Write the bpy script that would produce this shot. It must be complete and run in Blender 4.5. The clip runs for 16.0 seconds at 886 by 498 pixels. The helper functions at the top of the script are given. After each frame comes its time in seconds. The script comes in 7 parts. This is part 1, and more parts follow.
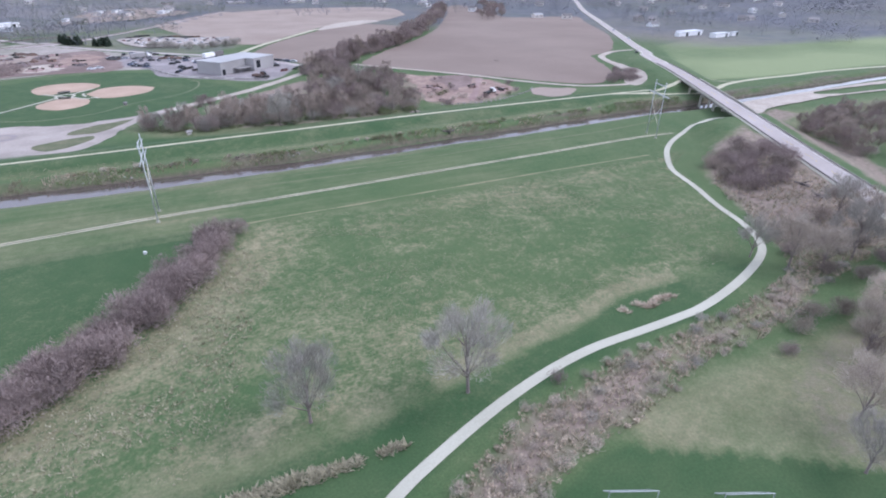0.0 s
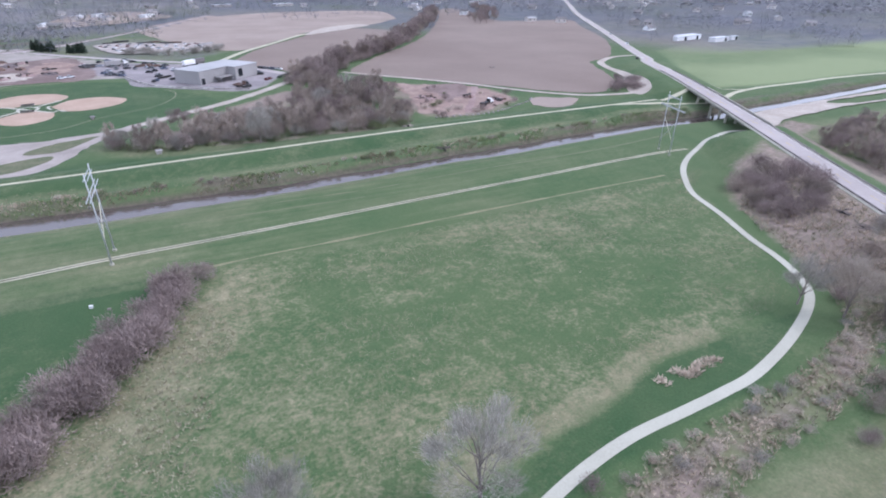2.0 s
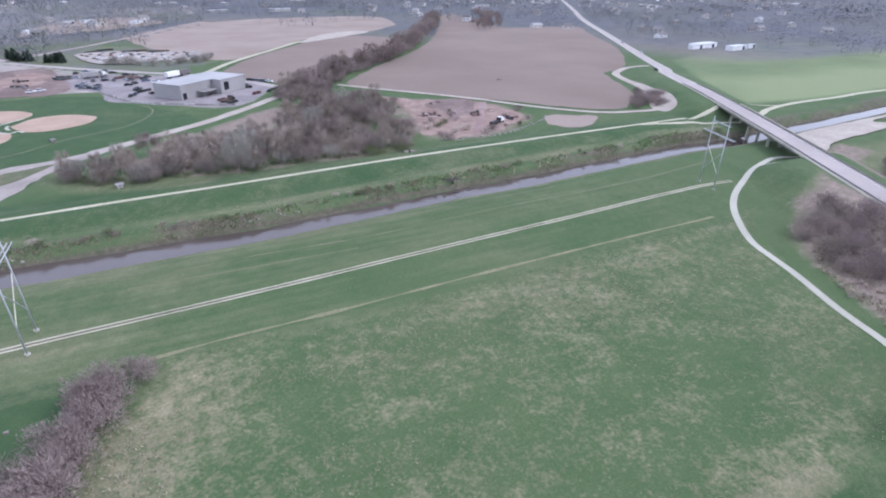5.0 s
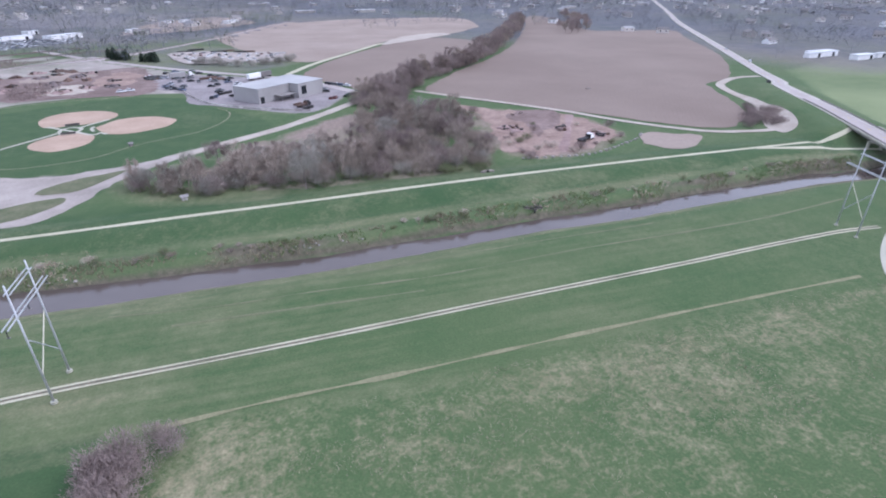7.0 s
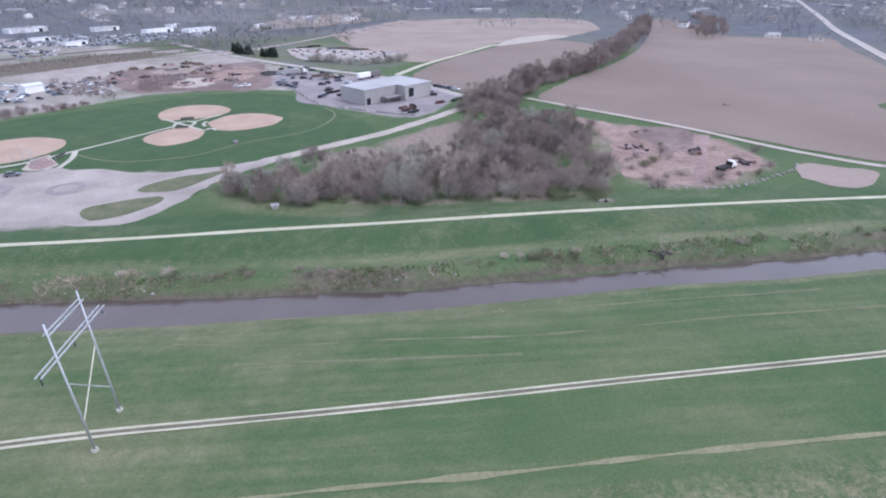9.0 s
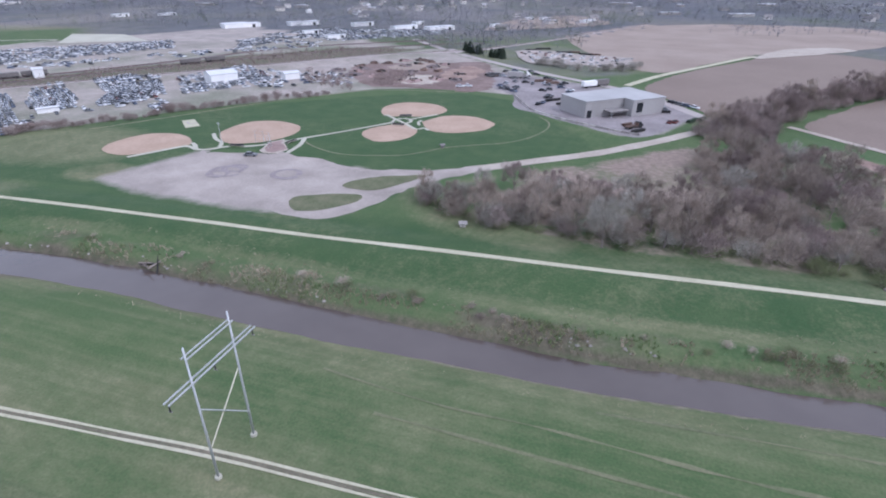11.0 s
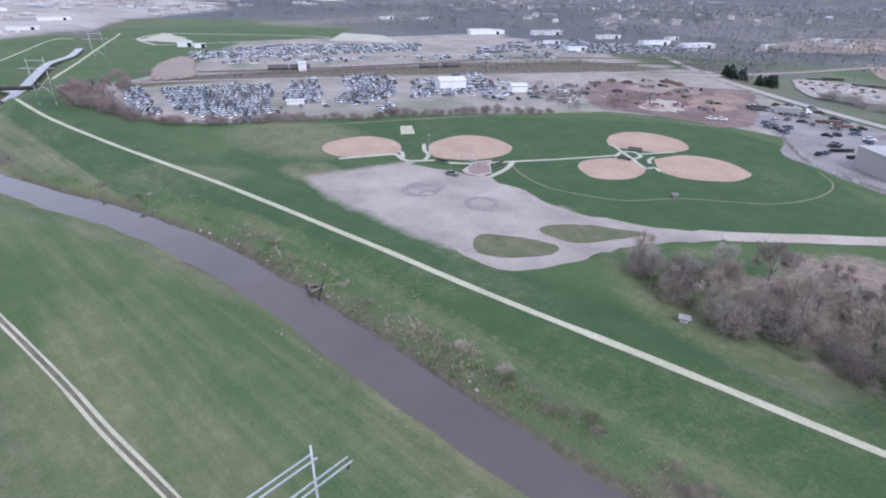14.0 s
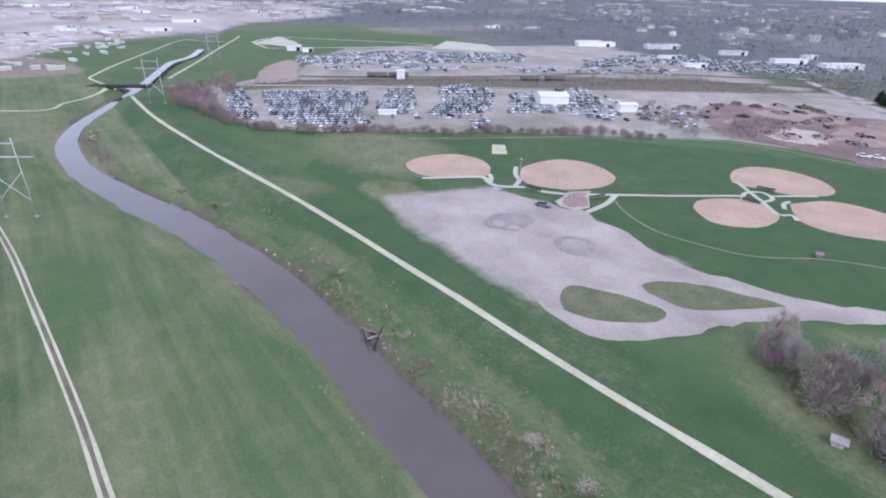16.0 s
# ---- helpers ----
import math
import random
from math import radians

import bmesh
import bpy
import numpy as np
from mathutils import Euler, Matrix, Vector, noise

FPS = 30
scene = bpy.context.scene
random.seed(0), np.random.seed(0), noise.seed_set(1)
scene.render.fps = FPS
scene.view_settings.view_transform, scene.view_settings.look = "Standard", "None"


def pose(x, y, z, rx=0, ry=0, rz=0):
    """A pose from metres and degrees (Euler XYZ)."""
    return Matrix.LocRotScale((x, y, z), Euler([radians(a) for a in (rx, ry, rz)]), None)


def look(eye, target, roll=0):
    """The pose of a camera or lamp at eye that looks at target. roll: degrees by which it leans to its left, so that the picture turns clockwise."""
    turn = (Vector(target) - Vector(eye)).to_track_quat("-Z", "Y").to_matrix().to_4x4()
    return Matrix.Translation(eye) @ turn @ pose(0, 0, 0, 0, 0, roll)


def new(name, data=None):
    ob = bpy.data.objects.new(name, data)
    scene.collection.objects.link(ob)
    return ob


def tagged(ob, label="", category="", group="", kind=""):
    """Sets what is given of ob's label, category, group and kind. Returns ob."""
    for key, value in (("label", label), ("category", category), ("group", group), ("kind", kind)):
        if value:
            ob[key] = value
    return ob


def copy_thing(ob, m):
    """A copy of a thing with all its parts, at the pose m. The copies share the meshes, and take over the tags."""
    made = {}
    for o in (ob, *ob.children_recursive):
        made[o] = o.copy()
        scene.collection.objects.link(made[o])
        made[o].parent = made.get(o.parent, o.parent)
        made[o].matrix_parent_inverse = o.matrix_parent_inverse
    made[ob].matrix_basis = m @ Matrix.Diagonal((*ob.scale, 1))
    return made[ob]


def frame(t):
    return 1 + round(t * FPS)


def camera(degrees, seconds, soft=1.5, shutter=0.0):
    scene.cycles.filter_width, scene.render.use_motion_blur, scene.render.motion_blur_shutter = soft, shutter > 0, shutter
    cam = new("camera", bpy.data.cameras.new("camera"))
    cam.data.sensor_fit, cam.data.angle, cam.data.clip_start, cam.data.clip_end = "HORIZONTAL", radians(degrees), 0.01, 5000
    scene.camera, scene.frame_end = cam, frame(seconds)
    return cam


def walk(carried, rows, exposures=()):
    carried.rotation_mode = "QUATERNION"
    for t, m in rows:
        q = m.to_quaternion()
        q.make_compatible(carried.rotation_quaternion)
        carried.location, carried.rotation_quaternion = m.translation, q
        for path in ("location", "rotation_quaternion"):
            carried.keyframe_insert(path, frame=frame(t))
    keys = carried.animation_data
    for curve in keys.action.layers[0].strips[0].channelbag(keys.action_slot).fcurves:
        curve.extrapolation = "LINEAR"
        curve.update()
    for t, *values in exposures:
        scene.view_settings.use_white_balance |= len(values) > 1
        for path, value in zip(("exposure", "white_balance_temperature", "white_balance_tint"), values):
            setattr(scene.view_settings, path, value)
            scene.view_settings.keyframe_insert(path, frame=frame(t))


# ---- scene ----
cam = camera(79.7, 16.0, 2.0)

PATH = [
    (0, (16.324, -139.757, 57.652), (17.043, -138.145, 56.711), 0.6),
    (0.5, (18.049, -135.168, 57.666), (18.776, -133.559, 56.726), 0.6),
    (1, (19.765, -130.751, 57.702), (20.499, -129.145, 56.764), 0.6),
    (1.5, (21.093, -126.207, 57.598), (21.835, -124.603, 56.661), 0.7),
    (2, (22.923, -121.316, 57.717), (23.67, -119.713, 56.783), 0.6),
    (2.5, (24.479, -116.889, 57.597), (25.23, -115.286, 56.666), 0.6),
    (3, (26.101, -111.893, 57.658), (26.858, -110.291, 56.729), 0.7),
    (3.5, (27.514, -107.497, 57.559), (28.277, -105.897, 56.632), 0.8),
    (5.8, (35.435, -85.852, 57.769), (36.15, -84.226, 56.85), 0.4),
    (6, (35.744, -84.051, 57.86), (36.432, -82.414, 56.94), 0.5),
    (6.5, (37.298, -79.483, 57.936), (37.89, -77.809, 57.015), 0.5),
    (7, (38.837, -74.682, 58.107), (39.347, -72.983, 57.184), 0.4),
    (7.5, (39.941, -70.275, 58.077), (40.383, -68.556, 57.154), 0.4),
    (8, (40.991, -65.333, 57.795), (41.355, -63.597, 56.872), 0.4),
    (8.2, (41.078, -63.179, 57.587), (41.414, -61.437, 56.663), 0.5),
    (10.3, (42.453, -42.532, 57.906), (42.21, -40.78, 56.972), 0.3),
    (10.5, (42.321, -40.857, 57.823), (42.007, -39.116, 56.89), 0.3),
    (11, (41.349, -35.142, 57.439), (40.801, -33.459, 56.507), 0.3),
    (11.5, (40.549, -30.87, 57.46), (39.828, -29.254, 56.529), 0.3),
    (12, (39.072, -26.129, 57.239), (38.24, -24.565, 56.311), 0.3),
    (12.5, (37.394, -21.572, 57.199), (36.448, -20.073, 56.274), 0.4),
    (13, (35.055, -17.22, 56.916), (34.054, -15.754, 55.996), 0.6),
    (13.5, (32.965, -13.67, 56.835), (31.876, -12.265, 55.919), 0.7),
    (14, (30.176, -9.429, 56.653), (28.983, -8.108, 55.74), 0.9),
    (14.5, (27.599, -6.196, 56.668), (26.325, -4.952, 55.758), 1.0),
    (15, (24.333, -2.311, 56.895), (22.991, -1.137, 55.989), 1.2),
    (15.5, (21.369, 0.999, 56.638), (19.982, 2.124, 55.737), 1.3),
    (16, (18.056, 4.501, 56.39), (16.636, 5.588, 55.495), 1.4),
]
walk(cam, [(t, look(eye, target, roll)) for t, eye, target, roll in PATH], [(0, 0.19, 5430, 17), (8, 0.13, 5400, 18), (10.5, 0.0, 5420, 18), (11.2, -0.08, 5430, 17), (13, -0.06, 5430, 17), (16, 0.04, 5420, 18)])

# ---- world, sun ----
world = bpy.data.worlds.new("sky")
scene.world = world
world.use_nodes = True
wn = world.node_tree
sky = wn.nodes.new("ShaderNodeTexSky")
sky.sky_type, sky.sun_disc = "NISHITA", False
sky.sun_elevation, sky.sun_rotation = radians(48), radians(105)
sky.air_density, sky.dust_density, sky.ozone_density = 1.0, 4.0, 1.0
veil = wn.nodes.new("ShaderNodeMix")
veil.data_type = "RGBA"
veil.inputs[0].default_value, veil.inputs[7].default_value = 0.66, (7.9, 7.9, 8.2, 1)
wn.links.new(sky.outputs[0], veil.inputs[6])
wn.links.new(veil.outputs[2], wn.nodes["Background"].inputs[0])
wn.nodes["Background"].inputs[1].default_value = 0.18
sun = new("sun", bpy.data.lights.new("sun", "SUN"))
sun.data.energy, sun.data.angle, sun.data.color = 1.2, radians(14), (1.0, 0.95, 0.89)
sun.matrix_world = look((0, 0, 300), (0 - 194, 0 + 52, 300 - 223))

# ---- small mathematics of the plan ----
RIVER = [(4000, 300), (1500, 110), (700, 80), (430, 70), (300, 57), (233, 50.5), (204, 51.5), (165, 47.5), (127, 44), (100, 43), (76, 40.5), (45, 37.5), (5, 36.8), (-10, 37.0), (-24, 37.5), (-38, 37.3),
         (-55, 38), (-75, 36.8), (-97, 34.6), (-115, 31), (-131, 27.5), (-152, 20.5), (-174, 14.6), (-187, 11.6), (-200, 10), (-213, 9.2), (-226, 9.3), (-238, 10.8), (-250, 13.6), (-267, 19.2), (-281, 25.6), (-297, 33.2), (-320, 44), (-349, 58), (-381, 70), (-421, 85), (-442, 94), (-457, 105), (-475, 117), (-518, 135), (-700, 205), (-1000, 290)]
TRAIL = [(-296, 44), (-243, 44), (-188, 48), (-155, 51.5), (-120, 55.5), (-90, 58), (-67, 59.5), (-50, 60.7), (-33, 61.5), (-15, 62.7), (11, 65), (40, 67), (89, 71), (145, 73.8), (187, 75), (226, 76)]
ROAD = [(50, -270), (130, -135), (182, -47), (228.6, 30), (266, 94), (288, 134), (312, 172), (338, 206), (461, 410), (570, 590), (740, 845), (1300, 1700), (1900, 2600)]
RAIL = [(-419.3, -296.6), (-373.1, -101), (-368.4, -9.1), (-339.5, 32.6), (-325.3, 55.9), (-308.3, 94.6), (-256.1, 176.3), (-195.1, 256.3), (-136.2, 338.7), (-50.5, 429.1), (58.1, 680.7)]


def sm(a, b, x):
    t = np.clip((x - a) / (b - a), 0, 1)
    return t * t * (3 - 2 * t)


def dist(poly, x, y):
    d = np.full(np.shape(x), 1e9)
    for (ax, ay), (bx, by) in zip(poly, poly[1:]):
        t = np.clip(((x - ax) * (bx - ax) + (y - ay) * (by - ay)) / ((bx - ax) ** 2 + (by - ay) ** 2), 0, 1)
        d = np.minimum(d, np.hypot(x - ax - t * (bx - ax), y - ay - t * (by - ay)))
    return d


def sdf(poly, x, y):
    """Signed distance to a polygon, positive inside."""
    x, y = np.asarray(x, float), np.asarray(y, float)
    d = dist(list(poly) + [poly[0]], x, y)
    inside = np.zeros(np.shape(x), bool)
    for (ax, ay), (bx, by) in zip(poly, list(poly[1:]) + [poly[0]]):
        if ay != by:
            inside ^= ((ay > y) != (by > y)) & (x < (bx - ax) * (y - ay) / (by - ay) + ax)
    return np.where(inside, d, -d)


def lattice(i, j, seed):
    v = np.sin(i * 127.1 + j * 311.7 + seed * 74.7) * 43758.5453
    return v - np.floor(v)


def vnoise(x, y, size, seed=0):
    x, y = np.asarray(x, float) / size, np.asarray(y, float) / size
    i, j = np.floor(x), np.floor(y)
    u, v = sm(0, 1, x - i), sm(0, 1, y - j)
    a = lattice(i, j, seed) * (1 - u) + lattice(i + 1, j, seed) * u
    b = lattice(i, j + 1, seed) * (1 - u) + lattice(i + 1, j + 1, seed) * u
    return a * (1 - v) + b * v


def fbm(x, y, size, seed=0):
    return (vnoise(x, y, size, seed) * 4 + vnoise(x, y, size / 2.1, seed + 1) * 2 + vnoise(x, y, size / 4.3, seed + 2)) / 7


def height(x, y):
    x, y = np.asarray(x, float), np.asarray(y, float)
    levee = 1.6 * sm(13, 2.5, dist(TRAIL, x, y))
    bank = 4.42 * sm(26, 9, dist(ROAD, x, y)) * (1 - sm(10, 22, y) * (1 - sm(72, 84, y))) * (1 - sm(110, 230, y))
    rail = 1.5 * sm(14, 4, dist(RAIL, x, y)) * sm(8, 14, dist(RIVER, x, y))
    reach = dist(RIVER, x, y)
    south = y < np.interp(x, [q[0] for q in reversed(RIVER)], [q[1] for q in reversed(RIVER)])
    reach = np.where(south & (reach > 4.0), 4.0 + (reach - 4.0) * 0.36, reach)
    cut = -4.2 * (1 - sm(1.5, 9.0, reach + np.interp(x, [-400, -352, -338, -250, -205, -150, -60, -10, 40, 200], [-3.0, -2.0, 1.8, 1.3, 0.9, 0.2, 0.2, 0.4, 1.1, 0.9]) + np.where(south, 0.6, 2.0) * (fbm(x, y, 9, 5) - 0.5)))
    r = np.hypot(x, y)
    rim = sm(2300, 4400, r) * (3 + 12 * (vnoise(x, y, 900, 95) - 0.35))
    return np.maximum(levee, np.maximum(bank, rail)) + cut + rim


def hz(x, y):
    return float(height(np.array([x]), np.array([y]))[0])


def curve(points, step, closed=False):
    """A smooth line through points, cut in steps."""
    p = [Vector((a, b)) for a, b in points]
    n, out = len(p), []
    for i in range(n if closed else n - 1):
        a, b, c, d = (p[(i + k) % n] if closed else p[min(max(i + k, 0), n - 1)] for k in (-1, 0, 1, 2))
        count = max(1, round((c - b).length / step))
        for k in range(count):
            t = k / count
            out.append(0.5 * ((2 * b) + (c - a) * t + (2 * a - 5 * b + 4 * c - d) * t * t + (3 * b - a - 3 * c + d) * t ** 3))
    if not closed:
        out.append(p[-1])
    return out


class Shape:
    """Collects the faces of one mesh."""

    def __init__(self):
        self.v, self.f = [], []

    def add(self, verts, faces):
        n = len(self.v)
        self.v += [tuple(q) for q in verts]
        self.f += [tuple(n + i for i in face) for face in faces]
        return self

    def box(self, x, y, z, sx, sy, sz, turn=0.0):
        """A box whose underside's centre is (x, y, z)."""
        c, s = math.cos(turn), math.sin(turn)
        pts = []
        for k in (0, 1):
            for a, b in ((-1, -1), (1, -1), (1, 1), (-1, 1)):
                u, w = a * sx / 2, b * sy / 2
                pts.append((x + u * c - w * s, y + u * s + w * c, z + k * sz))
        return self.add(pts, [(3, 2, 1, 0), (4, 5, 6, 7), (0, 1, 5, 4), (1, 2, 6, 5), (2, 3, 7, 6), (3, 0, 4, 7)])

    def rod(self, p, q, r, r2=None, sides=6, caps=True):
        p, q, r2 = Vector(p), Vector(q), r if r2 is None else r2
        w = (q - p).normalized()
        u = w.orthogonal().normalized()
        t = w.cross(u)
        ring = [(math.cos(2 * math.pi * i / sides), math.sin(2 * math.pi * i / sides)) for i in range(sides)]
        pts = [p + (u * a + t * b) * r for a, b in ring] + [q + (u * a + t * b) * r2 for a, b in ring]
        faces = [(i, (i + 1) % sides, sides + (i + 1) % sides, sides + i) for i in range(sides)]
        if caps:
            faces += [tuple(reversed(range(sides))), tuple(range(sides, 2 * sides))]
        return self.add(pts, faces)

    def prism(self, outline, z0, z1):
        n = len(outline)
        pts = [(a, b, z0) for a, b in outline] + [(a, b, z1) for a, b in outline]
        return self.add(pts, [tuple(reversed(range(n))), tuple(range(n, 2 * n))] + [(i, (i + 1) % n, n + (i + 1) % n, n + i) for i in range(n)])

    def mesh(self, name, smooth=False):
        m = bpy.data.meshes.new(name)
        m.from_pydata(self.v, [], self.f)
        if smooth:
            m.polygons.foreach_set("use_smooth", [True] * len(m.polygons))
        m.update()
        return m


def part(name, shape, material, parent=None, label="", smooth=False):
    m = shape.mesh(name, smooth) if isinstance(shape, Shape) else shape
    if not m.materials:
        m.materials.append(material)
    ob = new(name, m)
    ob.parent = parent
    return tagged(ob, label) if label else ob


def thing(name, x, y, z=None, turn=0.0):
    ob = new(name)
    ob.matrix_basis = pose(x, y, hz(x, y) if z is None else z, 0, 0, turn)
    return ob


# ---- materials ----
def nodes_of(name, rough=0.9, metal=0.0):
    m = bpy.data.materials.new(name)
    m.use_nodes = True
    t = m.node_tree
    b = t.nodes["Principled BSDF"]
    b.inputs["Roughness"].default_value, b.inputs["Metallic"].default_value = rough, metal
    b.inputs["Specular IOR Level"].default_value = 0.25
    return m, t, b


def noise_node(t, where, scale, detail=4.0, rough=0.6):
    n = t.nodes.new("ShaderNodeTexNoise")
    n.inputs["Scale"].default_value, n.inputs["Detail"].default_value, n.inputs["Roughness"].default_value = scale, detail, rough
    t.links.new(where, n.inputs["Vector"])
    return n.outputs["Fac"]


def mapped(t, fac, a, b, lo=0.0, hi=1.0):
    n = t.nodes.new("ShaderNodeMapRange")
    for i, value in zip((1, 2, 3, 4), (a, b, lo, hi)):
        n.inputs[i].default_value = value
    t.links.new(fac, n.inputs[0])
    return n.outputs[0]


def mixed(t, fac, a, b, kind="MIX"):
    n = t.nodes.new("ShaderNodeMix")
    n.data_type, n.blend_type = "RGBA", kind
    for value, socket in ((fac, n.inputs[0]), (a, n.inputs[6]), (b, n.inputs[7])):
        if isinstance(value, bpy.types.NodeSocket):
            t.links.new(value, socket)
        else:
            socket.default_value = value if isinstance(value, float) else (*value, 1)
    return n.outputs[2]


def calc(t, kind, a, b):
    n = t.nodes.new("ShaderNodeMath")
    n.operation = kind
    for value, socket in ((a, n.inputs[0]), (b, n.inputs[1])):
        if isinstance(value, bpy.types.NodeSocket):
            t.links.new(value, socket)
        else:
            socket.default_value = value
    return n.outputs[0]


def surface(name, a, b, large, fine, rough=0.9, bump=0.2, metal=0.0, vary=0.0, grain=0.25, island=False):
    """Two colours mixed by a broad noise, with a fine grain, relief, and a change from object to object."""
    m, t, bs = nodes_of(name, rough, metal)
    where = t.nodes.new("ShaderNodeTexCoord").outputs["Object"]
    broad = mapped(t, noise_node(t, where, large), 0.32, 0.68)
    small = noise_node(t, where, fine, 3.0)
    colour = mixed(t, broad, a, b)
    shade = mapped(t, small, 0.2, 0.8, 1 - grain, 1 + grain)
    grey = t.nodes.new("ShaderNodeCombineColor")
    if vary:
        src = t.nodes.new("ShaderNodeNewGeometry").outputs["Random Per Island"] if island else t.nodes.new("ShaderNodeObjectInfo").outputs["Random"]
        shade = calc(t, "MULTIPLY", shade, mapped(t, src, 0, 1, 1 - vary, 1 + vary))
    for i in range(3):
        t.links.new(shade, grey.inputs[i])
    t.links.new(mixed(t, 1.0, colour, grey.outputs[0], "MULTIPLY"), bs.inputs["Base Color"])
    if bump:
        n = t.nodes.new("ShaderNodeBump")
        n.inputs["Strength"].default_value, n.inputs["Distance"].default_value = bump, 0.5 / fine
        t.links.new(small, n.inputs["Height"])
        t.links.new(n.outputs[0], bs.inputs["Normal"])
    return m


def attribute(t, name):
    n = t.nodes.new("ShaderNodeAttribute")
    n.attribute_name = name
    return n.outputs["Fac"]


def ground_material():
    m, t, bs = nodes_of("ground_cover", 0.95)
    where = t.nodes.new("ShaderNodeNewGeometry").outputs["Position"]
    wide, mid, tuft, blade = (noise_node(t, where, s, d, 0.62) for s, d in ((0.02, 3.0), (0.11, 4.0), (0.55, 5.0), (2.6, 4.0)))
    green = mixed(t, mapped(t, wide, 0.35, 0.65), (0.051, 0.097, 0.037), (0.074, 0.113, 0.047))
    green = mixed(t, mapped(t, mid, 0.35, 0.75, 0, 0.8), green, (0.092, 0.125, 0.056))
    green = mixed(t, mapped(t, tuft, 0.5, 0.8, 0, 0.5), green, (0.104, 0.137, 0.064))
    straw = mixed(t, mapped(t, mid, 0.35, 0.65), (0.190, 0.176, 0.104), (0.270, 0.246, 0.156))
    straw = mixed(t, mapped(t, tuft, 0.40, 0.75, 0, 0.8), straw, (0.125, 0.132, 0.076))
    lush = mixed(t, mapped(t, mid, 0.3, 0.75), (0.038, 0.080, 0.031), (0.066, 0.103, 0.044))
    soil = mixed(t, mapped(t, tuft, 0.35, 0.7), (0.186, 0.146, 0.122), (0.285, 0.228, 0.190))
    gravel = mixed(t, mapped(t, noise_node(t, where, 0.075), 0.32, 0.68), (0.260, 0.230, 0.209), (0.379, 0.338, 0.309))

    def cover(base, over, name, spread, grain):
        edge = calc(t, "ADD", attribute(t, name), calc(t, "MULTIPLY", calc(t, "SUBTRACT", grain, 0.5), spread))
        return mixed(t, mapped(t, edge, 0.25, 0.85), base, over)

    colour = cover(green, lush, "lush", 0.5, mid)
    colour = cover(colour, (0.205, 0.245, 0.125), "yellow_green", 0.2, mid)
    clump = mapped(t, noise_node(t, where, 0.45, 4.0, 0.68), 0.36, 0.64)
    speck = mapped(t, noise_node(t, where, 1.5, 3.0, 0.6), 0.38, 0.62)
    turned = t.nodes.new("ShaderNodeMapping")
    turned.inputs["Rotation"].default_value, turned.inputs["Scale"].default_value = (0, 0, radians(-4)), (0.018, 0.36, 1)
    t.links.new(where, turned.inputs["Vector"])
    swath = mapped(t, noise_node(t, turned.outputs[0], 1.0, 4.0, 0.6), 0.36, 0.64, -0.5, 0.5)
    rank = calc(t, "ADD", calc(t, "MULTIPLY", calc(t, "SUBTRACT", clump, 0.5), 0.62), calc(t, "MULTIPLY", calc(t, "SUBTRACT", speck, 0.5), 0.46))
    edge = calc(t, "ADD", attribute(t, "dry"), calc(t, "MULTIPLY", rank, attribute(t, "tufted")))
    edge = calc(t, "ADD", edge, calc(t, "MULTIPLY", attribute(t, "mown"), calc(t, "MULTIPLY", swath, 0.24)))
    colour = mixed(t, mapped(t, edge, 0.20, 1.0), colour, straw)
    brown = mixed(t, mapped(t, tuft, 0.35, 0.65), (0.078, 0.070, 0.050), (0.140, 0.126, 0.090))
    colour = cover(colour, brown, "weeds", 0.8, tuft)
    colour = cover(colour, soil, "soil", 0.9, tuft)
    # Woodland floor whose blue-grey colour stands for the haze of distance.
    hazy_litter = mixed(t, mapped(t, noise_node(t, where, 0.05, 5.0, 0.7), 0.35, 0.65), (0.074, 0.082, 0.100), (0.135, 0.136, 0.150))
    colour = cover(colour, hazy_litter, "hazy_wood", 0.6, mid)
    colour = cover(colour, gravel, "gravel", 0.5, tuft)
    colour = cover(colour, (0.40, 0.366, 0.350), "pale", 0.9, mid)
    shade = mapped(t, blade, 0.25, 0.75, 0.80, 1.20)
    grey = t.nodes.new("ShaderNodeCombineColor")
    for i in range(3):
        t.links.new(shade, grey.inputs[i])
    t.links.new(mixed(t, 1.0, colour, grey.outputs[0], "MULTIPLY"), bs.inputs["Base Color"])
    n = t.nodes.new("ShaderNodeBump")
    n.inputs["Strength"].default_value, n.inputs["Distance"].default_value = 0.35, 0.2
    t.links.new(calc(t, "ADD", tuft, blade), n.inputs["Height"])
    t.links.new(n.outputs[0], bs.inputs["Normal"])
    return m


def water_material():
    m, t, bs = nodes_of("river_water", 0.06)
    where = t.nodes.new("ShaderNodeNewGeometry").outputs["Position"]
    t.links.new(mixed(t, mapped(t, noise_node(t, where, 0.03), 0.35, 0.65), (0.072, 0.057, 0.051), (0.098, 0.080, 0.072)), bs.inputs["Base Color"])
    bs.inputs["Specular IOR Level"].default_value = 0.5
    n = t.nodes.new("ShaderNodeBump")
    n.inputs["Strength"].default_value, n.inputs["Distance"].default_value = 0.08, 0.05
    bs.inputs["IOR"].default_value = 1.6
    t.links.new(noise_node(t, where, 1.3, 3.0), n.inputs["Height"])
    t.links.new(n.outputs[0], bs.inputs["Normal"])
    return m


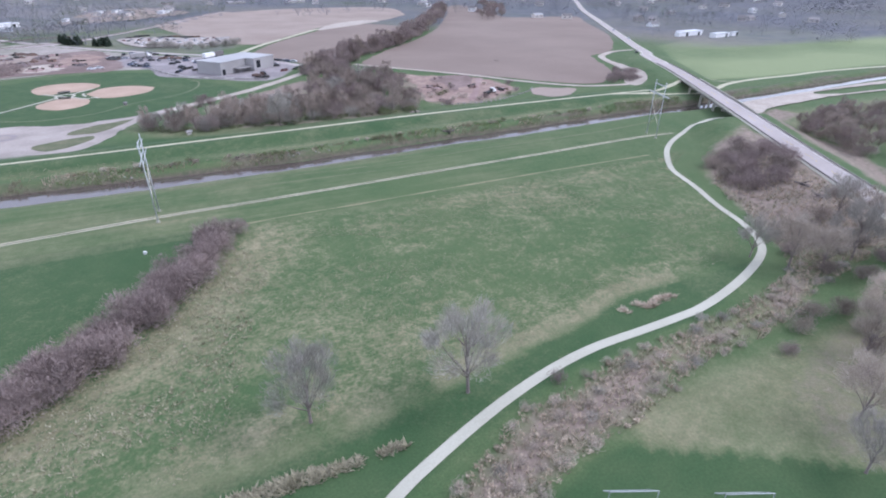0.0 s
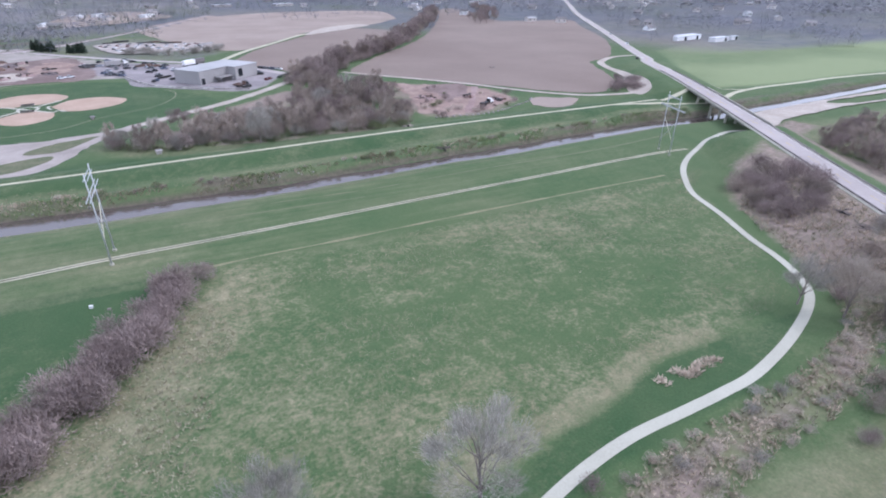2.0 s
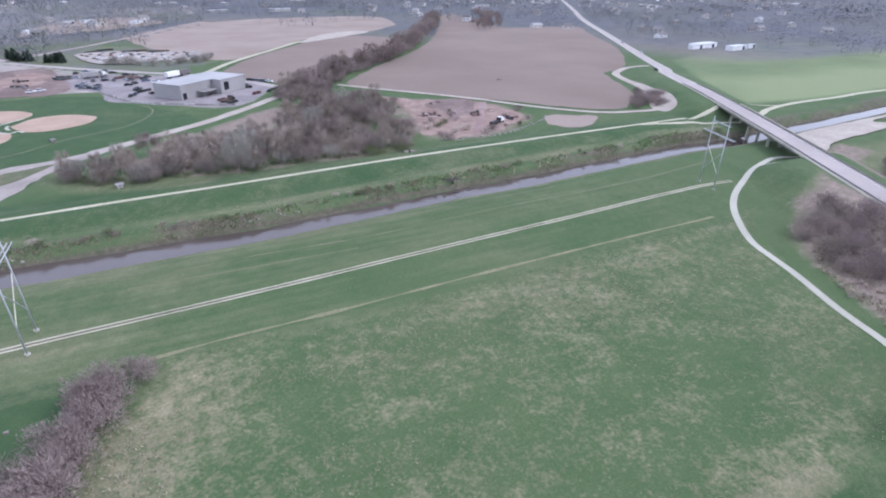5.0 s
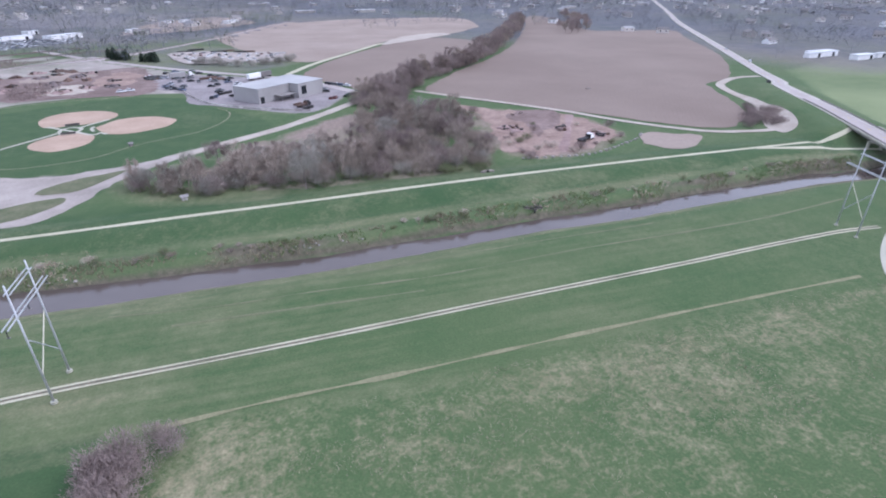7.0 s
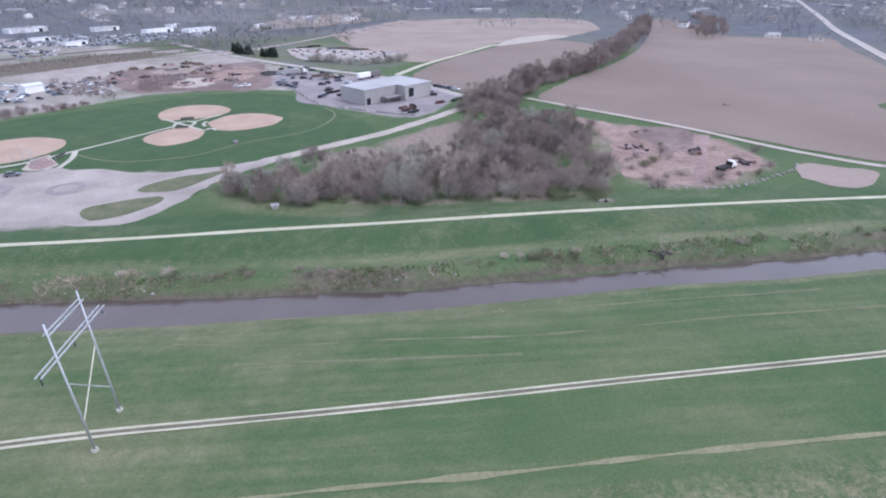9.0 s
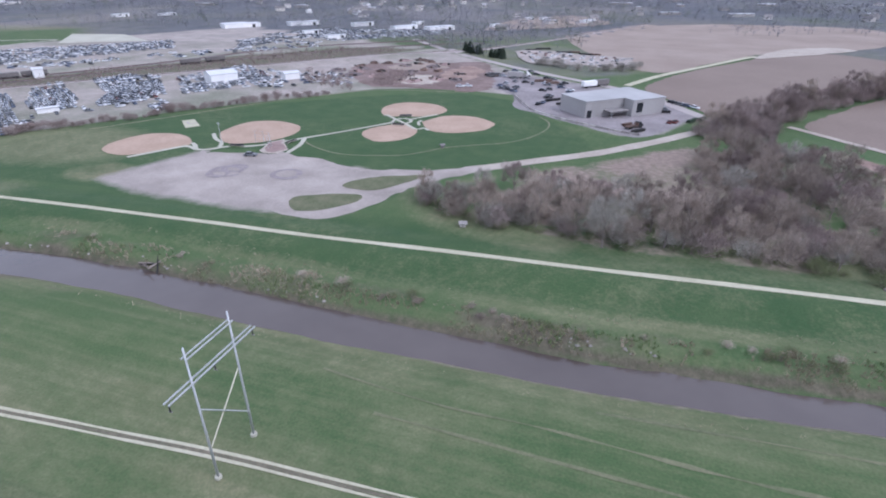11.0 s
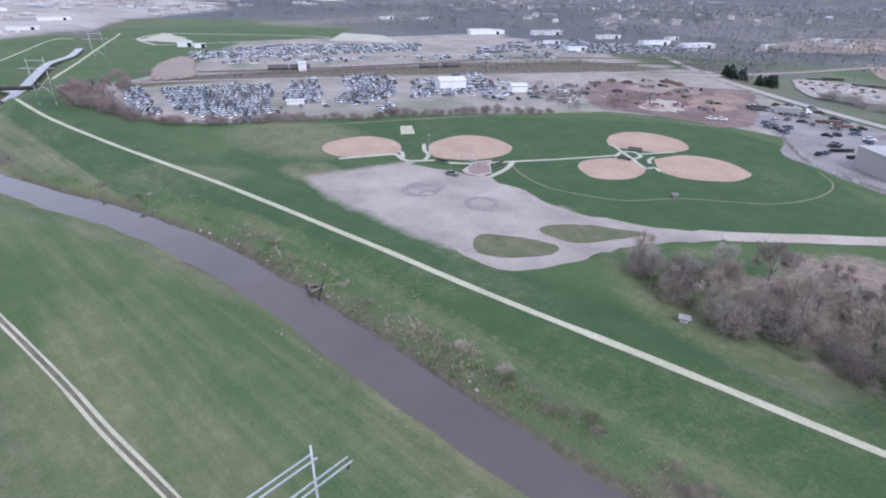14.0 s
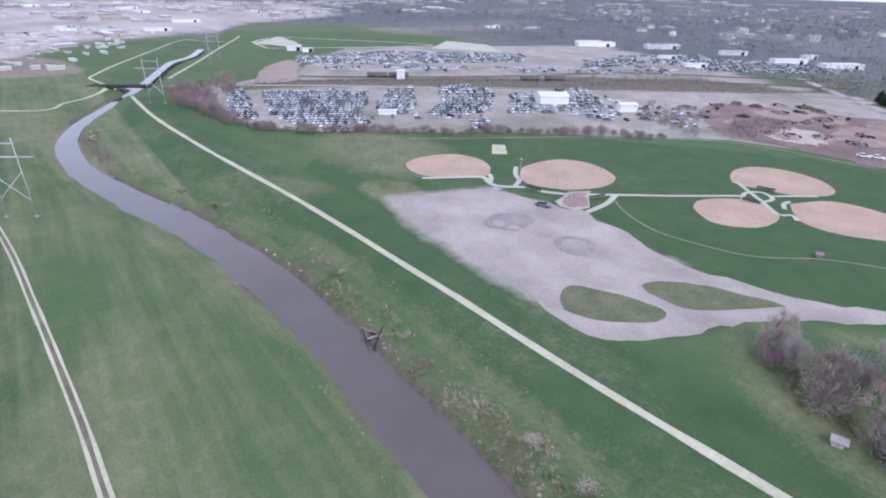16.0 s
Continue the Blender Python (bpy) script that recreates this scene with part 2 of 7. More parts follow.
def furrow_material():
    m, t, bs = nodes_of("ploughed_soil", 0.95)
    where = t.nodes.new("ShaderNodeNewGeometry").outputs["Position"]
    turned = t.nodes.new("ShaderNodeMapping")
    turned.inputs["Rotation"].default_value = (0, 0, radians(34))
    t.links.new(where, turned.inputs["Vector"])
    wave = t.nodes.new("ShaderNodeTexWave")
    wave.inputs["Scale"].default_value, wave.inputs["Distortion"].default_value, wave.inputs["Detail"].default_value = 0.16, 1.2, 3.0
    t.links.new(turned.outputs[0], wave.inputs["Vector"])
    a = mixed(t, mapped(t, noise_node(t, where, 0.012), 0.35, 0.65), (0.196, 0.153, 0.129), (0.246, 0.199, 0.168))
    a = mixed(t, mapped(t, noise_node(t, where, 0.7), 0.3, 0.7, 0, 0.5), a, (0.162, 0.126, 0.106))
    a = mixed(t, mapped(t, wave.outputs["Fac"], 0, 1, 0, 0.08), a, (0.265, 0.210, 0.172))
    t.links.new(a, bs.inputs["Base Color"])
    n = t.nodes.new("ShaderNodeBump")
    n.inputs["Strength"].default_value, n.inputs["Distance"].default_value = 0.4, 0.2
    t.links.new(noise_node(t, where, 1.5), n.inputs["Height"])
    t.links.new(n.outputs[0], bs.inputs["Normal"])
    return m


M_GROUND, M_WATER, M_FURROW = ground_material(), water_material(), furrow_material()
M_TRAIL = surface("limestone_screenings", (0.385, 0.37, 0.268), (0.475, 0.455, 0.342), 0.15, 1.6, 0.95, 0.2, grain=0.2)
M_CONCRETE = surface("pale_concrete", (0.37, 0.36, 0.295), (0.45, 0.44, 0.365), 0.06, 3.0, 0.9, 0.15, grain=0.1)
M_ASPHALT = surface("worn_asphalt", (0.325, 0.290, 0.276), (0.395, 0.355, 0.338), 0.04, 1.2, 0.9, 0.15, grain=0.1)
M_GRAVEL = surface("crushed_stone_lot", (0.266, 0.234, 0.212), (0.386, 0.344, 0.314), 0.075, 1.3, 0.95, 0.2, grain=0.16)
M_CLAY = surface("ballfield_clay", (0.345, 0.252, 0.190), (0.425, 0.318, 0.245), 0.09, 0.9, 0.95, 0.15, grain=0.15)
M_STUBBLE = surface("pale_stubble", (0.245, 0.196, 0.165), (0.315, 0.260, 0.222), 0.02, 0.6, 0.95, 0.2, grain=0.12)
M_DUST = surface("dirt_lane", (0.34, 0.295, 0.25), (0.43, 0.385, 0.335), 0.1, 1.2, 0.95, 0.25)
M_SOIL = surface("bare_red_soil", (0.225, 0.155, 0.142), (0.33, 0.252, 0.235), 0.06, 0.4, 0.95, 0.4)
M_REDCLAY = surface("bare_red_brown_clay", (0.205, 0.142, 0.118), (0.330, 0.248, 0.210), 0.10, 0.6, 0.95, 0.4, grain=0.3)
M_STEEL = surface("galvanised_steel", (0.43, 0.445, 0.46), (0.52, 0.535, 0.55), 0.3, 4.0, 0.55, 0.05, metal=0.3, grain=0.1)
M_BRACE = surface("weathered_timber_brace", (0.50, 0.48, 0.38), (0.60, 0.57, 0.46), 0.5, 6.0, 0.85)
M_DARK = surface("dark_rubber_and_iron", (0.020, 0.020, 0.022), (0.045, 0.043, 0.042), 0.4, 5.0, 0.7)
M_BARK = surface("grey_brown_bark", (0.185, 0.155, 0.142), (0.27, 0.235, 0.215), 0.5, 3.0, 0.95, 0.5, vary=0.2)
M_TWIG = surface("bare_grey_twigs", (0.300, 0.280, 0.246), (0.400, 0.376, 0.335), 0.25, 2.0, 0.95, 0.0, vary=0.22)
M_MAUVE = surface("purple_brown_twigs", (0.228, 0.180, 0.166), (0.315, 0.256, 0.238), 0.25, 2.0, 0.95, 0.0, vary=0.2)
M_BROWN = surface("brown_wood_twigs", (0.232, 0.190, 0.160), (0.345, 0.292, 0.250), 0.25, 2.0, 0.95, 0.0, vary=0.28)
M_PALE = surface("pale_tan_twigs", (0.40, 0.345, 0.288), (0.50, 0.435, 0.368), 0.25, 2.0, 0.95, 0.0, vary=0.2)
M_BUD = surface("budding_green_twigs", (0.120, 0.142, 0.070), (0.185, 0.198, 0.108), 0.25, 2.0, 0.95, 0.0, vary=0.2)
# Grey twigs with the bluish haze of distance put into the base colour.
M_FAR = surface("hazed_far_twigs", (0.150, 0.158, 0.184), (0.250, 0.245, 0.260), 0.006, 0.05, 0.95, 0.0, vary=0.15, island=True)
M_FARGREEN = surface("budding_far_crowns", (0.110, 0.130, 0.100), (0.180, 0.195, 0.142), 0.01, 0.05, 0.95, 0.0, vary=0.15, island=True)
M_OLIVE = surface("olive_bank_weeds", (0.120, 0.180, 0.075), (0.210, 0.245, 0.118), 0.05, 0.6, 0.95, 0.3, vary=0.2, island=True)
M_WEED = surface("tan_brown_bank_weeds", (0.195, 0.172, 0.118), (0.305, 0.272, 0.186), 0.05, 0.6, 0.95, 0.1, vary=0.2, island=True)
M_SCRUB = surface("dark_brown_scrub", (0.120, 0.098, 0.098), (0.190, 0.158, 0.155), 0.05, 0.6, 0.95, 0.3, vary=0.15, island=True)
M_PINE = surface("dark_evergreen_needles", (0.028, 0.045, 0.030), (0.055, 0.075, 0.048), 0.5, 3.0, 0.95, 0.0, vary=0.2)
M_STRAW = surface("dead_grass_blades", (0.225, 0.208, 0.140), (0.325, 0.300, 0.212), 0.3, 2.0, 0.95, 0.0, vary=0.3, island=True)
M_EARTH = surface("brown_scrap_yard_earth", (0.135, 0.096, 0.086), (0.235, 0.178, 0.162), 0.05, 0.4, 0.95, 0.4)
M_YARD = surface("oily_yard_gravel", (0.195, 0.175, 0.178), (0.300, 0.272, 0.274), 0.06, 0.8, 0.95, 0.2)
M_REED = surface("tan_creek_weeds", (0.36, 0.295, 0.225), (0.50, 0.42, 0.33), 0.12, 0.8, 0.95, 0.1, vary=0.28, island=True)
M_TYRE = surface("tyre_darkened_gravel", (0.220, 0.192, 0.195), (0.290, 0.256, 0.258), 0.3, 2.0, 0.95, 0.1)
M_CUT = surface("faded_cuttings", (0.115, 0.132, 0.072), (0.170, 0.172, 0.105), 0.12, 1.5, 0.95, 0.1)
M_MIDDLE = surface("rut_middle_grass", (0.110, 0.108, 0.074), (0.175, 0.155, 0.115), 0.25, 1.5, 0.95, 0.1)
M_HAY = surface("dry_cuttings", (0.170, 0.172, 0.098), (0.240, 0.228, 0.140), 0.25, 1.5, 0.95, 0.1)
M_GRASS = surface("green_grass_blades", (0.080, 0.145, 0.062), (0.135, 0.185, 0.090), 0.1, 1.0, 0.95, 0.0, vary=0.25, island=True)
M_ISLAND = surface("worn_olive_lawn", (0.092, 0.110, 0.058), (0.150, 0.148, 0.092), 0.2, 1.4, 0.95, 0.1)
M_GREYROOF = surface("weathered_pale_roofing", (0.325, 0.322, 0.322), (0.395, 0.392, 0.392), 0.05, 1.0, 0.6, 0.05, grain=0.05)
M_RAIL = surface("dark_guard_rail", (0.13, 0.12, 0.118), (0.19, 0.175, 0.17), 0.2, 2.0, 0.7, 0.0)
M_WALL = surface("pale_metal_cladding", (0.31, 0.298, 0.29), (0.38, 0.367, 0.358), 0.05, 1.0, 0.6, 0.05, grain=0.06)
M_ROOF = surface("white_metal_roofing", (0.54, 0.555, 0.58), (0.64, 0.65, 0.67), 0.05, 1.0, 0.45, 0.05, grain=0.05)
M_WHITE = surface("white_paint", (0.74, 0.74, 0.74), (0.82, 0.82, 0.81), 0.2, 2.0, 0.6, 0.05, vary=0.08, grain=0.08)
M_SIDING = surface("mixed_house_siding", (0.42, 0.38, 0.35), (0.62, 0.60, 0.57), 0.01, 1.0, 0.8, 0.0, vary=0.35, grain=0.1)
M_SHINGLE = surface("grey_shingles", (0.17, 0.16, 0.16), (0.30, 0.28, 0.27), 0.02, 2.0, 0.9, 0.1, vary=0.35)
M_GLASS = surface("dark_window_glass", (0.020, 0.022, 0.026), (0.032, 0.035, 0.040), 0.5, 1.0, 0.12, 0.0, grain=0.05)
M_RUST = surface("rusty_iron", (0.095, 0.062, 0.050), (0.160, 0.108, 0.088), 0.4, 2.0, 0.85, 0.2, vary=0.3)
M_ROCK = surface("pale_riprap", (0.22, 0.205, 0.19), (0.34, 0.315, 0.295), 0.5, 3.0, 0.95, 0.4, vary=0.25, island=True)
M_LINE = surface("road_paint", (0.62, 0.61, 0.57), (0.72, 0.71, 0.66), 0.2, 2.0, 0.8, 0.0)
M_YELLOW = surface("yellow_road_paint", (0.50, 0.36, 0.07), (0.58, 0.42, 0.10), 0.2, 2.0, 0.8, 0.0)
M_PAINTS = [surface("car_paint_" + n, c, tuple(min(1, v * 1.25) for v in c), 0.4, 3.0, 0.35, 0.0, grain=0.08)
            for n, c in (("white", (0.62, 0.63, 0.65)), ("silver", (0.36, 0.38, 0.41)), ("black", (0.022, 0.023, 0.026)), ("blue", (0.085, 0.105, 0.155)),
                         ("red", (0.150, 0.050, 0.045)), ("grey", (0.130, 0.135, 0.145)))]

# ---- ground ----
def spread(lo, hi, step, far):
    mid = list(np.arange(lo, hi + 0.01, step))
    out, d, x, y = [], step, lo, hi
    while x > -far:
        d *= 1.085
        x -= d
        mid.insert(0, x)
    d = step
    while y < far:
        d *= 1.085
        y += d
        mid.append(y)
    return np.array(mid)


MEADOW = [(-49.2, -83.7), (4.6, -18.6), (28, -12.7), (173.7, -4.3), (158.2, -15.5), (139.9, -52.9), (127.6, -68.4), (105.5, -72.9), (85, -74.4), (54.1, -81.1), (34.2, -83.6), (3.5, -86.3)]
BALLPARK = [(-176.7, 103.6), (-144.7, 68.1), (-101.9, 71.7), (-54.8, 71), (-18.9, 85.6), (-9.5, 110.4), (37.2, 153.3), (28.5, 178.2), (9.2, 203.1), (-9.4, 230.4), (-34.2, 240), (-53.5, 232.8), (-86, 212.8), (-115.9, 187.3), (-131.2, 165.3), (-156.1, 140.3)]
WOOD = [(-11.4, 97.8), (4, 87.5), (24.6, 83.1), (44.3, 80.2), (64.8, 81.3), (98.5, 79.7), (108.1, 92.4), (118.8, 118.1), (122, 153.9), (107.7, 178.9), (84.6, 185.3), (52.1, 159.5), (29.3, 139.8), (-4.9, 113.7)]
YARD = [(-310.1, 83.3), (-274.9, 67.9), (-227.9, 69.7), (-193.6, 88.4), (-168.6, 124.6), (-145.8, 159.1), (-106.8, 207.1), (-86, 232.5), (-53.3, 247.5), (-11.1, 243), (-5, 215.6), (43.4, 180.6), (59.8, 188.9), (71.5, 213.1), (72.5, 251.1), (43.8, 273.6), (-16.2, 308.6), (-101.9, 400.8), (-368.2, 509.5), (-472.2, 256.1), (-349.7, 150.6)]
BRUSH = [(28.6, -106.1), (36, -99.5), (41, -97), (50.5, -91.4), (60, -90.5), (70.3, -87.5), (85, -86), (101.4, -84.5), (122.8, -80), (131.5, -73.9), (140.2, -60.5), (152.7, -34), (165.8, -24.5), (183.2, -33.9), (172.1, -58.2), (150.1, -86), (127, -86), (115, -91), (98, -94.4), (85.6, -94.6), (76.7, -97), (67, -100.6), (59, -101.8), (50.8, -104), (44.9, -106), (40, -110)]
RIGHTWOOD = [(95.2, -104), (132.2, -89.1), (154.5, -85.9), (131.3, -131), (102.9, -153.9), (81.6, -127)]
TOWN = [(-410.2, -88.5), (-1500, -500), (-2500, 900), (-900, 2500), (300, 1500), (4, 615.8), (-50.4, 437.6), (-204.6, 517.1), (-368.2, 509.5), (-592.1, 335), (-665.4, 187), (-536.5, 59.9)]
CLAY = [(105, 190), (122, 180), (142, 163), (161, 153), (170, 140), (174, 115), (173, 107), (153, 93), (136, 88), (120, 90), (113, 93), (111, 110), (119, 137), (120, 162)]
RAILSTRIP = [(-297, 91), (-283, 124), (-256, 184), (-220, 243), (-200, 272), (-178, 300), (-136, 360), (-114, 398), (-183, 381), (-205, 344), (-232, 314), (-247, 274), (-268, 240), (-283, 204), (-295, 185), (-304, 158), (-310, 138), (-308, 110)]
WASTE = [(-526, -40), (-526, -8.6), (-514.5, 15.7), (-470.2, 30.5), (-421, 39.2), (-396.3, 33.5), (-395.6, 7.1), (-395, -40)]
LUSHFIELD = [(38.3, -115.7), (45.4, -105.6), (50.7, -103.9), (56, -102.8), (60.3, -102.2), (66.9, -105.9), (73.5, -109.5), (79.6, -113.2), (84.3, -116.3), (96, -125), (74.4, -161.9), (7.9, -157.3)]
HEDGE = [(15, -15.7), (7.4, -29.8), (1.7, -41.3), (-6, -51.9), (-13.7, -60.6), (-23.4, -68.6), (-47.3, -75.9)]


def ground():
    xs, ys = spread(-330, 330, 2.0, 4600), np.arange(-16, 100, 1.0)
    low, d, y = [], 2.0, -16.0
    while y > -4600:
        d = 2.0 if y > -140 else d * 1.085
        y -= d
        low.insert(0, y)
    high, d, y = [], 2.0, 99.0
    while y < 4600:
        d = 2.0 if y < 260 else d * 1.07
        y += d
        high.append(y)
    ys = np.concatenate([low, ys, high])
    x, y = np.meshgrid(xs, ys)
    z = height(x, y) + 0.12 * (fbm(x, y, 12, 3) - 0.5) * sm(-6, -12, sdf(BALLPARK, x, y)) * sm(6, 16, dist(TRAIL, x, y)) * sm(9, 16, dist(ROAD, x, y))
    nx, ny = len(xs), len(ys)
    m = bpy.data.meshes.new("ground")
    i = np.arange(nx * ny).reshape(ny, nx)
    quads = np.stack([i[:-1, :-1], i[:-1, 1:], i[1:, 1:], i[1:, :-1]], -1).reshape(-1, 4)
    m.from_pydata(np.stack([x, y, z], -1).reshape(-1, 3).tolist(), [], quads.tolist())
    m.polygons.foreach_set("use_smooth", [True] * len(m.polygons))
    river, trail, road = dist(RIVER, x, y), dist(TRAIL, x, y), dist(ROAD, x, y)
    patch = fbm(x, y, 26, 11)
    meadow = sm(-3, 6, sdf(MEADOW, x, y))
    streak = 0.45 * fbm(x * 0.45 + y * 0.25, y * 1.3 - x * 0.1, 8, 40) + 0.55 * fbm(x * 0.6 + y * 0.2, y * 1.2, 4.5, 41)
    dry = np.full(x.shape, 0.15) + 0.4 * (patch - 0.5)
    plain = (y > -14) * (y < 34) * sm(190, 60, x)
    dry = dry * (1 - plain) + plain * (0.36 + 0.9 * (fbm(x * 0.45, y * 1.1, 22, 37) - 0.45) + 0.10 * sm(12, 32, y))
    dry = np.maximum(dry, meadow * (0.24 + 0.80 * (patch - 0.45) + 0.30 * sm(0.42, 0.70, streak)))
    hedge = dist(HEDGE, x, y)
    right_of_hedge = sm(-2, 10, (x - np.interp(y, [q[1] for q in HEDGE[::-1]], [q[0] for q in HEDGE[::-1]]))) * sm(-8, -13, y)
    dry = np.maximum(dry, 0.85 * sm(34, 4, hedge) * right_of_hedge * (0.56 + 0.9 * fbm(x * 0.6, y * 1.2, 9, 45)))
    dry = np.maximum(dry, (0.15 + 0.75 * fbm(x, y, 7, 44)) * sm(10, 3, dist([(3.5, -83.4), (17, -83), (34.1, -79.7)], x, y)))
    dry = np.maximum(dry, 0.85 * sm(4, 1, dist([(42.7, -80.4), (54.1, -78.2), (73.8, -74.8), (85, -70.6), (99, -70.2)], x, y)))
    shore = sm(3.0, 0.8, np.abs(river - 6.0)) * (0.35 + 0.9 * fbm(x, y, 14, 21))
    north = (y > np.interp(x, [q[0] for q in TRAIL], [q[1] - 31 for q in TRAIL]))
    dry = np.maximum(dry, np.where(north, 0.42, 0.7) * shore)
    dry = np.maximum(dry, north * sm(20, 9, river) * (0.02 + 0.60 * (fbm(x, y, 14, 31) - 0.2)))
    dry = np.maximum(dry, 0.70 * sm(-2, 4, sdf(BRUSH, x, y)))
    dry = np.maximum(dry, 0.6 * sm(-3, 5, sdf([(158, -22), (185, -6), (206, 2), (196, -28), (176, -58), (160, -70), (146, -50)], x, y)) * (0.5 + 0.9 * fbm(x, y, 12, 99)))
    dry = np.maximum(dry, 0.62 * sm(-3, 6, sdf(WOOD, x, y)) * sm(0.35, 0.6, fbm(x, y, 25, 17)))
    dry = np.maximum(dry, 0.45 * sm(-5, 5, sdf(RIGHTWOOD, x, y)))
    dry = np.maximum(dry, (0.42 + 0.62 * fbm(x, y, 16, 46)) * sm(0, 8, x - 58) * sm(190, 150, x) * sm(-92, -100, y) * sm(-160, -140, y))
    dry = np.maximum(dry, 0.62 * sm(34, 14, np.hypot((x + 150) / 1.5, y - 104)))
    dry = np.maximum(dry, 0.7 * sm(13, 4, np.hypot((x + 113) / 1.4, y - 84)) * (0.4 + fbm(x, y, 6, 29)))
    dry = np.maximum(dry, sm(13, 3, dist([(-8, 98), (2, 87), (16, 82), (30, 79)], x, y)) * (0.30 + 0.5 * fbm(x, y, 9, 89)))
    far = sm(300, 520, np.hypot(x - 20, y - 40))
    valley = sm(140, 90, river) * np.maximum(sm(150, 260, x), sm(-280, -330, x) * sm(-700, -560, x))
    valley = np.maximum(valley, sm(-20, 30, sdf([(-430, 150), (-500, 130), (-660, 190), (-820, 280), (-700, 420), (-520, 430), (-400, 330), (-420, 260)], x, y)))
    dry = np.maximum(dry, far * (1 - valley) * (0.34 + 0.5 * (fbm(x, y, 160, 51) - 0.35)))
    band = north * sm(4.0, 5.5, river) * sm(15, 8, river)
    weeds = band * (0.12 + 1.3 * (fbm(x * 0.35, river * 1.6, 6, 86) - 0.30)) * (0.45 + 1.1 * sm(0.38, 0.62, fbm(x, y, 34, 87)))
    weeds = np.maximum(weeds, 0.9 * north * sm(6.5, 4.5, river) * sm(3.0, 4.0, river))
    slope = north * sm(9.5, 12.5, river) * sm(19, 14.5, river) * sm(-130, -80, x) * (x < 240)
    dry = np.maximum(dry, slope * (0.26 + 0.8 * (fbm(x * 0.4, y, 12, 88) - 0.30)))
    tufted = np.maximum(0.28 - 0.12 * plain, np.maximum(meadow, sm(34, 20, hedge) * right_of_hedge))
    dry = np.maximum(dry, sm(26, 12, trail) * sm(9, 15, river) * (0.10 + 0.75 * (fbm(x * 0.6, y, 20, 101) - 0.34)))
    mown = plain * sm(-14, -8, y) * sm(4, 8, river) + 0.6 * slope
    lush = np.zeros(x.shape)
    lush = np.maximum(lush, 0.9 * sm(-3, 3, sdf(BALLPARK, x, y)))
    lush = np.maximum(lush, 0.9 * sm(26, 8, trail) * sm(11, 16, river) * (0.55 + 0.8 * fbm(x, y, 30, 8)))
    lush = np.maximum(lush, 0.95 * north * sm(12, 18, river) * sm(30, 22, river) * (x < -40) * (x > -300))
    lush = np.maximum(lush, 1.0 * sm(-0.8, 0.8, sdf([(-4, -95), (-2, -88), (17, -86.5), (38, -85), (53.8, -82.2), (63.2, -79.1), (75.2, -77.5), (79, -74.3), (97.9, -73.3), (107.7, -74.1), (116.4, -72.5), (122, -73), (112, -79), (98, -84), (80, -85.5), (60, -88), (43, -93), (29, -99.5), (15, -108), (0, -110)], x, y)))
    lush = np.maximum(lush, 0.85 * (x < 10) * (y < -8) * sm(-8, 8, -(x - np.interp(y, [q[1] for q in HEDGE[::-1]], [q[0] for q in HEDGE[::-1]]))))
    # Paler yellow-green cover over the field east of the highway.
    yellow_green = sm(-8, 12, sdf([(282, 88), (310, 140), (370, 225), (520, 290), (800, 240), (1000, 120), (900, 66), (440, 86), (330, 84)], x, y)) * (0.55 + 0.8 * (fbm(x, y, 90, 97) - 0.25))
    dry = np.maximum(dry * (1 - yellow_green), 0.0)
    dry = np.maximum(dry, 0.62 * sm(-5, 20, sdf([(240, 22), (262, 30), (400, 36), (900, 20), (900, -90), (300, -40), (220, -40), (200, -20)], x, y)) * (0.45 + 0.9 * fbm(x, y, 20, 98)))
    soil = far * (1 - valley) * (0.30 + 0.8 * (fbm(x, y, 110, 66) - 0.3))
    field = sm(-0.5, 1.5, sdf(LUSHFIELD, x, y))
    dry, lush = dry * (1 - 0.92 * field), np.maximum(lush, field)
    # Mask of the haze-coloured woodland floor: grows with distance, plus one nearer patch.
    hazy_wood = sm(300, 560, np.hypot(x - 20, y - 40)) * (1 - valley) * (0.75 + 0.5 * (fbm(x, y, 140, 67) - 0.5))
    hazy_wood = np.maximum(hazy_wood, sm(-5, 8, sdf([(-140, 440), (-95, 385), (-30, 325), (15, 302), (45, 322), (62, 345), (95, 380), (60, 420), (0, 450), (-60, 470)], x, y)) * (0.22 + 0.5 * fbm(x, y, 25, 68)))
    dry = np.maximum(dry, 0.6 * sm(-5, 8, sdf([(-140, 440), (-95, 385), (-30, 325), (15, 302), (45, 322), (62, 345), (95, 380), (60, 420), (0, 450), (-60, 470)], x, y)))
    soil = np.maximum(soil, 0.75 * sm(-20, 40, sdf(TOWN, x, y)) * (0.35 + 0.9 * (fbm(x, y, 90, 61) - 0.25)))
    glade = sm(-3, 5, sdf([(8, 116), (40, 146), (66, 176), (80, 170), (64, 141), (74, 117), (54, 112), (28, 116)], x, y) + 5 * (fbm(x, y, 9, 78) - 0.5))
    soil = np.maximum(soil, glade * (0.4 + 0.8 * fbm(x, y, 12, 79)))
    mauve = sm(-3, 4, sdf([(87, -104), (106, -98.5), (122, -96.5), (150, -92), (140, -125), (110, -140), (88, -121), (82, -116), (87, -110)], x, y) + 6 * (fbm(x, y, 9, 48) - 0.5))
    soil = np.maximum(soil, 0.42 * mauve)
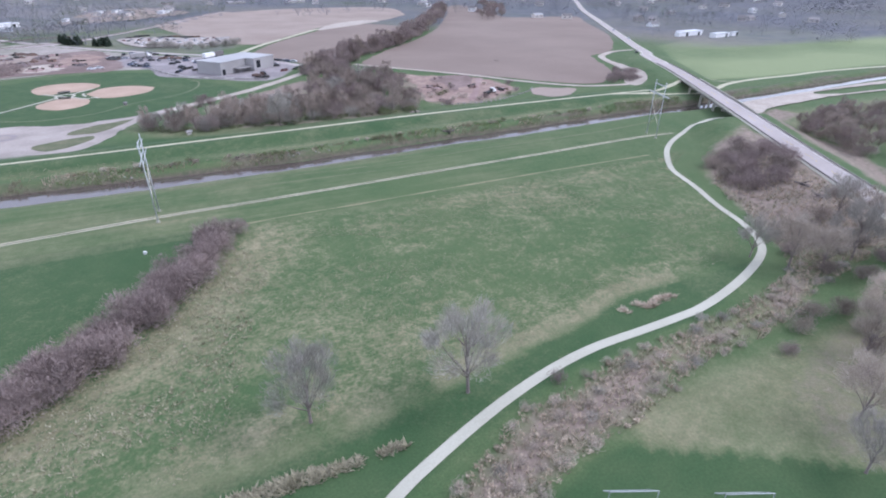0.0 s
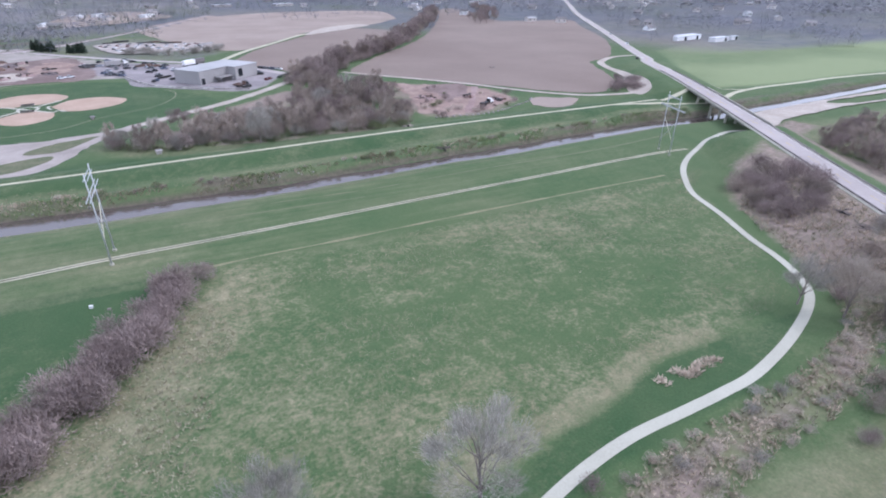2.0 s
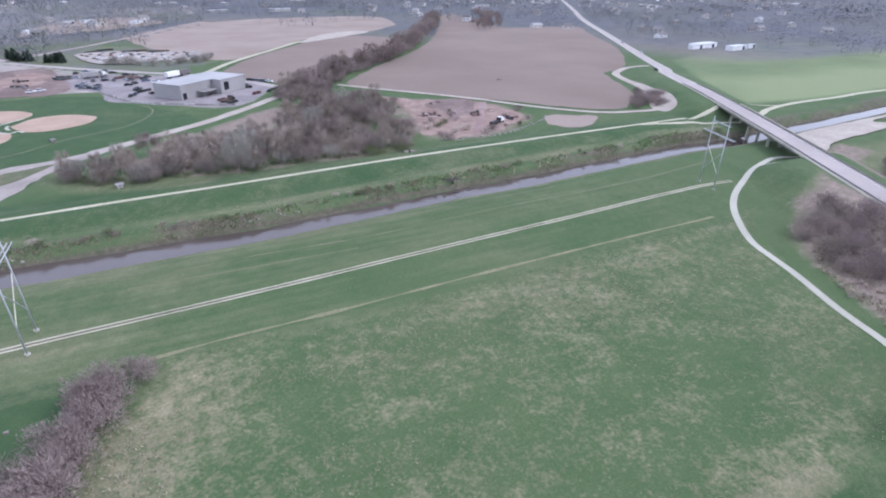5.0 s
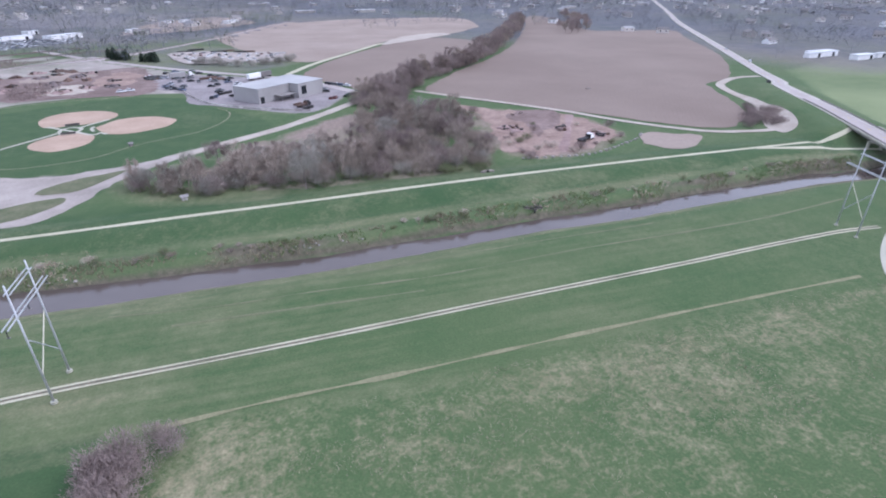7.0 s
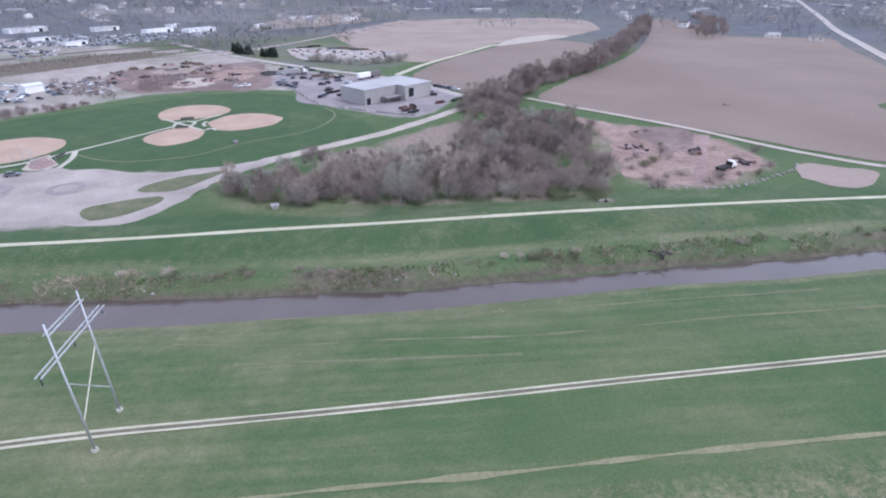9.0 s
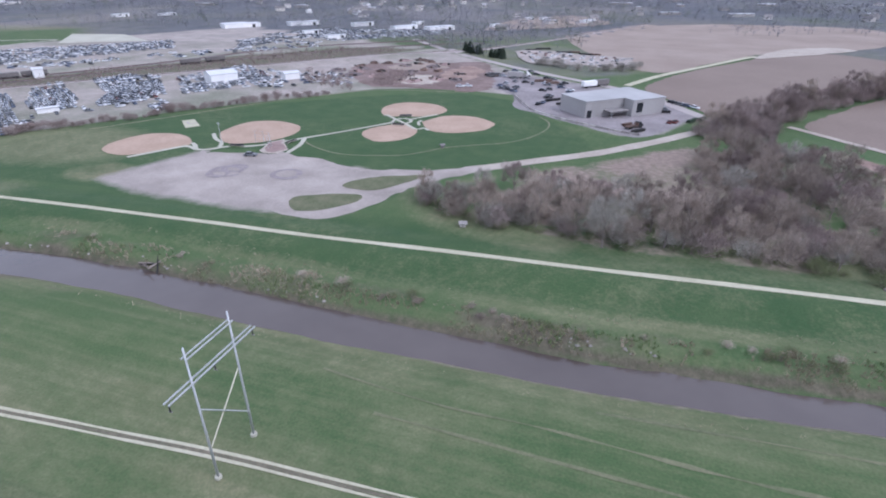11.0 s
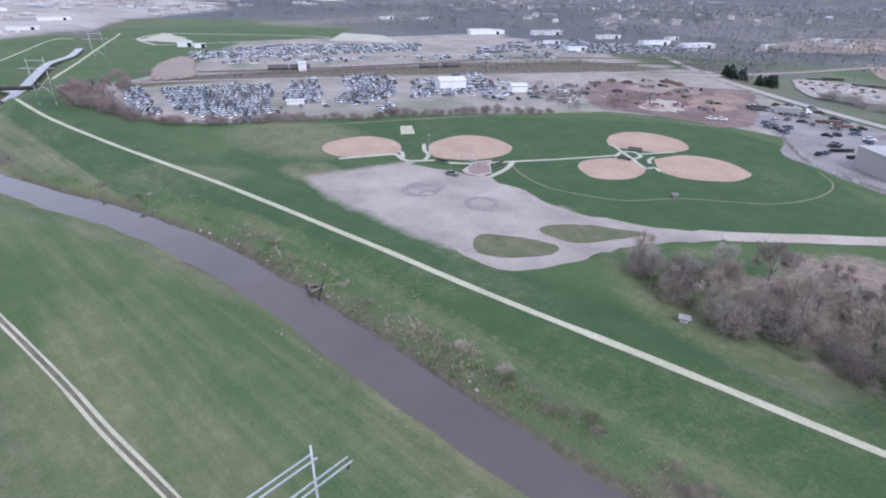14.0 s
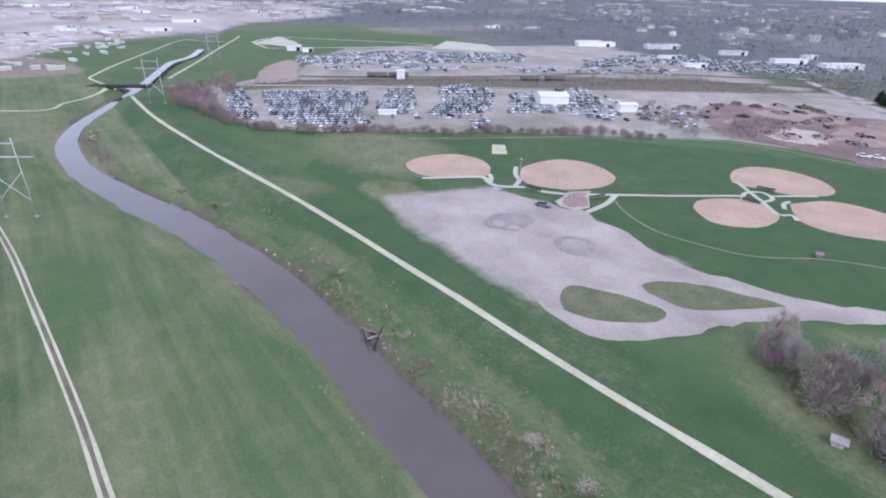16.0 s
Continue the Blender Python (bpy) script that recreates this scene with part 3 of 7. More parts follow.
    verge_soil = sm(-3, 4, np.maximum(sdf([(205, -30), (232, 10), (240, 22), (262, 28), (262, 15), (238, 5), (230, -10), (230, -30), (205, -62), (178, -78)], x, y), sdf([(148, -45), (158, -25), (180, -9), (206, 0), (196, -28), (176, -58), (160, -82), (148, -86), (134, -70)], x, y)) + 5 * (fbm(x, y, 8, 49) - 0.5))
    soil = np.maximum(soil, 0.78 * verge_soil)
    soil = np.maximum(soil, 0.75 * sm(-2, 3, sdf(WOOD, x, y)) * sm(0.42, 0.62, fbm(x, y, 20, 77)))
    clay = sm(-5, 5, sdf(CLAY, x, y) + 7 * (fbm(x, y, 9, 74) - 0.5))
    soil = np.maximum(soil, clay * (0.35 + 1.0 * (fbm(x, y, 13, 75) - 0.22)))
    dry = np.maximum(dry, 0.6 * clay)
    verge = sm(-4, 4, sdf(RAILSTRIP, x, y))
    soil = np.maximum(soil, 0.35 * verge)
    weeds = np.maximum(weeds, 0.95 * verge * (0.45 + fbm(x, y, 20, 76)))
    soil = np.maximum(soil, 0.6 * sm(5.4, 4.2, river) * (~north))
    soil = np.maximum(soil, 0.85 * sm(-1, 5, sdf(BRUSH, x, y)) * sm(0.35, 0.6, fbm(x, y, 11, 71)))
    soil = np.maximum(soil, 0.8 * sm(-6, 10, sdf(WASTE, x, y)) * (0.45 + 0.8 * fbm(x, y, 18, 103)))
    gravel = 0.95 * sm(-2, 2, sdf(YARD, x, y)) * (0.62 + 0.7 * (fbm(x, y, 30, 81) - 0.25)) * (1 - 0.9 * verge)
    works = sm(-10, 40, sdf([(-376, -40), (-376, 8), (-405, 22), (-436, 48), (-500, 78), (-590, 125), (-720, 230), (-946, 508), (-1500, 700), (-1900, 0), (-1250, -330), (-580, -180)], x, y))
    gravel = np.maximum(gravel, works * (1 - valley) * (0.62 + 0.8 * (fbm(x, y, 45, 93) - 0.3)))
    gravel = np.maximum(gravel, 1.0 * sm(-6, 3, sdf([(-107, 80), (-92, 75), (-60, 74), (-36, 76), (-24, 90), (-12, 112), (-50, 112), (-97, 110)], x, y) + 4 * (fbm(x, y, 6, 83) - 0.5)))
    gravel = np.maximum(gravel, 0.4 * sm(0, 60, sdf(TOWN, x, y)) * sm(0.5, 0.62, fbm(x, y, 120, 91)))
    pale = works * (1 - valley) * (0.46 + 1.5 * (fbm(x, y, 45, 94) - 0.38))
    for name, values in (("dry", dry), ("lush", lush), ("soil", soil), ("gravel", gravel), ("hazy_wood", hazy_wood), ("yellow_green", yellow_green), ("weeds", weeds), ("pale", pale), ("mown", mown), ("tufted", tufted)):
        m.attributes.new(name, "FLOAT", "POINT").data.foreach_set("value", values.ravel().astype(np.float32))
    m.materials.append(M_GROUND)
    return tagged(new("ground", m), "flat river valley in early spring, patchy green and straw-coloured grass", "ground", kind="structure")


ground()


def ribbon(name, points, width, lift, material, label, category, step=3.0, z=None, wobble=0.0, kind="structure", thick=0.0):
    """A band along a line that lies on the ground (or at z)."""
    line = curve(points, step)
    s, n = Shape(), len(line)
    across = 4
    pts = []
    for i, p in enumerate(line):
        d = (line[min(i + 1, n - 1)] - line[max(i - 1, 0)]).normalized()
        w = width(i / (n - 1)) if callable(width) else width
        w *= 1 + wobble * (vnoise(p.x, p.y, 7, 2) - 0.5)
        for k in range(across + 1):
            q = p + Vector((-d.y, d.x)) * w * (k / across - 0.5)
            pts.append((q.x, q.y))
    arr = np.array(pts)
    zs = height(arr[:, 0], arr[:, 1]) + lift if z is None else np.full(len(arr), float(z))
    a = across + 1
    s.v = [(x, y, float(h)) for (x, y), h in zip(pts, zs)]
    s.f = [(i * a + k + 1, i * a + k, (i + 1) * a + k, (i + 1) * a + k + 1) for i in range(n - 1) for k in range(across)]
    if thick:
        low = len(s.v)
        s.v += [(x, y, h - thick) for x, y, h in s.v]
        for i in range(n - 1):
            s.f += [(i * a, low + i * a, low + (i + 1) * a, (i + 1) * a), (i * a + across, (i + 1) * a + across, low + (i + 1) * a + across, low + i * a + across)]
            s.f.append((low + i * a, low + i * a + across, low + (i + 1) * a + across, low + (i + 1) * a))
        e = (n - 1) * a
        s.f += [(0, across, low + across, low), (e + across, e, low + e, low + e + across)]
    ob = part(name, s, material, smooth=not thick)
    return tagged(ob, label, category, kind=kind)


def area(name, outline, lift, material, label, category, cell=6.0, rough=0.0, smooth=True, kind="structure"):
    """A patch of ground with its own surface, that follows the ground."""
    from mathutils.geometry import delaunay_2d_cdt
    edge = curve(outline, min(cell, 3.0), True) if smooth else [Vector(q) for q in outline]
    if rough:
        edge = [Vector((p.x + rough * (vnoise(p.x, p.y, 3.1, 7) - 0.5), p.y + rough * (vnoise(p.x, p.y, 3.1, 8) - 0.5))) for p in edge]
    xs, ys = [p.x for p in edge], [p.y for p in edge]
    gx, gy = np.meshgrid(np.arange(min(xs), max(xs), cell), np.arange(min(ys), max(ys), cell))
    keep = sdf([(p.x, p.y) for p in edge], gx, gy) > cell * 0.45
    pts = edge + [Vector((float(a), float(b))) for a, b in zip(gx[keep], gy[keep])]
    v, _, f, *_ = delaunay_2d_cdt(pts, [], [list(range(len(edge)))], 1, 1e-4)
    arr = np.array([(p.x, p.y) for p in v])
    zs = height(arr[:, 0], arr[:, 1]) + lift
    s = Shape()
    s.v = [(a, b, float(h)) for (a, b), h in zip(arr.tolist(), zs)]
    s.f = [tuple(q) for q in f]
    return tagged(part(name, s, material, smooth=True), label, category, kind=kind)


# ---- river, trails, lanes, fields ----
ribbon("river_water", [p for p in RIVER if -350 < p[0] < 1000], 19, 0, M_WATER, "shallow muddy brown river between grassy banks", "river", z=-2.5, step=4)
ribbon("river_water_2", [p for p in RIVER if -700 < p[0] < -345], 5.5, 0, M_WATER, "narrow river winding on beyond the railway bridge", "river", z=-1.6, step=4)
ribbon("trail", TRAIL + [(245, 78), (262, 83)], 1.7, 0.07, M_TRAIL, "straight pale crushed-stone trail along the levee crest", "trail", wobble=0.3)
ribbon("trail_2", [(203.5, 75.1), (220.8, 71.3), (239.5, 69.5), (253.3, 65.3)], 2.2, 0.08, M_TRAIL, "pale trail branch dipping under the road bridge", "trail", wobble=0.15)
ribbon("trail_3", [(268.9, 69.7), (278.6, 73.9), (290.6, 79.1), (314, 83.2), (348.2, 84.2), (444.7, 84.7), (843.5, 53.2)], 3.0, 0.07, M_TRAIL, "pale trail going on beyond the road bridge", "trail")
ribbon("trail_4", [(-356.1, 74), (-389, 90.6), (-425.4, 109), (-503.6, 146.9), (-593.2, 191.6), (-611.3, 198.5)], 2.0, 0.09, M_TRAIL, "pale levee trail beyond the railway bridge", "trail")
ribbon("trail_5", [(-343.4, 39), (-355.3, 37.8), (-370.8, 34.8), (-381.7, 34.6), (-391.8, 38.4), (-428, 53.7), (-495.7, 87.1), (-589.3, 135.2), (-618.7, 169.8)], 1.8, 0.09, M_TRAIL, "pale trail on the far levee", "trail")
ribbon("trail_6", [(-331.4, 37.2), (-310.9, 24.5), (-302.3, 14.9), (-291.8, 10.3), (-290.3, 2.2), (-297.7, -10.2), (-315.4, -46.6)], 1.8, 0.08, M_TRAIL, "pale trail curling under the railway bridge", "trail")
PATHWAY = [(230, 20), (220.7, 23.9), (210.7, 22.1), (198.7, 17.5), (187.8, 11.9), (177.8, 6.4), (169.7, 0.9), (163.5, -4.5), (158.7, -9.7), (153.7, -15.8), (150, -22), (146, -34), (140.5, -47), (137, -58), (132, -67), (125, -72.5), (112, -78), (98, -82), (89, -83), (80, -83.5), (70, -84), (60.5, -85.7), (51, -88.5), (43, -91.5), (35, -95), (29, -98), (20, -104), (0, -117), (-30, -134)]
ribbon("footpath", PATHWAY, 1.85, 0.07, M_CONCRETE, "winding pale concrete bicycle path through the meadow", "path", step=2.0)
ribbon("trail_7", [(282.1, 93.2), (291.1, 87.3), (303, 81.5)], 1.3, 0.08, M_TRAIL, "thin pale path beyond the road", "trail")
ribbon("footpath_2", [(203.1, 19.4), (216.2, 17.8), (226.6, 15.2)], 1.6, 0.09, M_CONCRETE, "short concrete spur up to the road", "path")
TRACK = [(-230, -27), (-180, -17), (-138, -10.4), (-118, -7.8), (-101.8, -6.2), (-75.7, -3.6), (-55, -1.7), (-40, -0.7), (-28, 0.5), (-17, 1.5), (-7.4, 2.5), (3, 3.3), (15.5, 3.9), (43.4, 5.5), (77.6, 7.9), (119.9, 10.5), (150, 12.7), (172, 13.8), (184, 13.2)]
for side in (-0.55, 0.55):
    line = curve(TRACK, 6)
    pts = []
    for i, p in enumerate(line):
        d = (line[min(i + 1, len(line) - 1)] - line[max(i - 1, 0)]).normalized()
        pts.append((p.x - d.y * side, p.y + d.x * side))
    ribbon("wheel_rut", pts, 0.42, 0.06, M_TRAIL, "pale wheel rut of a gravel service track", "track", wobble=0.8)
ribbon("track_middle", TRACK, 0.6, 0.045, M_MIDDLE, "worn grass strip between two wheel ruts", "track", wobble=0.7)
for n, (line, wide) in enumerate((([(2, 23), (21, 21), (39, 21.3), (63, 20.6), (78, 21.4), (102, 23.4), (128, 24.3), (159, 26), (193, 30.8)], 0.6), ([(45, 27.5), (65, 28.8), (89, 30), (115, 31), (129, 32)], 0.55), ([(14, 16.4), (25, 16.3), (39, 16), (62, 15.6)], 0.5),
                                  ([(15.5, -10), (29.6, -8.8), (39.9, -8.5), (54, -8.1), (75.3, -7), (103.6, -6), (131.1, -5.3), (155, -4.9)], 0.8))):
    ribbon("mown_edge" + ("_%d" % (n + 1) if n else ""), line, wide, 0.05, M_HAY if n == 3 else M_CUT, "thin line of dry cuttings in mown grass", "strip", wobble=1.6)
ribbon("field_lane", [(110, 218), (129, 196), (150, 173), (168, 151), (182, 130), (197, 113), (209, 103.5), (222, 100), (236, 99), (248, 105), (258, 118), (264, 132)], 3.6, 0.2, M_DUST, "dirt lane round the ploughed field", "lane")
ribbon("field_lane_2", [(263, 130), (268, 141), (273, 152), (280, 172), (288, 188), (298, 197), (315, 206), (334, 206)], 5, 0.2, M_DUST, "dirt turning loop beside the road", "lane")
area("lane_end", [(236.8, 94), (246.9, 96.9), (259, 112.7), (266.5, 131.4), (259.7, 133.8), (250.1, 119.1), (237.8, 104.2)], 0.12, M_DUST, "widened dirt turning place", "lane", 4)
area("stone_pad", [(181.9, 108.5), (200.3, 98.3), (180.3, 85.3), (171.2, 98.3)], 0.10, M_STUBBLE, "bare rectangular gravel pad in the grass", "pad", 3, 3.0)
area("gravel_apron", [(250, 24), (259, 28), (290, 31.5), (314, 34), (340, 33.4), (440, 32), (440, 34.2), (340, 35.8), (318, 37.5), (312, 44.3), (360, 45.4), (440, 47), (440, 51), (371, 51.2), (315, 49.3), (293, 47.2), (257, 43.8), (244, 35), (238, 21.5)], 0.4, M_DUST,
     "bare pale gravel apron below the highway bridge", "gravel area", 5, 1.5)
area("ploughed_field", [(116, 216), (133, 195), (156, 167), (183, 138), (200, 118), (214, 108), (228, 110), (248, 126), (262, 150), (276, 180), (286, 196), (318, 214), (383, 296), (446, 415), (484, 488),
                        (420, 500), (392, 520), (425, 650), (435, 745), (385, 690), (352, 605), (257, 420), (200, 332), (160, 284), (128, 240)], 0.15, M_FURROW, "bare brown ploughed field with faint furrows", "field", 9, 2.0)
area("ploughed_field_2", [(54, 282), (72, 248), (90, 215), (108, 244), (140, 288), (178, 334), (225, 420), (205, 470), (162, 474), (126, 418), (96, 374), (68, 326)], 0.15, M_FURROW, "bare brown ploughed field beside the works yard", "field", 8, 2.0)
area("stubble_field", [(60, 340), (94, 385), (123, 430), (165, 485), (225, 515), (262, 560), (285, 600), (294, 726), (171, 735), (109, 712), (42, 655), (-3, 555), (-17, 520), (20, 400)], 0.15, M_STUBBLE, "pale tan stubble field on the rise", "field", 12, 2.0)
ribbon("farm_road", [(44, 288), (64, 330), (94, 378), (123, 425), (135, 440)], 4.5, 0.3, M_TRAIL, "pale gravel farm road", "road")
area("earth_pile_ground", [(132, 432), (150, 440), (190, 475), (219, 505), (205, 520), (162, 490)], 0.35, M_DUST, "scraped pale soil at the field corner", "ground patch", 6, 3)
ribbon("yard_road", [(-147.2, 455.9), (-91.6, 390.5), (-40.5, 340.9), (-3, 310.3), (26, 289.3), (39.4, 277.8), (56, 260.3), (71.2, 235), (84.3, 213.3), (97.2, 198.1)], 6, 0.12, M_ASPHALT, "grey yard road along the railway side", "road")
area("works_yard", [(-11.1, 241.2), (-5.9, 217.5), (7.5, 205.9), (25.9, 192.3), (43.4, 182.3), (51.2, 181.8), (58.9, 190.7), (69.1, 211.8), (75.3, 230.3), (60.3, 252.1), (43.8, 270.1), (13.7, 288), (-16.2, 302.3), (-42.9, 304.6), (-33.9, 267.6)], 0.06, M_YARD,
     "wide grey gravel works yard", "yard", 6, 1.5)
area("storage_lot", [(-41.4, 407.8), (-17, 416.8), (9.9, 402.7), (33.4, 401.6), (44.9, 392.2), (43.7, 364.6), (30.5, 344.1), (15.1, 352.6), (-9, 347.2), (-27.2, 358.5)], 0.5, M_GRAVEL, "grey gravel storage lot beyond the trees", "yard", 8, 3)

ribbon("loop_road", [(-485.5, 185.2), (-530.9, 189), (-556, 199.2), (-580, 232.5), (-535.1, 276.2), (-491.4, 314), (-446.6, 339.5), (-448, 310), (-451.8, 282.1), (-475.3, 219.5), (-485.5, 187)], 3.4, 0.2, M_CONCRETE, "pale gravel loop road around a far field", "road")
area("gravel_pad", [(-421.8, 320.4), (-477, 381), (-426.8, 394.8), (-363.9, 361.6)], 0.2, M_CONCRETE, "wide pale gravel pad beyond the rail yard", "pad", 12, 3, smooth=False)

# ---- ballpark ----
LOT = [(-101, 82), (-92, 79.5), (-77, 78.5), (-61, 78), (-50, 77), (-42, 74.5), (-32, 73), (-26.4, 75.3), (-21.7, 81.2), (-17.9, 88.3), (-15.1, 99), (-10.4, 108.7), (-3, 118), (6.1, 128.9), (3.4, 131.9), (-5.7, 123.7), (-12.1, 119.8), (-20.5, 117.5), (-30.8, 114),
       (-42.2, 113.8), (-49, 117), (-56, 118), (-62, 118), (-66, 120), (-69, 120), (-73, 117), (-78, 117), (-81, 116), (-90, 113), (-97, 113), (-96, 110), (-96, 104), (-99, 94), (-101, 87)]
area("gravel_lot", LOT, 0.045, M_GRAVEL, "large pale lavender-grey gravel car park with darker turning marks", "car park", 4, 1.8)
for x, y, size in ((-75.6, 94.1, 3.0), (-73.7, 100.4, 3.2), (-74.5, 97, 4.6), (-55, 101, 4.0)):
    ring = [(x + size * math.cos(k * 0.6) * (1 + 0.02 * k), y + size * math.sin(k * 0.6)) for k in range(11)]
    ribbon("tyre_mark", ring, 1.5, 0.07 + 0.012 * size, M_TYRE, "darker ring of tyre marks in the gravel", "tyre mark", step=1.0, wobble=0.9)
ribbon("park_drive", [(1.6, 125.8), (16.9, 138.9), (36.4, 155.1), (50.3, 169.9), (59.8, 180.5), (70, 193.4), (84.3, 208.5)], 5.2, 0.10, M_DUST, "pale gravel drive to the ballpark", "road", wobble=0.2)
area("grass_island", [(-42.4, 85), (-35.7, 89.3), (-28.2, 92.5), (-24.4, 92.1), (-24, 87.9), (-27.3, 82.8), (-32, 78.2), (-36.7, 76.8), (-40.5, 79.7)], 0.10, M_ISLAND, "olive grassy island in the gravel car park", "island", 2.5, 0.8)
area("grass_island", [(-33.7, 97.4), (-30.9, 104.8), (-23.3, 110), (-15, 113.7), (-12.2, 114.3), (-15.9, 107.4), (-20.6, 99.6), (-25.3, 95.9)], 0.10, M_ISLAND, "olive grassy island in the gravel car park", "island", 2.5, 0.8)
INFIELDS = [[(-130, 101), (-135, 108), (-133, 122), (-123, 127), (-114, 125), (-107, 119), (-107, 114), (-112, 105), (-120, 99)], [(-100, 126), (-107, 136), (-106, 151), (-97, 157), (-86, 155), (-80, 150), (-78, 140), (-82, 130), (-88, 125), (-94, 123)],
            [(-52, 149), (-54, 157), (-50, 165), (-44, 170), (-38, 167), (-34, 162), (-33, 156), (-34, 150), (-38, 145), (-44, 143)], [(-58, 182), (-62, 190), (-63, 198), (-60, 206), (-52, 210), (-43, 209), (-36, 204), (-33, 197), (-35, 190), (-41, 184), (-49, 182), (-54, 180)],
            [(-37, 176), (-36, 179), (-31, 189), (-21, 192), (-13, 189), (-7, 183), (-7, 178), (-10, 170), (-19, 164), (-26, 163), (-31, 166)]]
for outline in INFIELDS:
    area("ballfield_infield", outline, 0.08, M_CLAY, "round orange-tan clay softball infield set in lawn", "ball field", 3, 0.5)
for n, (line, wide) in enumerate((([(-116, 98), (-111, 107), (-106, 115), (-100, 113), (-96, 114), (-92, 119), (-85, 122), (-80, 126), (-78, 128)], 1.9), ([(-94, 118), (-97, 123), (-102, 126), (-108, 132)], 1.5), ([(-77, 130), (-72, 137), (-61, 152), (-49, 170)], 1.5),
                                  ([(-67, 120), (-68, 130), (-71, 138)], 1.8), ([(-57, 181), (-56, 182), (-49, 176), (-43, 171), (-35, 164), (-33, 167), (-30, 164)], 1.4), ([(-43, 178), (-40, 183), (-35, 190)], 1.3), ([(-36, 170), (-38, 174), (-38, 178)], 1.3),
                                  ([(-49, 172), (-49, 176), (-46, 179), (-42, 176), (-42, 172), (-44, 168), (-47, 168), (-49, 172)], 1.4), ([(-107, 119), (-104, 117), (-100, 113)], 1.5))):
    ribbon("park_walk" + ("_%d" % (n + 1) if n else ""), line, wide, 0.11 + 0.004 * n, M_CONCRETE, "pale concrete walk between the ball fields", "path", step=2.0)
area("grass_wedge", [(-94, 110.5), (-92, 115), (-82, 119.5), (-78.5, 119.5), (-79, 116.5), (-86, 113.5), (-92, 112)], 0.09, M_GROUND, "dark strip of grass between car park and walk", "lawn", 2.5, 0.6)
area("grass_wedge", [(-91, 118.6), (-90, 122), (-86.5, 122), (-87, 119.6)], 0.14, M_GROUND, "small wedge of grass between two walks", "lawn", 2.0, 0.3)
ribbon("mown_line", [(-68, 134), (-61, 129), (-49, 125), (-37, 127), (-26, 132), (-15, 145), (3, 157), (11, 168), (15, 182), (14, 193), (9, 201)], 0.45, 0.09, M_STRAW, "pale strip of dead grass along the outfield fence", "strip")
ribbon("boundary_line", [(-159, 121), (-135, 162), (-123, 183), (-93, 222), (-74, 234), (-54, 238), (-35, 241)], 0.9, 0.09, M_STRAW, "pale strip of dead grass along the park boundary", "strip", wobble=0.8)
area("concession_court", [(-79, 123), (-80, 128), (-78, 134), (-74, 131), (-69, 123), (-70, 118.5), (-74, 117.5), (-77, 119)], 0.13, M_DUST, "worn pale court around the backstop", "pad", 2, 2.2, smooth=False)
area("court_soil", [(-78, 124), (-79, 128), (-77, 132), (-74, 129), (-70.5, 123), (-73, 119), (-76, 120.5)], 0.17, M_SOIL, "brown bare soil in the worn court", "pad", 1.5, 2.0)
area("square_pad", [(-134, 144), (-131, 148), (-121, 140), (-124, 135)], 0.10, M_TRAIL, "pale square pad in the lawn", "pad", 3, smooth=False)
ribbon("pad_marking", [(-130.5, 143.2), (-127.3, 141.0), (-125.4, 143.6)], 0.9, 0.13, M_ASPHALT, "dark angled line on the pale pad", "marking", step=0.8)
ribbon("clay_lane", [(166, 146), (155, 127), (147, 113), (140, 102), (135, 94)], 3.2, 0.1, M_SOIL, "reddish wheel lane across bare clay", "lane", wobble=0.9)
area("red_clay_ground", [(122, 178), (142, 161), (159, 151), (167, 138), (170, 116), (166, 106), (150, 97), (136, 93), (122, 94), (116, 100), (118, 120), (124, 140), (124, 160)], 0.07, M_REDCLAY, "bare red-brown clay ground beside the wood", "ground patch", 3, 7)
area("dark_earth_patch", [(135, 148), (150, 161), (163, 152), (154, 134), (139, 119), (134, 116), (140, 137)], 0.14, M_EARTH, "dark reddish brown turned earth with weeds", "ground patch", 3, 5)
area("bare_clay_ground", [(-103, 249), (-85, 239), (-70, 244), (-54, 244), (-27, 252), (-48, 338), (-76, 334), (-100, 323), (-126, 311), (-126, 282)], 0.10, M_EARTH, "reddish bare earth of a scrap yard", "ground patch", 5, 4)
area("tan_earth_patch", [(-90, 262), (-74, 252), (-60, 258), (-66, 278), (-84, 282)], 0.16, M_DUST, "pale tan earth in the scrap yard", "ground patch", 4, 7)
area("tan_earth_patch", [(-108, 300), (-92, 296), (-70, 312), (-84, 326), (-104, 318)], 0.16, M_STUBBLE, "pale tan earth in the scrap yard", "ground patch", 4, 7)
area("red_earth_patch", [(-66, 290), (-50, 272), (-42, 280), (-46, 318), (-60, 322)], 0.16, M_REDCLAY, "rusty red earth in the scrap yard", "ground patch", 4, 7)
area("cleared_ground", [(-105, 563), (-108, 646), (-90, 740), (-39, 797), (16, 700), (-39, 611)], 0.4, M_STUBBLE, "pinkish cleared ground among far trees", "ground patch", 14, 12)
area("gravel_pad_2", [(-532, 189), (-580, 226), (-584, 235), (-528, 229), (-487, 216), (-510, 200)], 0.25, M_CONCRETE, "bare white gravel pad at the loop road", "pad", 8, 5)
area("sand_bank", [(-313, 114), (-367, 137), (-401, 168), (-382, 171), (-340, 152), (-310, 138), (-306, 125)], 0.5, M_STUBBLE, "bare tan earth bank", "bank", 6, 4)



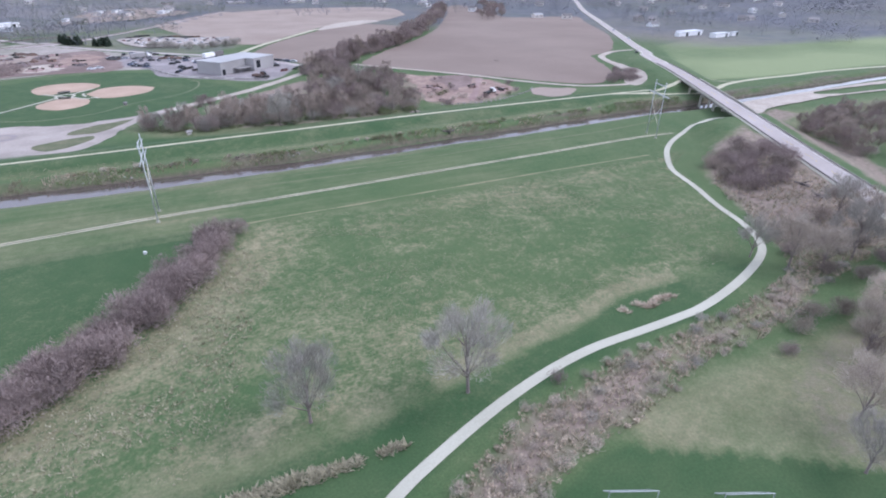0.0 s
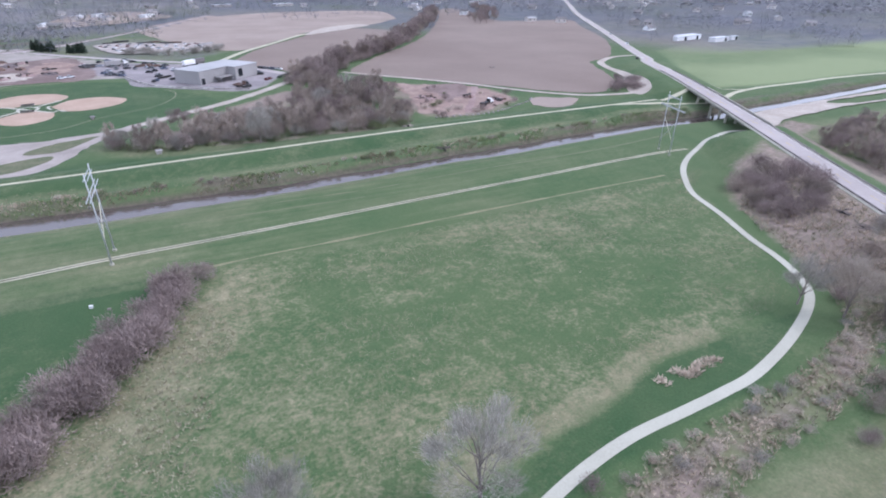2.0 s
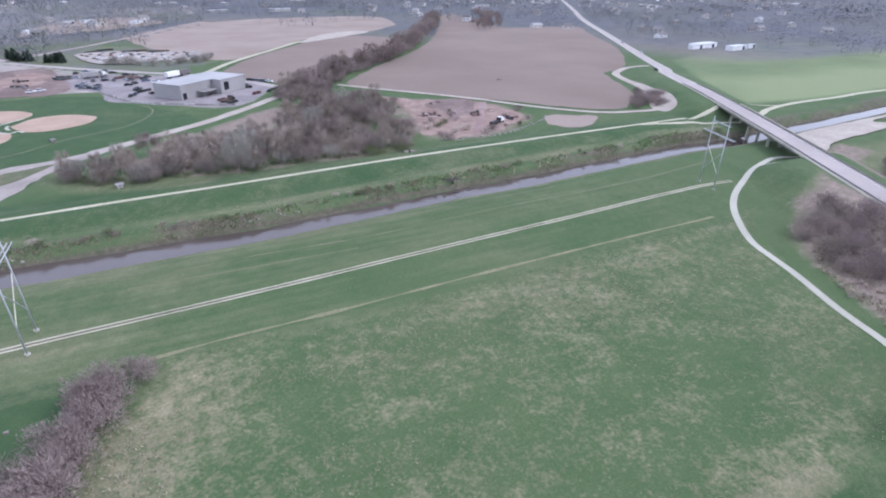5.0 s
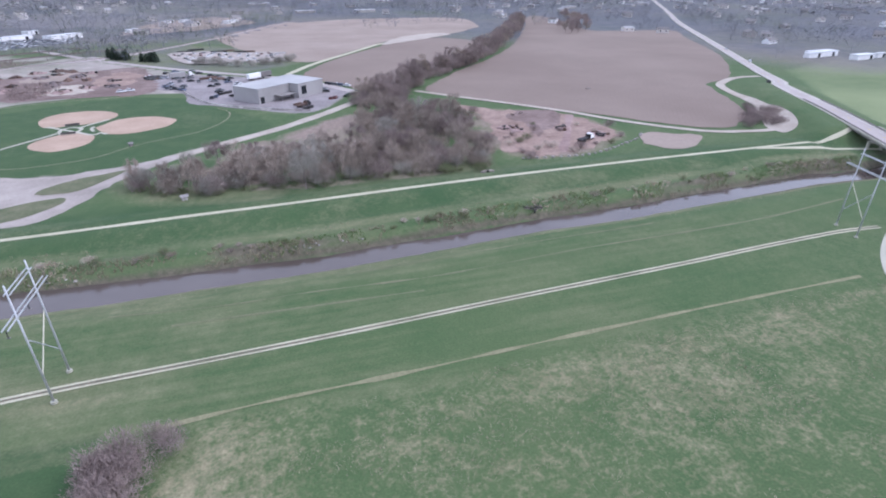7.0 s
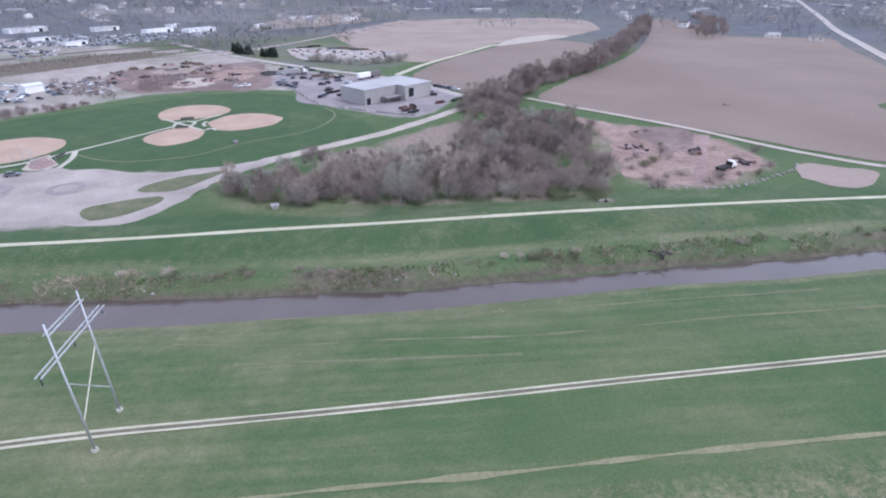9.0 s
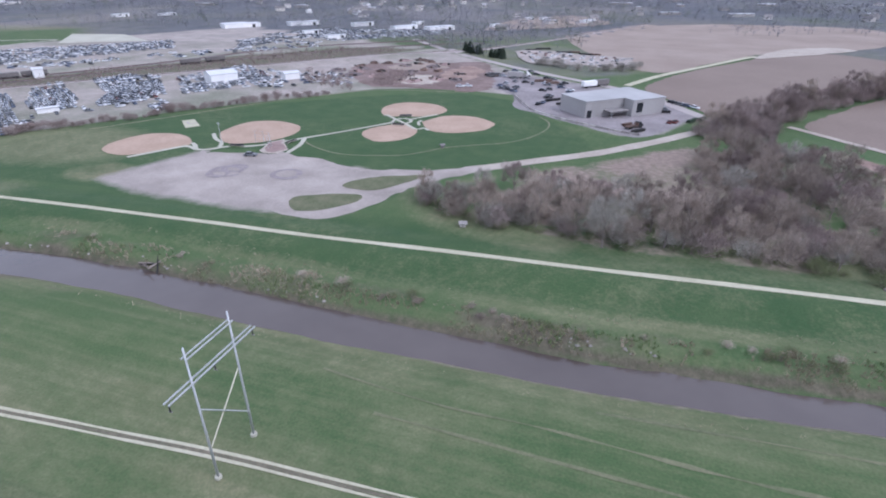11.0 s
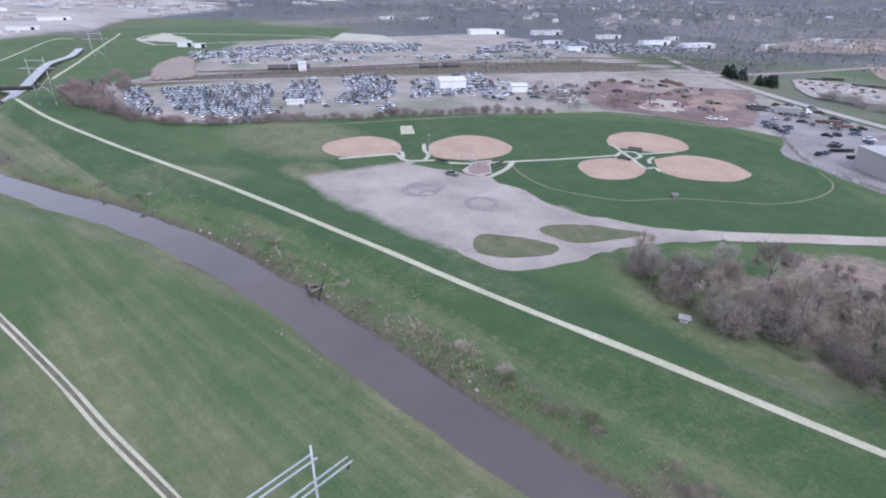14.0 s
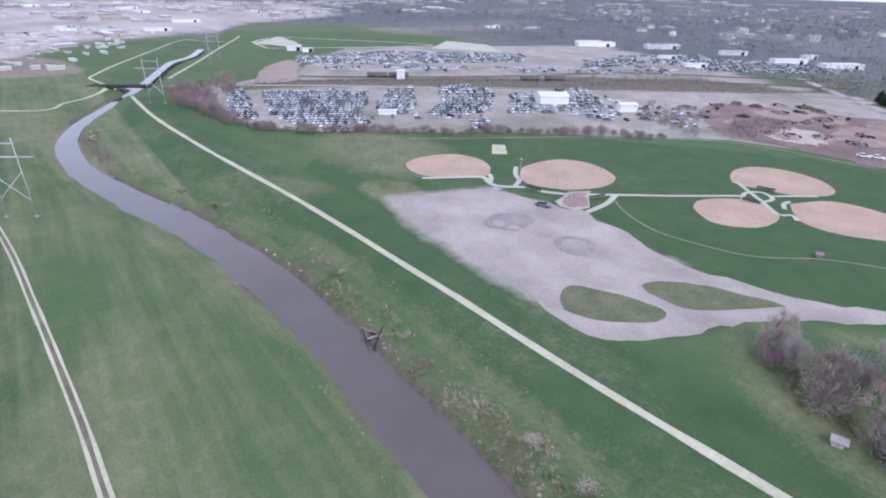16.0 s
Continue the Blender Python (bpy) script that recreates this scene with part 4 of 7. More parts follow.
# ---- highway, bridge ----
def road_z(p):
    return 4.6 - 4.1 * float(sm(110, 230, p.y))


def road_band(name, near, far, lift, material, parent, thick, start=-1e9, end=1e9, label="", dash=0):
    """A strip of the road between two offsets from its line; the road narrows north of the bridge."""
    line = curve(ROAD, 8)
    s, n = Shape(), len(line)
    rows = []
    for i, p in enumerate(line):
        d = (line[min(i + 1, n - 1)] - line[max(i - 1, 0)]).normalized()
        c = Vector((d.y, -d.x))
        k = 1.0 - 0.22 * float(sm(60, 220, p.y))
        rows.append((p.y, p + c * near * k, p + c * far * k, road_z(p) + lift))
    for i, (r, q) in enumerate(zip(rows, rows[1:])):
        if r[0] < start or q[0] > end or (dash and i % dash):
            continue
        top = [(*r[1], r[3]), (*r[2], r[3]), (*q[2], q[3]), (*q[1], q[3])]
        pts = top + [(x, y, z - thick) for x, y, z in top]
        s.add(pts, [(0, 1, 2, 3), (7, 6, 5, 4), (0, 4, 5, 1), (2, 6, 7, 3), (1, 5, 6, 2), (3, 7, 4, 0)])
    return part(name, s, material, parent, label)


highway = tagged(thing("highway", 0, 0, 0), "straight two-lane asphalt highway raised on an embankment", "road", kind="structure")
road_band("carriageway", -1.6, 6.7, 0.0, M_ASPHALT, highway, 0.4)
for near, far in ((-2.6, -1.7), (6.8, 8.0)):
    road_band("shoulder", near, far, -0.02, M_CONCRETE, highway, 0.4, label="pale gravel shoulder")
for near in (-0.9, 5.8):
    road_band("edge_line", near, near + 0.18, 0.012, M_LINE, highway, 0.008, label="white edge line", end=600)
road_band("centre_line", 2.5, 2.6, 0.012, M_YELLOW, highway, 0.008, label="broken yellow centre line", end=600, dash=2)
for near in (-1.75, 6.62):
    road_band("guard_rail", near, near + 0.2, 0.55, M_RAIL, highway, 0.35, -60, 130, label="dark steel guard rail")
bridge = tagged(thing("road_bridge", 0, 0, 0), "low concrete highway bridge over the river", "bridge", kind="structure")
for near in (-2.8, 8.05):
    road_band("parapet", near, near + 0.25, 0.35, M_CONCRETE, bridge, 0.55, 14, 82)
for near in (-2.2, 1.0, 4.2, 7.2):
    road_band("girder", near, near + 0.5, -0.4, M_RAIL, bridge, 0.7, 14, 82)
along = (Vector((266, 94)) - Vector((228.6, 30))).normalized()
for k in (34, 50, 66):
    c = Vector((228.6, 30)) + along * ((k - 30) / along.y)
    for off in (-1.8, 2.6, 7.2):
        q = c + Vector((along.y, -along.x)) * off
        part("pier", Shape().rod((q.x, q.y, -5), (q.x, q.y, 3.0), 0.55, sides=10), M_CONCRETE, bridge)
    a, b = c + Vector((along.y, -along.x)) * -2.2, c + Vector((along.y, -along.x)) * 7.6
    s = Shape().rod((a.x, a.y, 2.7), (b.x, b.y, 2.7), 0.6, sides=4)
    part("pier_cap", s, M_CONCRETE, bridge)


# ---- pylons ----
def pylon():
    t = thing("power_pylon", 0, 0, 0)
    gap = 7.4
    for y in (0, gap):
        part("pole", Shape().rod((0, y, -0.3), (0, y, 20.7), 0.17, 0.11, 12), M_STEEL, t, smooth=True)
        part("footing", Shape().rod((0, y, -0.3), (0, y, 0.35), 0.5, 0.45, 12), M_CONCRETE, t, "low round concrete footing")
    for x in (-0.34, 0.34):
        part("upper_crossarm", Shape().box(x, gap / 2, 19.2, 0.11, gap + 0.6, 0.17), M_STEEL, t)
        part("lower_crossarm", Shape().box(x, gap / 2, 15.8, 0.12, gap + 7.8, 0.19), M_STEEL, t)
    part("brace", Shape().rod((0.1, 0.1, 11.6), (0.1, gap - 0.1, 4.6), 0.09, sides=6), M_STEEL, t)
    part("brace", Shape().rod((-0.1, gap - 0.1, 12.0), (-0.1, 0.1, 4.9), 0.09, sides=6), M_BRACE, t, "pale timber diagonal brace")
    for y in (-3.6, gap / 2, gap + 3.6):
        s = Shape().rod((0, y, 15.9), (0, y, 14.75), 0.04)
        for k in range(5):
            s.rod((0, y, 15.5 - k * 0.18), (0, y, 15.43 - k * 0.18), 0.10, sides=8)
        string = part("insulator", s, M_DARK, t, "dark hanging insulator string")
        part("clamp", Shape().box(0, y, 14.62, 0.5, 0.1, 0.13), M_SHINGLE, string, "dark conductor clamp")
    return tagged(t, "grey steel two-legged power pylon standing on mown grass", "power pylon", "pylons along the river")


first = pylon()
for x, y, turn in ((172, 10, -16), (-150, -9, -33), (-277, 49, -40), (360, 24, -3), (-404.6, 112.4, -28)):
    copy_thing(first, pose(x, y, hz(x, y), 0, 0, turn))


# ---- works building and sheds ----
def gabled(t, length, width, eaves, rise, wall, roof, windows=0):
    """Walls with gables, a two-sided roof with overhang, and windows, under t."""
    l, w = length / 2, width / 2
    s = Shape().add([(-l, -w, -0.4), (l, -w, -0.4), (l, w, -0.4), (-l, w, -0.4), (-l, -w, eaves), (l, -w, eaves), (l, w, eaves), (-l, w, eaves), (-l, 0, eaves + rise), (l, 0, eaves + rise)],
                    [(0, 1, 5, 4), (2, 3, 7, 6), (1, 2, 6, 9, 5), (3, 0, 4, 8, 7), (3, 2, 1, 0)])
    wall_ob = part("wall", s, wall, t)
    e, th = 0.4, 0.18
    r = Shape()
    for sg in (-1, 1):
        drop = rise * e / w
        a = [(-l - e, sg * (w + e), eaves - drop), (l + e, sg * (w + e), eaves - drop), (l + e, 0, eaves + rise), (-l - e, 0, eaves + rise)]
        a = [(p, q, z + 0.02) for p, q, z in a]
        b = [(p, q, z + th) for p, q, z in a]
        r.add(a + b, [(0, 1, 2, 3), (7, 6, 5, 4), (0, 4, 5, 1), (1, 5, 6, 2), (2, 6, 7, 3), (3, 7, 4, 0)])
    part("roof", r, roof, t)
    for k in range(windows):
        for sg in (-1, 1):
            part("window", Shape().box(-l + (k + 0.5) * length / windows, sg * (w + 0.02), eaves * 0.4, 1.2, 0.1, 1.3), M_GLASS, t)
    return wall_ob


works = thing("works_building", 28, 205, 0, 43)
part("wall", Shape().prism([(0, 0), (21, 0), (21, -6), (39.5, -6), (39.5, 18), (0, 18)], -0.4, 7.0), M_WALL, works)
part("roof", Shape().prism([(-0.3, -0.3), (20.7, -0.3), (20.7, -6.3), (39.8, -6.3), (39.8, 18.3), (-0.3, 18.3)], 7.003, 7.3), M_GREYROOF, works)
part("door", Shape().box(2.2, -0.03, 0, 2.4, 0.14, 3.2), M_GLASS, works, "dark roller door")
part("door", Shape().box(25, -6.03, 1.6, 3.4, 0.14, 4.2), M_GLASS, works, "tall dark doorway")
part("canopy", Shape().box(15, -2.6, 2.6, 10, 5, 0.35), M_SHINGLE, works, "low dark lean-to roof")
part("canopy_post", Shape().rod((10.5, -4.9, 0), (10.5, -4.9, 2.6), 0.12), M_STEEL, works)
part("canopy_post", Shape().rod((19.5, -4.9, 0), (19.5, -4.9, 2.6), 0.12), M_STEEL, works)
for k in range(12):
    part("wall_rib", Shape().box(3.5 + k * 1.5, -0.04, 0.2, 0.12, 0.08, 6.5), M_WALL, works)
tagged(works, "large pale metal-clad works building with a flat grey roof", "building")


def yard_fence(points):
    """A dark board fence: posts, and panels of upright boards."""
    t = thing("yard_fence", 0, 0, 0)
    line = curve(points, 3.0)
    for p, q in zip(line, line[1:]):
        c, d = (p + q) / 2, q - p
        part("post", Shape().rod((p.x, p.y, -0.3), (p.x, p.y, 1.2), 0.07, sides=6), M_BARK, t)
        part("panel", Shape().box(c.x, c.y, 0.1, d.length - 0.2, 0.06, 0.9, math.atan2(d.y, d.x)), M_SIDING, t)
    return tagged(t, "low weathered board fence along the works yard", "fence")


yard_fence([(-12, 246.7), (-8, 236), (-3.8, 226.3), (5.1, 210.1), (15.8, 201), (26.1, 194.5), (41, 187), (51, 183.5)])


def block(x, y, turn, l, w, h, rise=1.0, wall=None, roof=None, name="storage_shed", label="white metal storage shed with a low roof", windows=0, category="shed"):
    t = thing(name, x, y, None, turn)
    gabled(t, l, w, h, rise, wall or M_WHITE, roof or M_ROOF, windows)
    return tagged(t, label, category)


block(-177, 224, 58, 15, 12, 5.0, 1.4, label="white gabled shed in the scrap yard")
block(-145, 245, 58, 9, 6, 3.5, 0.8, label="small white shed at the scrap yard's edge")
block(-286, 199, 60, 5, 5, 5, 0.6, label="small white block-shaped shed by the tracks")
block(-201, 137, 58, 8.5, 2.4, 2.1, 0.3, label="long low white cabin among parked cars", name="site_cabin", category="cabin")
hut = thing("equipment_hut", 8.5, 81.8, None, 20)
gabled(hut, 1.4, 1.1, 1.1, 0.3, M_SIDING, M_SHINGLE)
part("door", Shape().box(0, -0.57, 0, 0.5, 0.06, 0.9), M_SIDING, hut)
tagged(hut, "small pale utility hut on the grass beside the wood", "hut")
pole = thing("light_pole", -97, 123, 0.1)
part("post", Shape().rod((0, 0, 0), (0, 0, 7), 0.11, 0.07, 8), M_STEEL, pole)
part("lamp_head", Shape().box(0, 0, 7.003, 1.0, 0.3, 0.2), M_STEEL, pole)
tagged(pole, "tall grey light pole beside a softball infield", "light pole")
scorer = thing("score_hut", -17.5, 144.2, None, 40)
gabled(scorer, 1.0, 0.8, 1.0, 0.25, M_SHINGLE, M_SHINGLE)
tagged(scorer, "small grey score hut at the outfield fence", "hut")


def dugout(x, y, turn):
    t = thing("dugout", x, y, None, turn)
    t.scale = (0.8, 0.7, 0.62)
    part("roof", Shape().box(0, 0, 1.5, 6.6, 0.9, 0.1), M_DARK, t)
    part("back_wall", Shape().box(0, 0.38, 0, 6.4, 0.1, 1.5), M_SHINGLE, t)
    part("bench", Shape().box(0, 0.1, 0.42, 6, 0.3, 0.06), M_BRACE, t)
    for a in (-3.2, 3.2):
        part("post", Shape().rod((a, -0.38, 0), (a, -0.38, 1.5), 0.05), M_STEEL, t)
    return tagged(t, "low dark-roofed dugout shelter beside a clay infield", "dugout", "dugouts of the ball fields")


for x, y, turn in ((-47, 182.2, 18), (-44.5, 167.5, 8), (-88.5, 120.6, 11), (-72.5, 131.5, 80)):
    dugout(x, y, turn)


def backstop(x, y, turn):
    """A bent chain-link screen on posts."""
    t = thing("backstop", x, y, None, turn)
    for a in (-60, -30, 0, 30, 60):
        c, s = math.sin(radians(a)) * 6, -math.cos(radians(a)) * 6 + 6
        part("post", Shape().rod((c, s, 0), (c, s, 4.5), 0.07), M_STEEL, t)
    for z in (0.6, 1.7, 3.0, 4.4):
        s = Shape()
        for a in (-60, -30, 0, 30):
            p = [(math.sin(radians(b)) * 6, -math.cos(radians(b)) * 6 + 6, z) for b in (a, a + 30)]
            s.rod(p[0], p[1], 0.035, sides=4)
        part("rail", s, M_STEEL, t)
    return tagged(t, "bent steel-post backstop behind home plate", "backstop", "backstops of the ball fields")


for x, y, turn in ((-79, 127, 150),):
    backstop(x, y, turn - 180 if turn > 180 else turn)


# ---- trees and shrubs ----
def twig(s, p, q, r, a):
    """A fine twig that tapers to its tip."""
    w = (q - p).normalized()
    u = w.orthogonal().normalized()
    v = w.cross(u)
    e = (u * math.cos(a) + v * math.sin(a)) * r
    s.add([p + e, p - e, q], [(0, 1, 2)])


def bare_tree(seed, tall, wide, twigs, bare=0.22, lean=0.0, thin=0.03, lobes=14):
    """Trunk with limbs that fork, and a domed crown of fine twigs gathered in sprays with gaps."""
    r = random.Random(seed)
    wood, crown = Shape(), Shape()
    base = tall * 0.014 + 0.05
    top = Vector((lean * tall, r.uniform(-0.03, 0.03) * tall, tall * 0.66))
    mid = Vector((lean * tall * 0.3, r.uniform(-0.02, 0.02) * tall, tall * 0.28))
    wood.rod((0, 0, -0.3), (0, 0, 0.4), base * 1.5, base, 7, False)
    wood.rod((0, 0, 0.4), mid, base, base * 0.75, 7, False)
    wood.rod(mid, top, base * 0.75, base * 0.25, 6, False)
    centre = Vector((lean * tall * 0.6, 0, tall * (0.5 + bare * 0.4)))
    sprays = []
    for k in range(lobes):
        f = (k + 0.5) / lobes
        a, up = k * 2.4 + r.uniform(-0.4, 0.4), 1.0 - 1.55 * f
        flat = math.sqrt(max(0.0, 1 - up * up))
        reach = r.uniform(0.42, 0.88)
        c = centre + Vector((math.cos(a) * flat * wide * 0.5 * reach, math.sin(a) * flat * wide * 0.5 * reach, up * tall * 0.44 * reach))
        sprays.append((c, r.uniform(0.20, 0.38)))
        p = Vector((0, 0, 0.4)).lerp(mid, 0.55 + 0.45 * (1 - f)) if up < 0.3 else mid.lerp(top, r.uniform(0.1, 0.7))
        rad = base * r.uniform(0.28, 0.42)
        for j in range(3):
            q = p.lerp(c, (0.4, 0.6, 1.0)[j]) + Vector((r.uniform(-0.02, 0.02), r.uniform(-0.02, 0.02), 0.03 if j < 2 else 0)) * tall
            wood.rod(p, q, rad, rad * 0.6, 5, False)
            rad, p = rad * 0.6, q
    root = Vector((0, 0, tall * 0.2))
    for k in range(twigs):
        c, size = sprays[r.randrange(lobes)]
        d = Vector((r.gauss(0, 1), r.gauss(0, 1), r.gauss(0, 1))).normalized()
        p = c + Vector((d.x * wide * 0.5, d.y * wide * 0.5, d.z * tall * 0.42)) * size * r.random() ** 0.5
        e = ((p - root).normalized() + Vector((r.gauss(0, 0.4), r.gauss(0, 0.4), r.gauss(0.15, 0.4)))).normalized()
        twig(crown, p, p + e * tall * r.uniform(0.05, 0.12), thin * r.uniform(0.7, 1.3), r.uniform(0, 3.14))
    return wood.mesh("trunk", True), crown.mesh("crown")


def bush(seed, tall, wide, stems, twigs, thin=0.04):
    """Stems from one root under a rounded mass of fine twigs with gaps."""
    r = random.Random(seed)
    wood, crown = Shape(), Shape()
    wood.v = [(0.12, 0, -0.15), (0, 0.12, -0.15), (-0.12, 0, -0.15), (0, -0.12, -0.15)]
    lobes = [(r.uniform(-0.28, 0.28) * wide, r.uniform(-0.28, 0.28) * wide, tall * r.uniform(0.32, 0.56), r.uniform(0.20, 0.34)) for _ in range(8)]
    for k in range(stems):
        x, y, z, _ = lobes[k % 8]
        q = Vector((x + r.uniform(-0.1, 0.1) * wide, y + r.uniform(-0.1, 0.1) * wide, z + tall * r.uniform(0.0, 0.25)))
        p = Vector((q.x * 0.25, q.y * 0.25, 0.02))
        m = p.lerp(q, 0.5) + Vector((0, 0, 0.1 * tall))
        c = len(wood.v)
        for centre, rad in ((p, 0.05), (m, 0.035), (q, 0.015)):
            wood.v += [(centre.x + rad, centre.y, centre.z), (centre.x, centre.y + rad, centre.z), (centre.x - rad, centre.y, centre.z), (centre.x, centre.y - rad, centre.z)]
        for lo, hi in ((0, c), (c, c + 4), (c + 4, c + 8)):
            wood.f += [(lo + g, lo + (g + 1) % 4, hi + (g + 1) % 4, hi + g) for g in range(4)]
    for k in range(twigs):
        x, y, z, f = lobes[k % 8]
        d = Vector((r.gauss(0, 1), r.gauss(0, 1), r.gauss(0.1, 0.9))).normalized()
        p = Vector((x, y, z)) + Vector((d.x * wide * f, d.y * wide * f, d.z * tall * 0.40)) * r.random() ** 0.45
        p.z = max(0.05, p.z)
        e = (d * 0.6 + Vector((r.gauss(0, 0.5), r.gauss(0, 0.5), r.gauss(0.6, 0.4)))).normalized()
        twig(crown, p, p + e * tall * r.uniform(0.09, 0.19), thin * r.uniform(0.7, 1.3), r.uniform(0, 3.14))
    return wood.mesh("stem", True), crown.mesh("crown")


TREES = [bare_tree(k, 14, 11.5, 5600, lean=0.03 * (k % 3 - 1), thin=0.024, lobes=18) for k in range(5)]
GROVE = [bare_tree(80 + k, 12, 10.5, 2300, 0.12, thin=0.055) for k in range(5)]
SLIM = [bare_tree(20 + k, 12, 8, 1800, 0.12, thin=0.05) for k in range(3)]
BUSHES = [bush(40 + k, 4.5, 7.0, 10, 1700, 0.042) for k in range(4)]
LOW = [bush(60 + k, 1.6, 3.4, 8, 620, 0.035) for k in range(3)]
KINDS = {"grey": M_TWIG, "brown": M_BROWN, "mauve": M_MAUVE, "pale": M_PALE, "bud": M_BUD}
tinted = {}


def tint(mesh, material):
    key = (mesh.name, material.name)
    if key not in tinted:
        tinted[key] = mesh.copy()
        tinted[key].materials.clear()
        tinted[key].materials.append(material)
    return tinted[key]


def plant(shapes, pick, tone, x, y, size, name, label, category, group="", z=None):
    wood, crown = shapes[pick % len(shapes)]
    t = thing(name, x, y, (hz(x, y) if z is None else z) - 0.05, pick * 137.5 % 360)
    t.scale = (size, size, size)
    part("trunk" if name.endswith("tree") else "stem", tint(wood, M_BARK), M_BARK, t)
    part("crown", tint(crown, KINDS[tone]), KINDS[tone], t)
    return tagged(t, label, category, group)


rng = random.Random(7)


def thicket(name, places, tone, label):
    """Far shrubs that nobody could count, joined: stems and twigs."""
    t = thing(name, 0, 0, 0)
    for k, (word, material) in enumerate((("stems", M_BARK), ("twigs", KINDS[tone]))):
        verts, faces, count = [], [], 0
        for n, (x, y, size) in enumerate(places):
            m = BUSHES[n % len(BUSHES)][k]
            v = np.empty(len(m.vertices) * 3)
            m.vertices.foreach_get("co", v)
            v = v.reshape(-1, 3) * size
            a = n * 2.4
            v = np.stack([v[:, 0] * math.cos(a) - v[:, 1] * math.sin(a) + x, v[:, 0] * math.sin(a) + v[:, 1] * math.cos(a) + y, v[:, 2] + hz(x, y) - 0.05], -1)
            verts += v.tolist()
            side = len(m.polygons[0].vertices)
            f = np.empty(len(m.polygons) * side, int)
            m.polygons.foreach_get("vertices", f)
            faces += (f.reshape(-1, side) + count).tolist()
            count += len(v)
        m = bpy.data.meshes.new(word)
        m.from_pydata(verts, [], faces)
        part(word, m, material, t)
    return tagged(t, label, "shrubs", kind="stuff")



def inside(poly, count, gap, seed, keep=None):
    """Up to count places in a polygon, no two nearer than gap."""
    r = random.Random(seed)
    xs, ys = [p[0] for p in poly], [p[1] for p in poly]
    out = []
    for _ in range(count * 40):
        x, y = r.uniform(min(xs), max(xs)), r.uniform(min(ys), max(ys))
        if float(sdf(poly, np.array([x]), np.array([y]))[0]) < 0 or (keep and not keep(x, y)):
            continue
        if all((x - a) ** 2 + (y - b) ** 2 > gap * gap for a, b in out):
            out.append((x, y))
            if len(out) == count:
                break
    return out


def along_line(points, step, jitter, seed):
    r = random.Random(seed)
    return [(p.x + r.uniform(-jitter, jitter), p.y + r.uniform(-jitter, jitter)) for p in curve(points, step)]


plant(TREES, 0, "grey", 45.1, -85.2, 1.15, "bare_tree", "large leafless grey tree with a wide crown by the path", "tree")
plant(TREES, 1, "grey", 21.8, -81.9, 0.98, "bare_tree", "small pale leafless tree at the meadow's edge", "tree")
for n, (x, y, s) in enumerate(((123.1, -71.4, 0.75), (127.1, -77.9, 0.9), (132.8, -81.5, 0.8), (139.2, -83.2, 1.0), (142.8, -88.1, 0.9), (94.5, -112.7, 0.85), (86.2, -118.9, 0.7), (112.2, -103.3, 0.8), (149.7, -79.3, 0.85), (153.8, -69.8, 0.8),
                              (103.2, -119.2, 0.8), (121.4, -99.1, 0.75), (160.6, -81, 0.9), (148.5, -95.6, 0.9), (116.2, -112.9, 0.9))):
    plant(TREES, n + 2, "pale" if n % 3 else "grey", x, y, s, "bare_tree", "leafless grey-brown tree in the creek thicket", "tree", "trees along the creek")
for n, (x, y) in enumerate(inside([(161, -26), (171, -19), (181, -17), (185, -26), (181, -36), (174, -42), (164, -47), (157, -43), (156, -34)], 24, 4.6, 3)):
    plant(BUSHES, n, "mauve" if n % 3 else "brown", x, y, rng.uniform(0.9, 1.35), "bare_shrub", "dense leafless purple-brown shrub below the road", "shrub", "shrubs of the roadside thicket")
for n, (x, y) in enumerate(inside([(131.5, -72.1), (149.3, -60.2), (172.2, -60), (166.3, -85.6), (141.4, -100.7), (104.8, -109.4), (95, -98.2), (122.9, -89.5)], 26, 5.5, 4)):
    plant(BUSHES, n, "brown" if n % 3 else "mauve", x, y, rng.uniform(0.5, 0.95), "bare_shrub", "leafless brown shrub in the creek thicket", "shrub", "shrubs along the creek")
for n, (x, y) in enumerate(inside([(229, -52), (274.6, -70), (310, -36), (294, -2), (265, -2), (238, -12)], 44, 6.0, 5)):
    plant(GROVE, n, ("mauve", "brown")[n % 2], x, y, rng.uniform(0.65, 0.9), "bare_tree", "leafless grey tree in the wood beyond the highway", "tree", "wood beyond the highway")
for n, (x, y) in enumerate(along_line([(226, -34), (230, -22), (231, -12), (236, -6), (246, -3), (258, 0), (274, 2)], 2.6, 2.5, 66)):
    plant(GROVE if n % 2 else BUSHES, n, "brown" if n % 3 else "mauve", x, y, rng.uniform(0.6, 0.8) if n % 2 else rng.uniform(0.8, 1.2), "bare_tree" if n % 2 else "bare_shrub", "leafless grey growth at the edge of the wood beyond the highway", "tree" if n % 2 else "shrub", "wood beyond the highway")
for n, (x, y) in enumerate(along_line(HEDGE, 1.5, 3.0, 6)):
    plant(BUSHES, n, "mauve", x, y, rng.uniform(1.05, 1.55) * (0.8 if n < 3 else 1.0), "bare_shrub", "dense leafless purple-brown shrub of the hedgerow", "shrub", "hedgerow in the meadow")
for n, (x, y) in enumerate(inside(BRUSH, 95, 2.6, 8, lambda x, y: x < 150)):
    plant(LOW, n, "grey" if n % 6 == 0 else "pale", x, y, rng.uniform(0.5, 1.15), "low_brush", "low dry tan-brown brush along the creek", "brush", "brush along the creek")
plant(LOW, 1, "mauve", 59.4, -88.4, 1.3, "low_brush", "round brown brush beside the concrete path", "brush")
